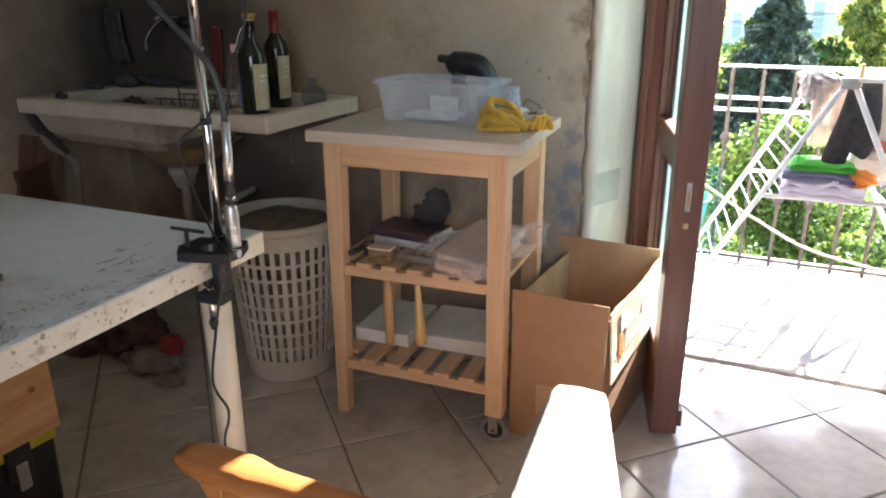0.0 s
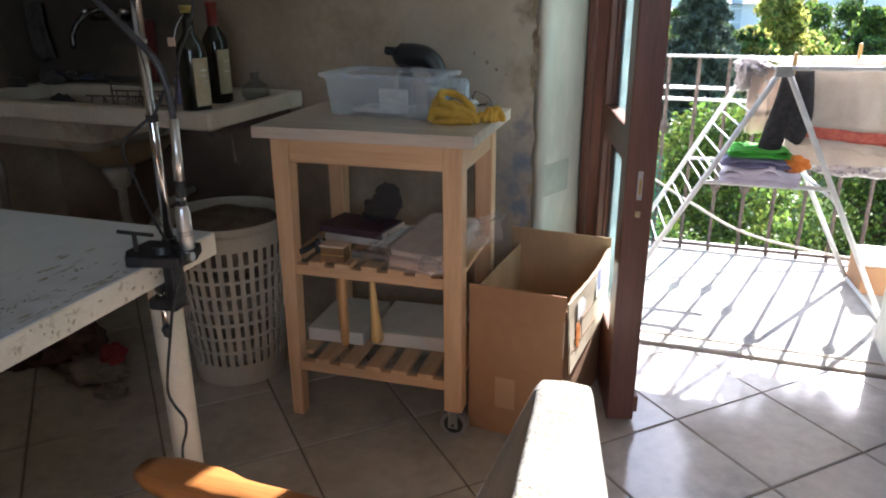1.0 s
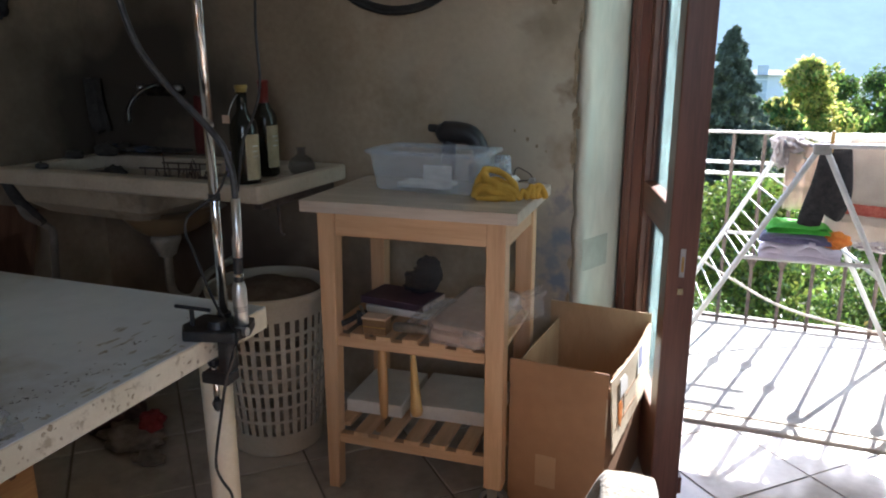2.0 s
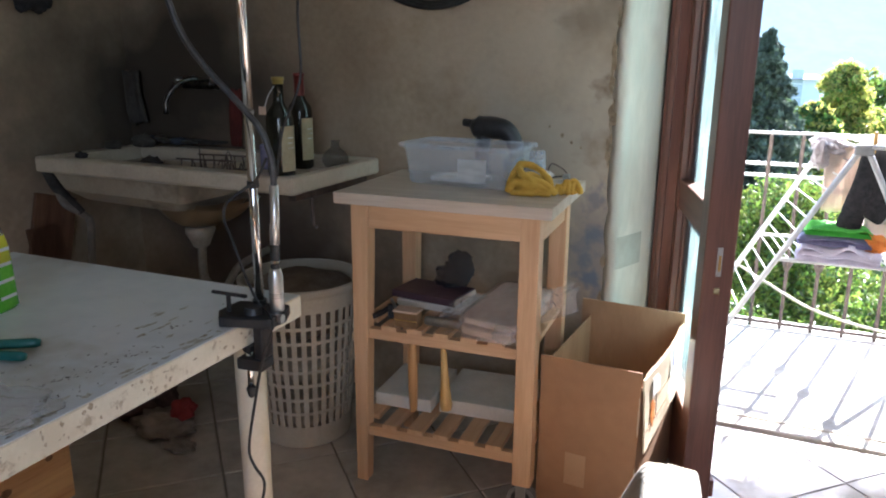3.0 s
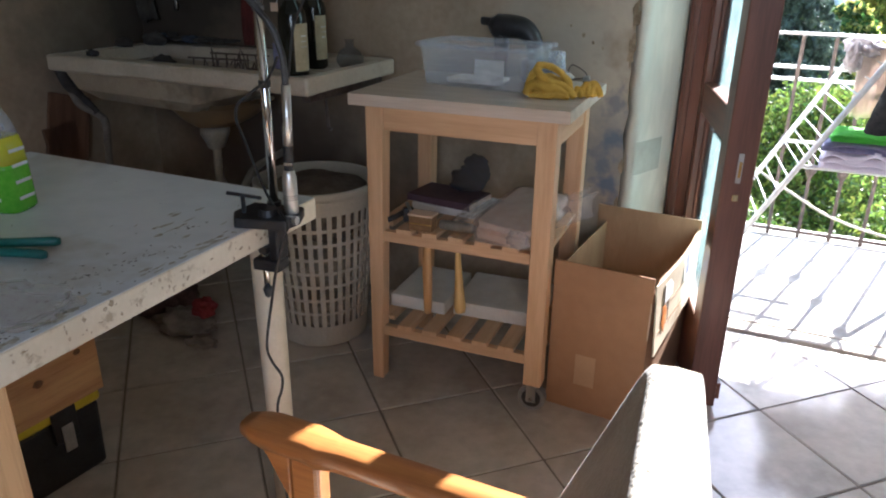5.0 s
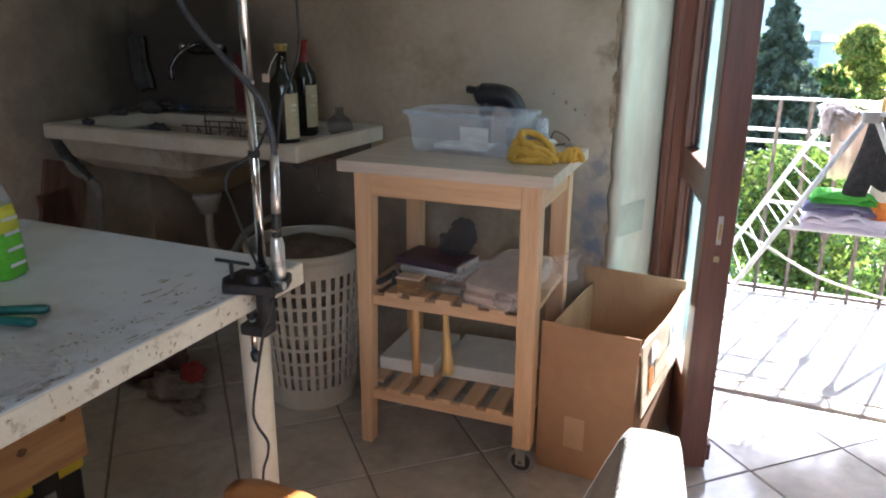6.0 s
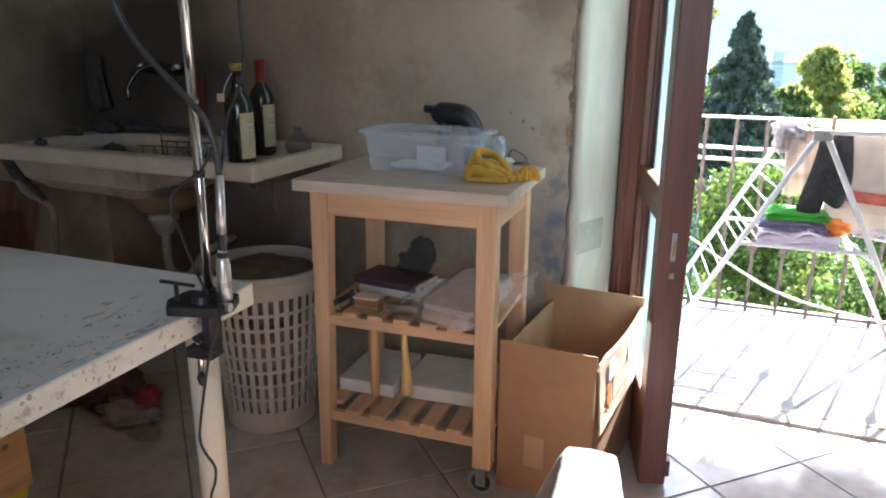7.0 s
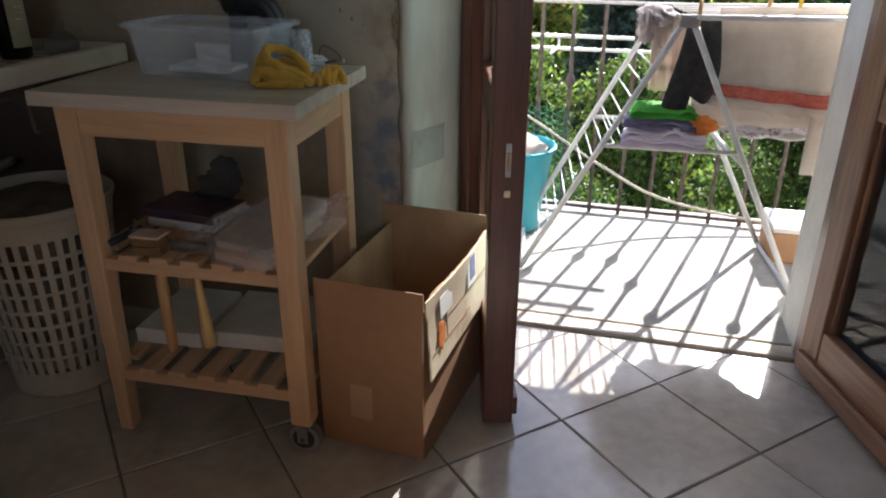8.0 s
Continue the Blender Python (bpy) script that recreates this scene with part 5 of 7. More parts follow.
def sink():
    s = thing("laundry_sink", pose(0, 0, 0), "long stained off-white fireclay sink with drainer", "sink")
    x0, x1, y0, y1, top = -2.05, -1.0, 2.0, 2.366, 0.868
    bx0, bx1, by0, by1 = x0 + 0.05, -1.31, y0 + 0.045, y1 - 0.06
    # rim: four bars round the basin and the drainer slab
    bm = box(x0, x1, y0, by0, top - 0.052, top, 0.008)
    box(x0, x1, by1, y1, top - 0.052, top, 0.008, 2, bm)
    box(x0, bx0, by0 - 0.01, by1 + 0.01, top - 0.05, top - 0.002, 0.004, 2, bm)
    part("rim", bm, M["ceramic"], s)
    bm = box(bx1, x1 - 0.03, by0 - 0.004, by1 + 0.004, top - 0.05, top - 0.022, 0.004)
    box(x1 - 0.034, x1 - 0.001, by0 - 0.008, by1 + 0.008, top - 0.05, top - 0.001, 0.004, 2, bm)
    for k in range(7):
        y = by0 + 0.03 + k * (by1 - by0 - 0.06) / 6
        part("drainer_rib", tube([(bx1 + 0.03, y, top - 0.022), (x1 - 0.05, y, top - 0.019)], 0.005, 8), M["ceramic"], s)
    part("drainer", bm, M["ceramic"], s, "ribbed draining board")
    # basin
    bm = bmesh.new()

    def loop(xa, xb, ya, yb, z, r):
        pts = []
        for cx, cy, a0 in ((xb - r, ya + r, -90), (xb - r, yb - r, 0), (xa + r, yb - r, 90), (xa + r, ya + r, 180)):
            for k in range(7):
                a = radians(a0 + 15 * k)
                pts.append(bm.verts.new((cx + r * math.cos(a), cy + r * math.sin(a), z)))
        return pts
    def shell(levels, wall):
        outer = [loop(*v) for v in levels]
        inner = [loop(a + wall, b - wall, c + wall, d - wall, z + (wall if z < 0.8 else 0.03), r) for a, b, c, d, z, r in levels]
        for stack in (outer, inner):
            for a, b in zip(stack, stack[1:]):
                for q in range(len(a)):
                    bm.faces.new((a[q], a[(q + 1) % len(a)], b[(q + 1) % len(a)], b[q]))
            bm.faces.new(stack[-1])
        bmesh.ops.recalc_face_normals(bm, faces=bm.faces[:])
        return bm
    # main basin with a floor that falls to one end
    shell(((-2.035, -1.44, 2.028, 2.325, 0.817, 0.02), (-2.0, -1.45, 2.036, 2.318, 0.755, 0.03), (-1.95, -1.49, 2.06, 2.30, 0.722, 0.05)), 0.014)
    for v in bm.verts:
        if v.co.z < 0.8:
            v.co.z -= 0.02 * (v.co.x + 2.0) * min(1.0, (0.817 - v.co.z) / 0.1)
    part("basin", bm, M["ceramic_dirty"], s, "boxy sloping basin, grimy outside")
    bm = bmesh.new()
    shell(((-1.70, -1.40, 2.075, 2.30, 0.720, 0.06), (-1.69, -1.41, 2.08, 2.295, 0.705, 0.09), (-1.66, -1.44, 2.09, 2.285, 0.672, 0.09), (-1.62, -1.48, 2.11, 2.26, 0.648, 0.07), (-1.59, -1.51, 2.14, 2.23, 0.638, 0.04)), 0.012)
    part("small_basin", bm, M["ceramic_stained"], s, "round basin with ochre limescale", True)
    px = -1.55
    part("waste_pipe", tube(smooth_line([(px, 2.16, 0.64), (px, 2.16, 0.55), (px, 2.16, 0.46), (px + 0.02, 2.17, 0.42), (px + 0.06, 2.19, 0.42), (px + 0.07, 2.24, 0.48), (px + 0.07, 2.36, 0.5)], 5), 0.013, 12), M["grimy_plastic"], s, "grimy white plastic waste pipe", True)
    part("waste_nut", lathe([(0.0, 0.638), (0.042, 0.637), (0.043, 0.62), (0.034, 0.60), (0.024, 0.57), (0.018, 0.565)], 18, cx=px, cy=2.16), M["grimy_plastic"], s, "grimy white waste cup", True)
    for x in (x0 + 0.08, -1.08):
        part("bracket", box(x, x + 0.03, y0 + 0.06, y1, top - 0.085, top - 0.053, 0.003), M["rail_iron"], s, "rusty iron bracket")
    part("bracket_hook", tube(smooth_line([(-1.062, 2.13, top - 0.08), (-1.06, 2.13, top - 0.12), (-1.062, 2.135, top - 0.17), (-1.05, 2.135, top - 0.18)], 4), 0.005, 8), M["rail_iron"], s, "bent rusty hook")
    part("drain_sleeve", tube(smooth_line([(-2.05, 2.03, 0.825), (-2.04, 2.045, 0.76), (-2.034, 2.08, 0.70), (-2.03, 2.105, 0.655)], 4), [0.015] * 7 + [0.013] * 6, 12), M["rag_black"], s, "black rubber sleeve", True)
    part("supply_hose", tube(smooth_line([(-2.045, 2.04, 0.815), (-2.035, 2.06, 0.70), (-2.03, 2.11, 0.648), (-2.03, 2.13, 0.61), (-2.035, 2.126, 0.50), (-2.04, 2.12, 0.3), (-2.05, 2.12, 0.05)], 5), 0.011, 10), M["rag_grey"], s, "pale rubber hose", True)
    for ob in s.children:
        for v in ob.data.vertices:
            v.co.x, v.co.y = sx(v.co.x), sy(v.co.y)


sink()
tap = thing("wall_tap", pose(sx(-1.775), WALL_Y, 1.095), "old tarnished wall-mounted mixer tap", "tap")
for x in (-0.05, 0.05):
    part("wall_flange", tube([(x, 0, 0), (x, -0.015, 0)], 0.022, 20), M["tarnished"], tap)
    part("inlet", tube([(x, -0.015, 0), (x, -0.045, 0)], 0.011, 12), M["tarnished"], tap)
part("tap_body", tube([(-0.075, -0.045, 0), (-0.065, -0.045, 0), (0.065, -0.045, 0), (0.075, -0.045, 0)], [0.011, 0.017, 0.017, 0.011], 16), M["tarnished"], tap)
part("spout", tube(smooth_line([(0, -0.045, 0.01), (-0.006, -0.065, 0.02), (-0.03, -0.115, 0.0), (-0.055, -0.15, -0.05), (-0.06, -0.155, -0.105)], 5), 0.009, 12), M["tarnished"], tap, smooth=True)
for x in (-0.085, 0.085):
    knob = part("tap_knob", lathe([(0, -0.012), (0.014, -0.01), (0.018, 0.0), (0.014, 0.010), (0, 0.012)], 16), M["steel"], tap, smooth=True)
    knob.matrix_basis = pose(x, -0.055, 0.012)


def bottle(x, y, turn, capsule, label, tall=0.305, r=0.038, neck=0.77):
    b = thing("wine_bottle", pose(sx(x), sy(y), 0.851, 0, 0, turn), label, "bottle", "wine bottles on the draining board")
    part("bottle_glass", lathe([(0, 0.004), (r - 0.006, 0.0), (r, 0.006), (r, tall * 0.60), (r * 0.9, tall * 0.66), (0.018, tall * 0.74), (0.0145, tall * 0.78), (0.0145, tall - 0.008), (0.0165, tall - 0.008), (0.0165, tall), (0, tall)], 28), M["bottle_glass"], b, smooth=True)
    part("capsule", lathe([(0.0155, tall * neck), (0.0158, tall - 0.009), (0.0178, tall - 0.009), (0.0178, tall + 0.001), (0, tall + 0.0015)], 20), capsule, b, smooth=True)
    n = 12
    bm = bmesh.new()
    for s in range(2):
        for k in range(n + 1):
            a = radians(-50 + 104 * k / n - turn)
            bm.verts.new(((r + 0.0008) * math.cos(a), (r + 0.0008) * math.sin(a), tall * (0.10 if s == 0 else 0.54)))
    bm.verts.ensure_lookup_table()
    for k in range(n):
        bm.faces.new((bm.verts[k], bm.verts[k + 1], bm.verts[n + 2 + k], bm.verts[n + 1 + k]))
    part("paper_label", bm, M["label_cream"], b, "plain cream paper label", True)
    for q in range(3):
        bm = bmesh.new()
        for s in range(2):
            for k in range(5):
                a = radians(-22 + 30 * k / 4 - turn)
                bm.verts.new(((r + 0.0016) * math.cos(a), (r + 0.0016) * math.sin(a), tall * (0.42 - 0.05 * q + 0.014 * s)))
        bm.verts.ensure_lookup_table()
        for k in range(4):
            bm.faces.new((bm.verts[k], bm.verts[k + 1], bm.verts[6 + k], bm.verts[5 + k]))
        part("print_bar", bm, M["stain_brown"], b)
    return b


first = bottle(-1.072, 2.036, 0, M["capsule_gold"], "dark wine bottle with yellow capsule and tied tag", 0.285, 0.038, 0.935)
part("tag_string", tube(smooth_line([(0.0, -0.016, 0.262), (-0.012, -0.03, 0.235), (-0.02, -0.036, 0.205)], 4), 0.0012, 6), M["rack_white"], first)
part("paper_tag", box(-0.034, -0.01, -0.046, -0.043, 0.185, 0.207, 0.001, 1), M["paper_pink"], first, "small pinkish paper tag")
bottle(-1.162, 2.205, 60, M["capsule_red"], "dark wine bottle with a red capsule", 0.292, 0.037)
jar = thing("glass_flask", pose(sx(-1.075), sy(2.25), 0.848), "small clear glass flask beside the bottles", "flask")
part("flask_glass", lathe([(0, 0.002), (0.030, 0.002), (0.042, 0.018), (0.043, 0.034), (0.034, 0.052), (0.014, 0.066), (0.013, 0.084), (0.017, 0.087), (0.0155, 0.088), (0.0115, 0.084), (0.0125, 0.066), (0.032, 0.051), (0.041, 0.034), (0.040, 0.019), (0.029, 0.005), (0, 0.005)], 24), M["glass_dull"], jar, smooth=True)
cupb = thing("blue_mug", pose(sx(-1.23), sy(2.16), 0.851), "dark blue enamel mug on the draining board", "mug")
part("mug_body", lathe([(0, 0.002), (0.034, 0.002), (0.038, 0.01), (0.038, 0.075), (0.036, 0.077), (0.034, 0.075), (0.034, 0.01), (0, 0.008)], 24), M["violet_cloth"], cupb, smooth=True)
part("mug_handle", tube(smooth_line([(0.036, 0, 0.06), (0.058, 0, 0.055), (0.058, 0, 0.03), (0.036, 0, 0.02)], 4), 0.0045, 8), M["violet_cloth"], cupb)
rack = thing("dish_rack", pose(sx(-1.47), sy(2.17), 0.826, 0, 0, 8), "dark wire dish rack standing over the basin", "dish rack")
for y in (-0.06, 0.06):
    part("rack_bar", tube([(-0.11, y, 0.0), (0.11, y, 0.0)], 0.0035, 6), M["rail_iron"], rack)
    part("rack_bar", tube([(-0.11, y, 0.045), (0.11, y, 0.045)], 0.003, 6), M["rail_iron"], rack)
for k, (x, up, lean) in enumerate(((-0.09, 0.03, 0.0), (-0.05, 0.085, -0.012), (0.0, 0.04, 0.02), (0.03, 0.07, 0.015), (0.06, 0.05, -0.02), (0.09, 0.03, 0.0))):
    part("rack_wire", tube(smooth_line([(x, -0.06, 0.045), (x, -0.06, 0.0), (x, -0.02, -0.006), (x + lean, 0.0, up), (x + lean * 1.5, 0.02, -0.006), (x, 0.06, 0.0), (x, 0.06, 0.045)], 3), 0.0022, 6), M["rail_iron"], rack)
random.seed(11)
for k, (x, y, rx, rz, mt, nm, lab) in enumerate(((-1.93, 2.27, 0.055, 0.026, "rag_black", "scouring_pad", "black scouring pad on the sink rim"), (-1.985, 2.20, 0.04, 0.018, "rag_black", "rag", "dark wet rag on the sink rim"), (-1.80, 2.2, 0.05, 0.03, "rag_black", "scouring_pad", "dark sponge lying in the basin"), (-1.87, 2.03, 0.025, 0.012, "sock", "rag", "dark wet rag on the sink rim"))):
    o = tagged(part(nm, lump(0, 0, rz * 0.75, rx, rx * 0.45, rz, k + 90, 0.6, 3, 2.5, -rz * 0.7), M[mt], smooth=True), lab, "rag")
    o.matrix_world = pose(sx(x), sy(y), 0.868 if k != 2 else 0.80)
random.seed(12)
for k in range(6):
    bm = bmesh.new()
    x, y = -2.0 + 0.06 * k + random.uniform(-0.02, 0.02), random.uniform(2.05, 2.30)
    for q in range(3):
        lump(random.uniform(-0.03, 0.03), random.uniform(-0.02, 0.02), 0.02, random.uniform(0.02, 0.05), random.uniform(0.02, 0.035), random.uniform(0.005, 0.015), 200 + 3 * k + q, 1.0, 3, 2.5, -0.018, bm)
    o = tagged(part("wet_rag", bm, M["rag_black" if k % 3 else "rag_blue"], smooth=True), "blackened wet rag heaped in the sink", "rag", "wet rags in the sink")
    o.matrix_world = pose(sx(x), sy(2.33), 0.868)
# things standing and hanging round the sink
tank = thing("hanging_bag", pose(-2.06, sy(2.11), 1.35), "dark cloth bag hanging high on the side wall", "bag")
part("bag_body", slab_of((0, 0, 0.16), (0.03, 0, 0), (0, 0.085, 0), (0, 0, 0.17), 14, 0.4, 0.25), M["sock"], tank, smooth=True)
part("bag_loop", tube(smooth_line([(0.0, -0.03, 0.3), (-0.005, -0.01, 0.42), (-0.005, 0.01, 0.42), (0.0, 0.03, 0.3)], 5), 0.004, 8), M["sock"], tank)
corner_rag = thing("hanging_cloth", pose(-2.065, WALL_Y - 0.035, 0.93), "black cloth hanging in the corner over the sink", "cloth")
part("cloth_body", cloth((0, 0, 0.21), (0.085, 0, 0.0), (0.02, 0, -0.20), 12, 12, 0.03, 0.01, 31, 0.2), M["rag_black"], corner_rag, smooth=True)
part("nail", tube([(0.04, 0.035, 0.205), (0.04, -0.02, 0.21)], 0.003, 8), M["rail_iron"], corner_rag)
towel_ = thing("hanging_towel", pose(-1.555, WALL_Y - 0.02, 0.84), "dark red towel hanging on the darkened wall", "towel")
part("towel_cloth", cloth((0, 0, 0.24), (0.05, 0, 0), (-0.01, 0, -0.21), 10, 10, 0.02, 0.006, 14), M["towel_dull"], towel_, smooth=True)
part("nail", tube([(0.037, 0.02, 0.235), (0.037, -0.02, 0.24)], 0.003, 8), M["rail_iron"], towel_)
for k, (y, w, h, lean, tilt, lab) in enumerate(((1.965, 0.165, 0.72, 2.5, -16, "reddish-brown wooden board leaning under the sink"), (2.10, 0.13, 0.60, 2.5, 5, "dark wooden board leaning under the sink"), (1.80, 0.16, 0.55, 5, 0, "reddish-brown wooden board leaning under the sink"))):
    bd_ = tagged(part("leaning_board", box(0, 0.014, -w / 2, w / 2, 0, h, 0.002), M["board_red" if k != 1 else "board_brown"]), lab, "board", "boards leaning on the side wall")
    bd_.matrix_world = pose(-2.04 + 0.022 * (k == 2), sy(y), 0.001 if tilt == 0 else 0.011, tilt, -lean, 0)
random.seed(3)
for k, (x, y, rx, ry, rz, mt, lab) in enumerate(((-1.53, 1.97, 0.105, 0.075, 0.04, "rag_grey", "crumpled pale grey rag on the floor"), (-1.47, 1.99, 0.04, 0.035, 0.034, "rag_red", "crumpled red rag on the floor heap"), (-1.70, 2.02, 0.12, 0.1, 0.09, "rag_dark", "heap of dark rags on the floor"), (-1.86, 1.98, 0.1, 0.09, 0.06, "rag_dark", "heap of dark rags on the floor"), (-1.40, 1.92, 0.05, 0.035, 0.02, "rag_grey", "crumpled pale grey rag on the floor"))):
    o = tagged(part("floor_rag", lump(0, 0, rz * 0.7, rx, ry, rz, k + 120, 0.7, 4, 2.3, -rz * 0.68), M[mt], smooth=True), lab, "rag", "rags on the floor under the sink")
    o.matrix_world = pose(sx(x), sy(y), 0.001 if k != 1 else 0.055)
# coiled hose on the wall
hose = thing("coiled_hose", pose(-0.735, WALL_Y - 0.02, 1.645), "dark coiled hose hanging on the plaster wall", "hose")
for r, dx, dz, w in ((0.30, 0, 0, 0.009), (0.292, 0.006, 0.004, 0.008), (0.24, -0.02, 0.045, 0.004)):
    part("hose_loop", tube([(dx + r * math.cos(2 * math.pi * k / 64), 0.004 * math.sin(k), dz + r * math.sin(2 * math.pi * k / 64)) for k in range(64)], w, 10, closed=True), M["black_rubber"], hose, smooth=True)
part("hook", tube([(0, 0.02, 0.28), (0, -0.03, 0.275), (0, -0.035, 0.30)], 0.004, 8), M["rail_iron"], hose)
nail = tagged(part("wall_nail", tube([(-0.40, WALL_Y, 1.43), (-0.40, WALL_Y - 0.03, 1.435)], 0.003, 8), M["rail_iron"]), "rusty nail in the plaster wall", "nail")
wall_shelf = thing("wall_shelf", pose(sx(-1.72), WALL_Y, 1.52), "brown wooden shelf on the wall over the sink", "shelf")
part("shelf_board", box(-0.34, 0.42, -0.2, 0.0, 0.0, 0.025, 0.003), M["board_brown"], wall_shelf)
for x in (-0.25, 0.33):
    part("shelf_bracket", box(x, x + 0.02, -0.16, 0.0, -0.025, -0.001, 0.002), M["rail_iron"], wall_shelf)

set_square(known, HOUSE)

# ---- work table ----
TABLE = pose(-0.680, 1.372, 0, 0, 0, -4.9)  # far right corner; local -x and -y run along its sides
TZ = 0.731


def work_table():
    t = thing("work_table", TABLE, "paint-stained white work table with round legs", "table")
    w, d = 0.815, 0.69
    part("tabletop", box(-w + 0.001, -0.001, -d + 0.001, -0.001, TZ - 0.0012, TZ, 0.0004, 1), M["table_top"], t, "bluish-white laminate with stains")
    part("edge_band", box(-w, 0, -d, 0, TZ - 0.045, TZ - 0.0013, 0.002, 1), M["table_edge"], t, "cream painted edge with chipped paint")
    for x, y in ((-0.075, -0.075), (-w + 0.075, -0.075), (-w + 0.075, -d + 0.075)):
        leg = part("leg", tube([(x, y, 0.012), (x, y, TZ - 0.0455)], [0.026, 0.031], 24), M["cream_paint"], t, "cream painted round leg", True)
        part("foot_cap", tube([(x, y, 0.0), (x, y, 0.014)], [0.03, 0.028], 20), M["black_rubber"], leg)
    random.seed(8)

    def blot(bm, x, y, rx, ry, n, z, jag=0.5):
        ring = [bm.verts.new((min(-0.003, x + rx * random.uniform(1 - jag, 1 + jag * 0.5) * math.cos(6.283 * q / n)), max(-d + 0.003, y + ry * random.uniform(1 - jag, 1 + jag * 0.5) * math.sin(6.283 * q / n)), z)) for q in range(n)]
        bm.faces.new(ring)
    # ink specks: rows of dabs and a loose spatter towards the near corner
    bm = bmesh.new()
    for k in range(46):
        u = random.random()
        x, y = -0.055 - 0.05 * u + random.gauss(0, 0.005), -0.30 - 0.22 * u + random.gauss(0, 0.006)
        blot(bm, x, y, random.uniform(0.0006, 0.002), random.uniform(0.0008, 0.004), 7, TZ + 0.0006)
    for k in range(190):
        x, y = -0.012 - abs(random.gauss(0, 0.08)), -d + 0.02 + abs(random.gauss(0, 0.12))
        r = random.uniform(0.0005, 0.0022)
        blot(bm, x, y, r, r * random.uniform(0.7, 2.0), 7, TZ + 0.0006)
    for k in range(9):
        blot(bm, -0.10 + random.gauss(0, 0.012), -0.235 + random.gauss(0, 0.016), random.uniform(0.001, 0.003), random.uniform(0.002, 0.006), 8, TZ + 0.0006)
    for k in range(14):
        blot(bm, -0.05 - 0.5 * random.random(), -0.08 - 0.5 * random.random(), random.uniform(0.0006, 0.0016), random.uniform(0.001, 0.004), 7, TZ + 0.0006)
    part("ink_speck", bm, M["stain_dark"], t, "black ink specks")["kind"] = "stuff"
    # thin varnish smears, mostly along the worn edge
    bm = bmesh.new()
    for k in range(52):
        if k < 38:
            x, y = -0.010 - abs(random.gauss(0, 0.012)), -0.16 - 0.54 * random.random()
        else:
            x, y = -0.14 + random.gauss(0, 0.03), -0.25 + random.gauss(0, 0.04)
        blot(bm, x, y, random.uniform(0.0015, 0.006), random.uniform(0.004, 0.018), 22, TZ + 0.0002 + 0.000006 * k, 0.65)
    part("varnish_stain", bm, M["stain_brown"], t, "brownish varnish smears")["kind"] = "stuff"
    # chipped paint on the edge
    bm = bmesh.new()
    for k in range(60):
        y, z = -0.06 - 0.64 * random.random(), TZ - 0.006 - 0.032 * random.random() ** 1.5
        ry, rz = random.uniform(0.0015, 0.006), random.uniform(0.001, 0.0055)
        n = 13
        ring = [bm.verts.new((0.0005, y + ry * random.uniform(0.4, 1.2) * math.cos(6.283 * q / n), min(TZ - 0.001, max(TZ - 0.043, z + rz * random.uniform(0.4, 1.2) * math.sin(6.283 * q / n))))) for q in range(n)]
        bm.faces.new(ring)
    part("paint_chip", bm, M["chip_brown"], t, "chipped and scuffed paint")["kind"] = "stuff"


work_table()
known = set(scene.objects)
# bench that stands against the table
bench = thing("pine_bench", NEAR_SIDE.inverted() @ pose(-0.740, 0.702, 0, 0, 0, -4.9), "knotty pine bench end against the work table", "bench")
part("bench_top", box(-0.75, 0.006, -0.9, -0.021, TZ - 0.045, TZ - 0.012, 0.003), M["pine_y"], bench)
part("end_panel", box(-0.03, -0.002, -0.30, 0.0, 0.0, TZ - 0.0458, 0.003), M["pine_z"], bench)
part("side_panel", box(-0.70, -0.031, -0.024, -0.001, 0.0, TZ - 0.0458, 0.003), M["pine_z"], bench)
part("handle_slot", box(-0.0022, -0.001, -0.12, -0.05, 0.46, 0.50, 0.0005, 1), M["board_brown"], bench)

set_square(known, NEAR_SIDE)

toolbox = thing("toolbox", pose(-1.280, 1.280, 0, 0, 0, -11), "black plastic toolbox with a yellow lid", "toolbox")
bm = box(-0.24, 0.018, -0.44, 0.012, 0.0, 0.178, 0.010)
for v in bm.verts:
    if v.co.z < 0.08:
        v.co.x, v.co.y = v.co.x * 0.93, v.co.y * 0.97 - 0.004
part("case", bm, M["black_plastic"], toolbox)
part("lid", box(-0.243, 0.026, -0.443, 0.016, 0.1785, 0.214, 0.010), M["tool_yellow"], toolbox, "yellow plastic lid")
for y in (-0.085, -0.33):
    l_ = part("latch", box(0.026, 0.036, y - 0.030, y + 0.030, 0.125, 0.214, 0.004), M["black_plastic"], toolbox)
    part("latch_clip", box(0.0362, 0.041, y - 0.014, y + 0.014, 0.10, 0.17, 0.003), M["steel"], l_)
part("sticker", box(0.012, 0.0185, -0.30, -0.19, 0.085, 0.15, 0.0004, 1), M["label_cream"], toolbox, "printed sticker")
part("sticker_mark", box(0.0186, 0.0192, -0.29, -0.23, 0.095, 0.13, 0.0002, 1), M["tool_yellow"], toolbox)
crate2 = thing("pine_box", pose(-1.238, 1.292, 0.2145, 0, 0, -9), "knotty pine box on top of the toolbox", "box")
part("front_board", box(-0.02, 0.0, -0.46, 0.0, 0.0, 0.29, 0.002), M["pine_y"], crate2)
part("end_board", box(-0.24, -0.0205, -0.02, 0.0, 0.0, 0.29, 0.002), M["pine_z"], crate2)
part("end_board", box(-0.24, -0.0205, -0.46, -0.44, 0.0, 0.29, 0.002), M["pine_z"], crate2)
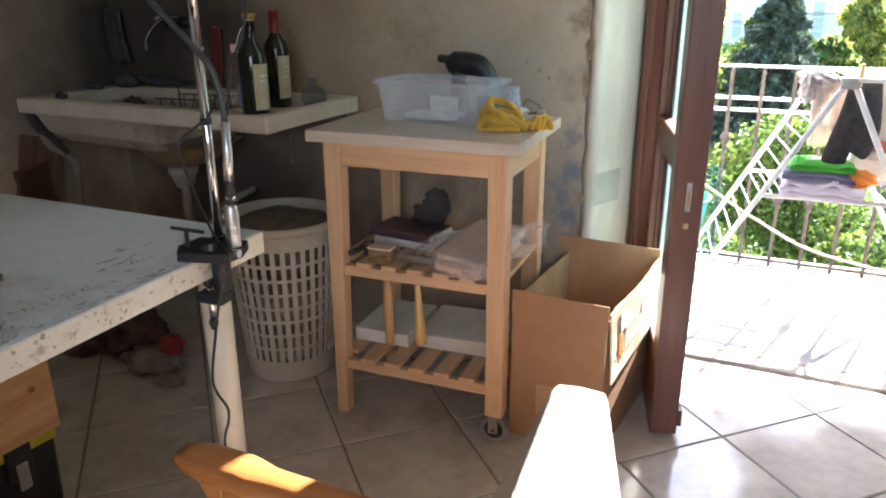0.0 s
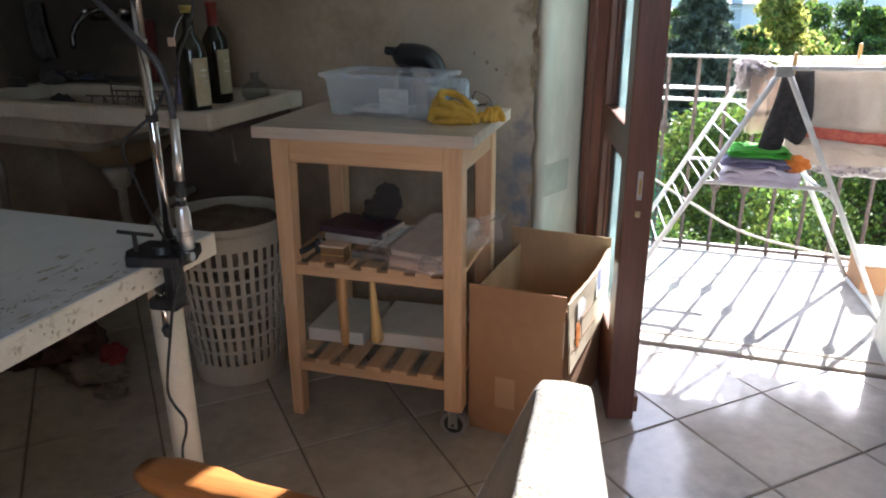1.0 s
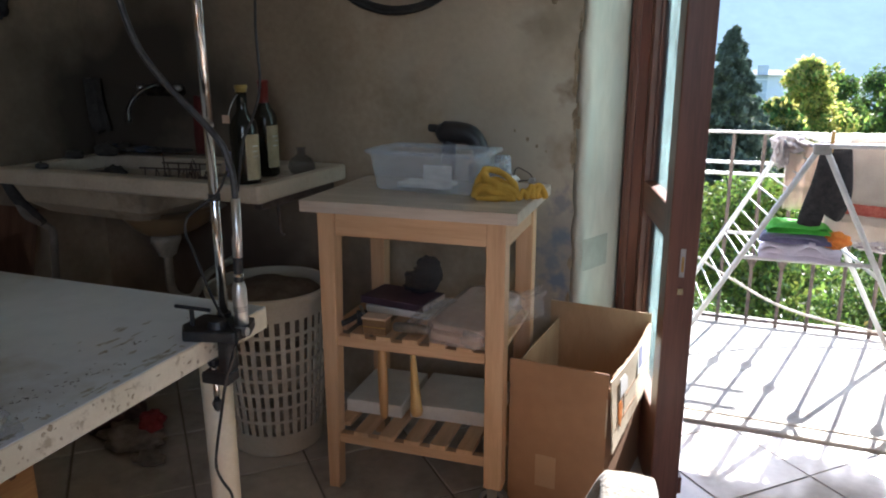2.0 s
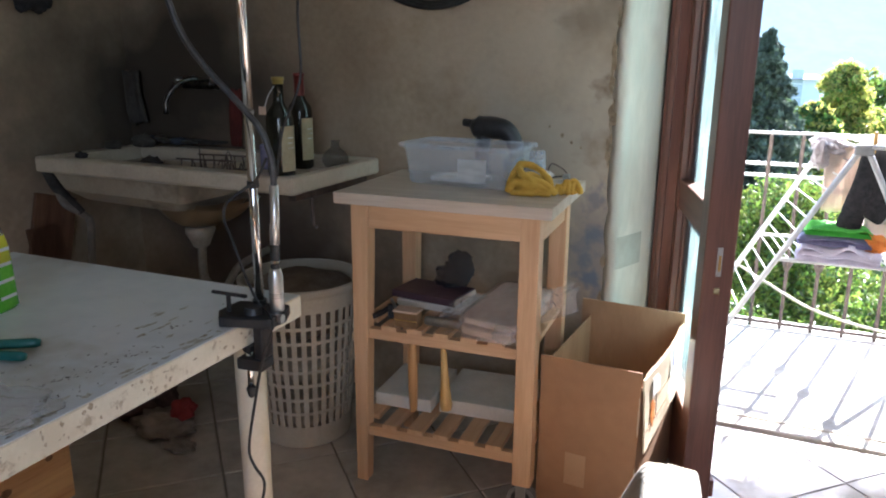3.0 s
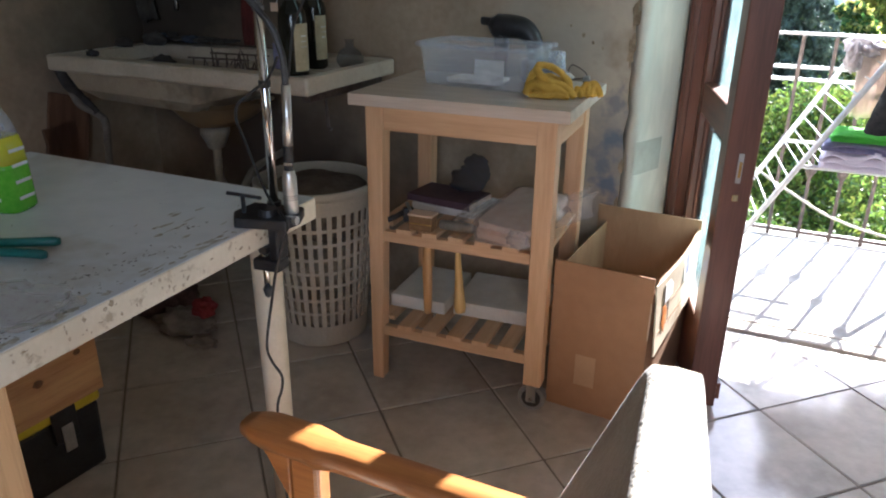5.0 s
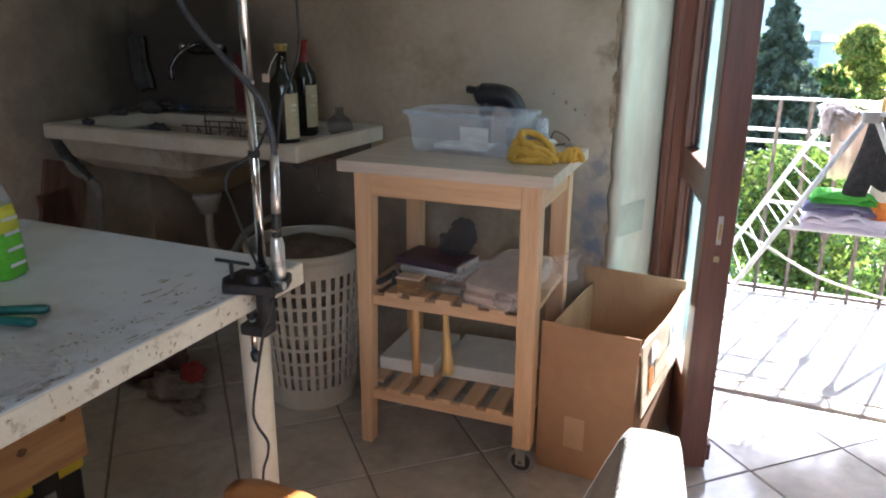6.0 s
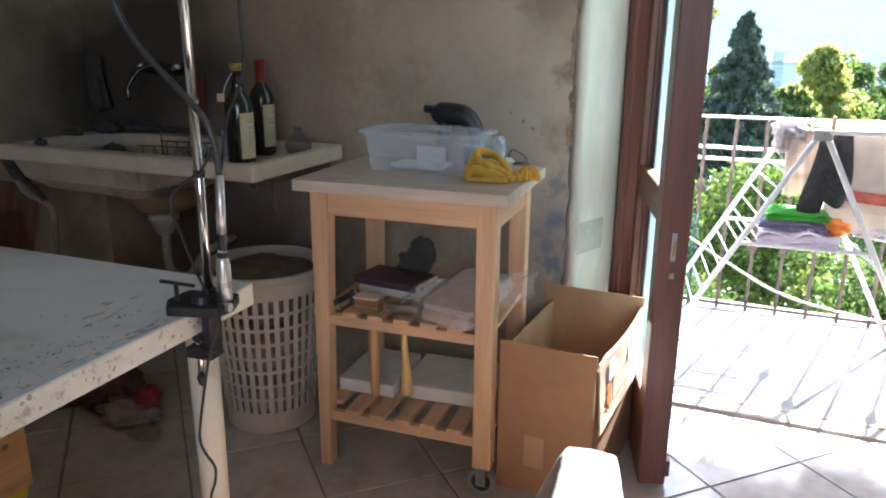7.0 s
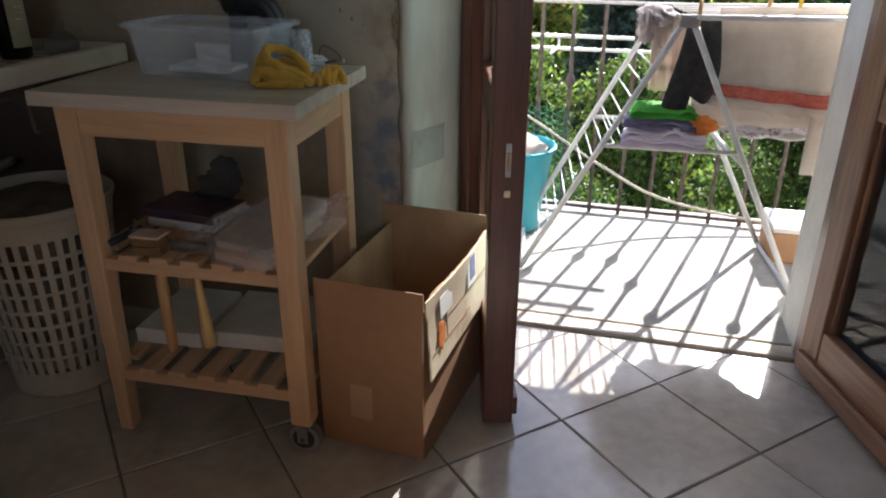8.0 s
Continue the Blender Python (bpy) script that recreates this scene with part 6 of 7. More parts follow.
part("back_board", box(-0.26, -0.2405, -0.46, 0.0, 0.0, 0.29, 0.002), M["pine_y"], crate2)
part("bottom_board", box(-0.24, -0.02, -0.44, -0.02, 0.001, 0.012), M["pine_y"], crate2)
for y, z, r in ((-0.045, 0.19, 0.011), (-0.05, 0.12, 0.009), (-0.12, 0.22, 0.012), (-0.15, 0.09, 0.012), (-0.22, 0.16, 0.01), (-0.30, 0.10, 0.009)):
    part("knot", lump(0.0, y, z, 0.0012, r, r * 0.75, int(z * 900), 0.3, 3, 2.0), M["knot_wood"], crate2, "dark knot")

# ---- flex-shaft stand ----
stand = thing("flexible_shaft_stand", pose(-0.696, 1.250, 0), "chrome flexible-shaft stand clamped to the table edge", "tool stand")
bm = prism([(-0.05, -0.055), (-0.028, -0.088), (0.062, -0.072), (0.07, -0.03), (0.055, 0.012), (-0.045, 0.004)], TZ + 0.001, TZ + 0.02, 0.003)
part("clamp_plate", bm, M["black_plastic"], stand)
part("plate_boss", tube([(0.018, -0.05, TZ + 0.02), (0.018, -0.05, TZ + 0.032)], [0.018, 0.015], 16), M["black_plastic"], stand)
part("plate_screw", tube([(0.043, -0.045, TZ + 0.012), (0.073, -0.045, TZ + 0.014)], 0.008, 12), M["steel"], stand)
part("clamp_jaw", box(-0.018, 0.036, -0.06, -0.02, TZ - 0.088, TZ - 0.066, 0.004), M["black_plastic"], stand)
part("clamp_back", box(0.018, 0.038, -0.058, -0.022, TZ - 0.0655, TZ + 0.0005, 0.004), M["black_plastic"], stand)
part("jaw_pad", tube([(-0.003, -0.04, TZ - 0.058), (-0.003, -0.04, TZ - 0.0455)], [0.010, 0.013], 14), M["black_plastic"], stand)
part("clamp_screw", tube([(-0.003, -0.04, TZ - 0.135), (-0.003, -0.04, TZ - 0.055)], 0.0055, 12), M["chrome"], stand, smooth=True)
part("screw_knob", lathe([(0, TZ - 0.152), (0.006, TZ - 0.146), (0.0095, TZ - 0.133), (0.007, TZ - 0.127), (0, TZ - 0.126)], 14, cx=-0.003, cy=-0.04), M["black_plastic"], stand, smooth=True)
wing = part("wing_screw", tube([(-0.028, -0.055, TZ + 0.02), (-0.028, -0.055, TZ + 0.05)], 0.0042, 8), M["black_plastic"], stand)
part("wing_bar", tube([(-0.058, -0.058, TZ + 0.054), (0.006, -0.05, TZ + 0.049)], 0.0034, 8), M["black_plastic"], wing)
part("pole_socket", tube([(0.0, 0.0, TZ + 0.001), (0.0, 0.0, TZ + 0.028)], 0.013, 16), M["black_plastic"], stand)
part("pole", tube([(0, 0, TZ + 0.005), (0, 0, TZ + 0.364)], 0.0083, 20), M["chrome"], stand, smooth=True)
part("pole", tube([(-0.0005, 0, TZ + 0.364), (-0.004, 0.0, TZ + 0.95)], 0.0086, 20), M["chrome"], stand, smooth=True)
part("pole_collar", tube([(0, 0, TZ + 0.361), (0, 0, TZ + 0.367)], 0.0094, 18), M["steel"], stand)
part("cable_tie", tube([(0, 0, TZ + 0.234), (0, 0, TZ + 0.246)], 0.0104, 14), M["black_rubber"], stand)
part("tie_tail", tube(smooth_line([(0.006, -0.01, TZ + 0.24), (0.022, -0.012, TZ + 0.26), (0.036, -0.01, TZ + 0.288)], 4), 0.0026, 6), M["black_rubber"], stand)
part("hanger_hook", tube(smooth_line([(-0.004, 0, TZ + 0.95), (-0.004, 0, TZ + 1.0), (-0.05, 0, TZ + 1.03), (-0.1, 0, TZ + 1.0)], 5), 0.006, 10), M["steel"], stand)

hand = thing("flexible_shaft", pose(-0.645, 1.225, 0), "steel handpiece on a black flexible shaft", "rotary tool")
part("handpiece", lathe([(0, TZ + 0.0035), (0.004, TZ + 0.0035), (0.0095, TZ + 0.012), (0.0125, TZ + 0.022), (0.0128, TZ + 0.082), (0.0105, TZ + 0.094), (0.0085, TZ + 0.098), (0, TZ + 0.098)], 24), M["bright_steel"], hand, "polished steel handpiece", True)
for z in (0.045, 0.0485, 0.052):
    part("grip_ring", lathe([(0.0126, TZ + z), (0.0132, TZ + z + 0.0006), (0.0132, TZ + z + 0.0016), (0.0126, TZ + z + 0.0022)], 20), M["steel"], hand)
part("coupling", tube([(0, 0, TZ + 0.098), (0.001, 0, TZ + 0.108)], 0.0082, 14), M["black_rubber"], hand)
part("coupling_ring", tube([(0.001, 0, TZ + 0.108), (0.0012, 0, TZ + 0.113)], 0.0088, 16), M["chrome"], hand)
part("coupling", tube([(0.0012, 0, TZ + 0.113), (0.002, 0, TZ + 0.142)], 0.0084, 14), M["black_rubber"], hand)
part("sleeve", tube([(0.002, 0, TZ + 0.142), (0.003, 0, TZ + 0.175), (0.0045, 0, TZ + 0.182), (0.006, 0, TZ + 0.245)], [0.0086, 0.0086, 0.0078, 0.0078], 18), M["bright_steel"], hand, "steel sleeve", True)
part("shaft_sheath", tube(smooth_line([(0.006, 0, TZ + 0.243), (0.004, 0.0, TZ + 0.287), (-0.001, 0.0, TZ + 0.306), (-0.01, 0, TZ + 0.332), (-0.03, 0, TZ + 0.357), (-0.063, 0, TZ + 0.39), (-0.11, 0, TZ + 0.435), (-0.15, 0.0, TZ + 0.485), (-0.175, 0.0, TZ + 0.545), (-0.19, 0.0, TZ + 0.63), (-0.18, 0, TZ + 0.8), (-0.13, 0.02, TZ + 1.0)], 7), 0.0056, 12), M["sheath"], hand, "black rubber sheath", True)
part("hanging_wire", tube(smooth_line([(0.066, 0.03, TZ + 0.95), (0.055, 0.025, TZ + 0.6), (0.051, 0.025, TZ + 0.515), (0.052, 0.025, TZ + 0.43), (0.038, 0.02, TZ + 0.38), (0.02, 0.015, TZ + 0.34), (0.012, 0.01, TZ + 0.29), (0.008, 0.006, TZ + 0.255)], 7), 0.0023, 6), M["black_rubber"], hand)
cord = thing("power_cord", pose(-0.686, 1.232, 0), "thin black cable hanging down beside the table leg", "cable")
part("cord_line", tube(smooth_line([(-0.003, 0.004, TZ + 0.243), (-0.028, -0.004, TZ + 0.224), (-0.052, -0.006, TZ + 0.204), (-0.057, -0.006, TZ + 0.176), (-0.044, -0.006, TZ + 0.143), (-0.02, -0.006, TZ + 0.075), (0.004, -0.01, TZ + 0.033), (0.041, -0.035, 0.753), (0.066, -0.067, 0.741), (0.039, -0.065, 0.670), (0.022, -0.065, 0.600), (0.003, -0.065, 0.506), (0.011, -0.065, 0.471), (0.029, -0.065, 0.445), (0.027, -0.065, 0.414), (0.013, -0.065, 0.364), (0.015, -0.065, 0.244), (0.02, -0.065, 0.06), (0.0, -0.02, 0.006), (-0.12, 0.03, 0.005), (-0.13, -0.05, 0.005), (-0.02, -0.14, 0.005), (0.1, -0.18, 0.005), (0.3, -0.22, 0.005)], 6), 0.0027, 6), M["black_rubber"], cord)

known = set(scene.objects)
# things on the table
det = thing("detergent_bottle", pose(-1.165, 1.115, TZ + 0.001, 0, 0, 12), "clear detergent bottle with green label and yellow liquid", "bottle")
bm = bmesh.new()


def bottle_ring(z, hx, hy, e=0.45):
    return [bm.verts.new((hx * math.copysign(abs(math.cos(a)) ** e, math.cos(a)), hy * math.copysign(abs(math.sin(a)) ** e, math.sin(a)), z)) for a in (2 * math.pi * k / 28 for k in range(28))]


def skin(levels):
    rings = [bottle_ring(*v) for v in levels]
    for a, b in zip(rings, rings[1:]):
        for q in range(28):
            bm.faces.new((a[q], a[(q + 1) % 28], b[(q + 1) % 28], b[q]))
    bm.faces.new(rings[0][::-1])
    bm.faces.new(rings[-1])
    return bm


part("bottle_base", skin([(0.0, 0.05, 0.03), (0.006, 0.056, 0.035), (0.082, 0.053, 0.035), (0.09, 0.0525, 0.035)]), M["green_liquid"], det, "bright green lower half", True)
bm = bmesh.new()
part("bottle_middle", skin([(0.0902, 0.0525, 0.035), (0.12, 0.05, 0.034), (0.138, 0.046, 0.032)]), M["yellow_liquid"], det, "yellow-green middle", True)
bm = bmesh.new()
part("bottle_shoulder", skin([(0.1382, 0.046, 0.032), (0.165, 0.040, 0.028, 0.6), (0.19, 0.030, 0.022, 0.8), (0.205, 0.014, 0.014, 1.0), (0.22, 0.013, 0.013, 1.0)]), M["tub_rim"], det, "milky upper half", True)
part("bottle_cap", tube([(0, 0, 0.2202), (0, 0, 0.245)], [0.016, 0.014], 18), M["white_plastic"], det)
for k, z in enumerate((0.025, 0.055, 0.085, 0.112)):
    part("print_bar", box(-0.028, 0.03 - 0.004 * k, -0.0362, -0.0356, z, z + 0.006), M["label_white"], det)
    part("print_bar", box(0.0562 - 0.001 * k, 0.0568 - 0.001 * k, -0.02, 0.018, z, z + 0.006), M["label_white"], det)
pl = thing("pliers", NEAR_SIDE.inverted() @ pose(-0.936, 0.990, TZ + 0.008, 0, 0, 206), "teal-handled steel pliers lying on the table", "pliers")
part("grip", tube(smooth_line([(0, 0.0, 0.003), (0.04, 0.003, 0.004), (0.09, 0.0, 0.003), (0.12, -0.012, 0.001)], 5), [0.0055] + [0.008] * 13 + [0.006, 0.005], 12), M["teal_grip"], pl, "teal dipped grip", True)
part("grip", tube(smooth_line([(0.0, 0.058, 0.003), (0.04, 0.05, 0.004), (0.09, 0.035, 0.003), (0.12, 0.02, 0.001)], 5), [0.0055] + [0.008] * 13 + [0.006, 0.005], 12), M["teal_grip"], pl, "teal dipped grip", True)
part("jaws", tube([(0.115, 0.004, 0.001), (0.14, 0.003, 0.001), (0.19, 0.003, 0.001)], [0.008, 0.011, 0.004], 10), M["steel"], pl)
bagt = tagged(part("plastic_bag", lump(0, 0, 0.005, 0.095, 0.075, 0.008, 51, 0.5, 5, 2.6, -0.004), M["bag"], smooth=True), "flat clear plastic bag lying on the table", "bag")
bagt.matrix_world = pose(-0.80, 0.815, TZ + 0.001, 0, 0, 20)


# ---- armchair ----
def armchair():
    """Faces -x; its back runs along y."""
    c = thing("armchair", pose(0, 0, 0), "honey-coloured wooden armchair with a cream cushion", "armchair")
    yc = 0.865
    for y, s in ((yc, 1), (0.265, -1)):
        bm = bmesh.new()
        n = 30
        rings = []
        for k in range(n + 1):
            u = k / n
            x = -0.445 + u * 0.60
            z = 0.618 - 0.018 * u
            hw = 0.027 if u < 0.2 else (0.027 - 0.007 * min(1, (u - 0.2) / 0.04))
            off = 0.0 if u < 0.2 else -0.004
            t2 = 0.016
            blunt = (0.62, 0.88)[k] if k < 2 else 1.0
            r = []
            for q in range(12):
                a = 2 * math.pi * q / 12
                cs, sn = math.cos(a), math.sin(a)
                e = 0.5
                r.append(bm.verts.new((x, y + s * off + hw * blunt * math.copysign(abs(cs) ** e, cs), z - t2 + t2 * blunt * math.copysign(abs(sn) ** e, sn))))
            rings.append(r)
        for a, b in zip(rings, rings[1:]):
            for q in range(12):
                bm.faces.new((a[q], a[(q + 1) % 12], b[(q + 1) % 12], b[q]))
        bm.faces.new(rings[0][::-1])
        bm.faces.new(rings[-1])
        bmesh.ops.recalc_face_normals(bm, faces=bm.faces[:])
        part("armrest", bm, M["arm_wood"], c, smooth=True)
        part("arm_post", prism([(-0.372, y - 0.016), (-0.330, y - 0.016), (-0.330, y + 0.016), (-0.372, y + 0.016)], 0.0, 0.586, 0.006), M["arm_wood"], c)
        bm = prism([(-0.420, 0.586), (-0.373, 0.586), (-0.373, 0.498), (-0.380, 0.520), (-0.390, 0.545), (-0.404, 0.566)][::-1], y - 0.014, y + 0.014, 0.003)
        for v in bm.verts:
            v.co = Vector((v.co.x, v.co.z, v.co.y))
        bmesh.ops.recalc_face_normals(bm, faces=bm.faces[:])
        part("arm_gusset", bm, M["arm_wood"], c)
        part("rear_leg", tube([(0.14, y, 0.0), (0.08, y, 0.40), (0.12, y, 0.60)], 0.02, 12), M["arm_wood"], c, smooth=True)
    part("seat_rail", box(-0.40, 0.08, 0.28, 0.85, 0.30, 0.34, 0.006), M["arm_wood"], c)

    def slab(name, o, ax, ay, az, seed, label):
        return part(name, slab_of(o, ax, ay, az, seed, 0.42, 0.03), M["cushion"], c, label, True)
    slab("seat_cushion", (-0.15, 0.565, 0.395), (0.26, 0, 0), (0, 0.275, 0), (0, 0, 0.055), 1, "cream terry seat cushion")
    bm = slab_of((0, 0, 0), (1, 0, 0), (0, 1, 0), (0, 0, 1), 2, 0.90, 0.012)
    for v in bm.verts:
        z = 0.585 + 0.235 * v.co.z
        xf, xb = -0.034 + (z - 0.627) * 0.41, 0.121 - max(-0.1, z - 0.682) * 0.20
        xf += min(0.02, 0.05 * 0.312 * (1 - v.co.y))
        v.co = Vector((xf + (xb - xf) * (v.co.x + 1) / 2, 0.577 + 0.312 * v.co.y, z))
    part("back_cushion", bm, M["cushion"], c, "cream terry back cushion", True)
    part("back_frame", box(0.165, 0.19, 0.30, 0.83, 0.33, 0.37, 0.005), M["arm_wood"], c)
    # the chair is a size larger and lower than laid out above
    o = Vector((0.12, 0.245, 1.155))
    for ob in c.children:
        for v in ob.data.vertices:
            v.co = o + (v.co - o) * 1.16
            v.co.z = max(0.0, v.co.z)
            if ob.name.startswith("arm"):
                v.co.y += 0.018 - 0.02 * (v.co.x + 0.50)
                v.co.x -= 0.006


armchair()


set_square(known, NEAR_SIDE)
known = set(scene.objects)

# ---- balcony ----
def railing():
    r = thing("balcony_railing", pose(0, RY, 0), "rusty iron balcony railing with a worn top rail", "railing", kind="structure")
    part("top_rail", box(-2.2, 2.6, -0.012, 0.012, 0.882, 0.894, 0.003), M["rail_top"], r, "bare worn metal top rail")
    part("bottom_rail", box(-2.2, 2.6, -0.008, 0.008, 0.012, 0.027, 0.002), M["rail_iron"], r)
    plain = mesh_of(tube([(0, 0, BF - 0.02), (0, 0, 0.878)], 0.0085, 8), "bar", M["rail_iron"])
    bm = tube([(0, 0, BF - 0.02), (0, 0, 0.878)], 0.0085, 8)
    for z in (0.43,):
        lathe([(0.0086, z - 0.035), (0.016, z - 0.02), (0.024, z), (0.016, z + 0.02), (0.0086, z + 0.035)], 10, bm)
    low = mesh_of(bm, "bar", M["rail_iron"])
    bm = tube([(0, 0, BF - 0.02), (0, 0, 0.878)], 0.0085, 8)
    lathe([(0.0086, 0.535), (0.016, 0.55), (0.024, 0.57), (0.016, 0.59), (0.0086, 0.605)], 10, bm)
    high = mesh_of(bm, "bar", M["rail_iron"])
    bm = tube([(0, 0, BF - 0.02), (0, 0, 0.878)], 0.0085, 8)
    lathe([(0.0086, 0.275), (0.016, 0.29), (0.024, 0.31), (0.016, 0.33), (0.0086, 0.345)], 10, bm)
    base = mesh_of(bm, "bar", M["rail_iron"])
    n = int(4.78 / 0.125)
    for k in range(n):
        ob = new("bar", (base, base, low, high, plain, high, low)[k % 7])
        ob.parent = r
        ob.matrix_basis = pose(0.404 + 0.127 * (k - 21), 0, 0)
    for x in (-1.9, 1.49, 2.45):
        part("stanchion", box(x - 0.012, x + 0.012, -0.012, 0.012, BF - 0.03, 0.868, 0.002), M["rail_iron"], r)


railing()
lines = thing("clothes_line_pipes", pose(0, 3.88, 0), "pair of white pipes for washing outside the railing", "clothes line")
for z, y in ((0.717, 0.0), (0.655, 0.05)):
    part("pipe", tube([(-2.0, y, z), (0.66, y, z + 0.004)], 0.0085, 10), M["line_white"], lines, smooth=True)
for x in (-1.2, -0.75, 0.06):
    part("pipe_bracket", tube([(x, -0.24, 0.68), (x, 0.05, 0.665), (x, 0.05, 0.717)], 0.007, 8), M["line_white"], lines)
rope = tagged(part("slack_rope", tube(smooth_line([(-0.9, 3.63, 0.62), (-0.2, 3.60, 0.50), (0.3, 3.56, 0.24), (0.62, 3.56, 0.10), (1.2, 3.60, 0.01)], 8), 0.006, 8), M["sill"], smooth=True), "slack weathered rope along the railing", "rope")

# netting fixed inside the railing
net = thing("plastic_netting", pose(0, RY - 0.014, 0), "green hexagonal plastic netting tied to the railing", "netting")
bm = bmesh.new()
s = 0.017
for i in range(56):
    for j in range(32):
        cx = -1.25 + i * s * 1.5
        cz = BF + 0.02 + j * s * 1.732 + (s * 0.866 if i % 2 else 0)
        if cz > 0.50 - 0.16 * max(0.0, (cx + 0.3)) or cx > 0.27 + 0.05 * noise.noise(Vector((cz * 9, 1, 1))) - 0.1 * cz:
            continue
        for a in (0, 60, 120):
            p = Vector((cx + s * math.cos(radians(a)), 0, cz + s * math.sin(radians(a))))
            q = Vector((cx + s * math.cos(radians(a + 60)), 0, cz + s * math.sin(radians(a + 60))))
            d = (q - p).normalized()
            u = Vector((-d.z, 0, d.x)) * 0.0016
            v = [bm.verts.new(w) for w in (p + u, q + u, q - u, p - u)]
            bm.faces.new(v)
net_mesh = part("net_mesh", bm, M["green_net"], net)
sol = net_mesh.modifiers.new("thick", "SOLIDIFY")
sol.thickness = 0.0025

tub = thing("plastic_tub", pose(-0.045, 3.37, BF + 0.001), "turquoise plastic tub with washing in it", "tub")
part("tub_wall", lathe([(0, 0.004), (0.12, 0.0), (0.127, 0.006), (0.175, 0.34), (0.187, 0.342), (0.188, 0.355), (0.178, 0.358), (0.169, 0.35), (0.121, 0.01), (0, 0.01)], 40), M["cyan_tub"], tub, smooth=True)
tw = tagged(part("washing_heap", lump(0, 0, 0.0, 0.14, 0.14, 0.06, 61, 0.5, 4, 2.4), M["peach_cloth"], smooth=True), "peach-coloured washing heaped in the tub", "washing")
tw.matrix_world = pose(-0.045, 3.37, BF + 0.33)
bcart = thing("balcony_box", pose(1.10, 3.38, BF + 0.001, 0, 0, 3), "low cardboard box on the balcony floor", "box")
part("carton", box(-0.12, 0.12, -0.11, 0.11, 0, 0.12, 0.004), M["card"], bcart)
part("carton_lid", box(-0.124, 0.124, -0.114, 0.114, 0.1205, 0.14, 0.004), M["label_white"], bcart, "white lid")

# ---- drying rack ----
RF = -0.044                         # its feet before it is set in place
AX, AY, AZ = 0.572, 2.98, 0.895     # hub of the near end
BX, BY = 0.50, 3.42                 # hub of the far end


def drying_rack():
    r = thing("drying_rack", pose(0, 0, 0), "white folding clothes drying rack on the balcony", "drying rack")
    n_hub, f_hub = Vector((AX, AY, AZ)), Vector((BX, BY, AZ - 0.005))
    left = (Vector((0.075, 3.03, RF + 0.01)), Vector((0.01, 3.44, RF + 0.01)))
    right = (Vector((1.045, 3.07, RF + 0.01)), Vector((0.985, 3.52, RF + 0.01)))
    for hub, a, b in ((n_hub, left[0], right[0]), (f_hub, left[1], right[1])):
        part("leg_tube", tube([hub + Vector((-0.012, 0, 0)), a], 0.0105, 12), M["rack_white"], r, smooth=True)
        part("leg_tube", tube([hub + Vector((0.012, 0, 0)), b], 0.0105, 12), M["rack_white"], r, smooth=True)
        part("hub", box(hub.x - 0.03, hub.x + 0.03, hub.y - 0.012, hub.y + 0.012, hub.z - 0.02, hub.z + 0.02, 0.006), M["rubber"], r, "grey plastic hub")
    for k in range(15):
        u = 0.05 + k * 0.058
        p, q = n_hub.lerp(left[0], u), f_hub.lerp(left[1], u)
        part("line_wire", tube([p, q], 0.0032, 6), M["rack_white"], r)
    for u in (0.0, 0.98):
        part("cross_tube", tube([n_hub.lerp(left[0], u), f_hub.lerp(left[1], u)], 0.008, 8), M["rack_white"], r)
    part("cross_tube", tube([right[0], right[1]], 0.008, 8), M["rack_white"], r)
    part("cross_tube", tube([n_hub.lerp(right[0], 0.5), f_hub.lerp(right[1], 0.5)], 0.008, 8), M["rack_white"], r)
    # shelf frame between the legs
    zs = 0.47
    us = (AZ - zs) / (AZ - RF)
    a0, a1 = n_hub.lerp(left[0], us), f_hub.lerp(left[1], us)
    b0, b1 = n_hub.lerp(right[0], us), f_hub.lerp(right[1], us)
    part("shelf_tube", tube([a0, b0], 0.008, 10), M["rack_white"], r)
    part("shelf_tube", tube([a1, b1], 0.008, 10), M["rack_white"], r)
    for k in range(1, 12):
        part("shelf_wire", tube([a0.lerp(b0, k / 12), a1.lerp(b1, k / 12)], 0.0025, 6), M["rack_white"], r)
    # level wing with lines, to the east
    w0, w1 = n_hub + Vector((0.02, -0.005, 0.012)), f_hub + Vector((0.02, 0, 0.012))
    e0, e1 = Vector((1.62, 2.97, AZ + 0.03)), Vector((1.62, 3.42, AZ + 0.03))
    for k in range(7):
        part("line_wire", tube([w0.lerp(w1, k / 6), e0.lerp(e1, k / 6)], 0.009 if k in (0, 6) else 0.003, 8), M["rack_white"], r)
    part("cross_tube", tube([e0, e1], 0.009, 8), M["rack_white"], r)
    part("wing_leg", tube([e0, Vector((1.5, 3.0, RF + 0.008))], 0.009, 8), M["rack_white"], r)
    part("wing_leg", tube([e1, Vector((1.5, 3.4, RF + 0.008))], 0.009, 8), M["rack_white"], r)


drying_rack()


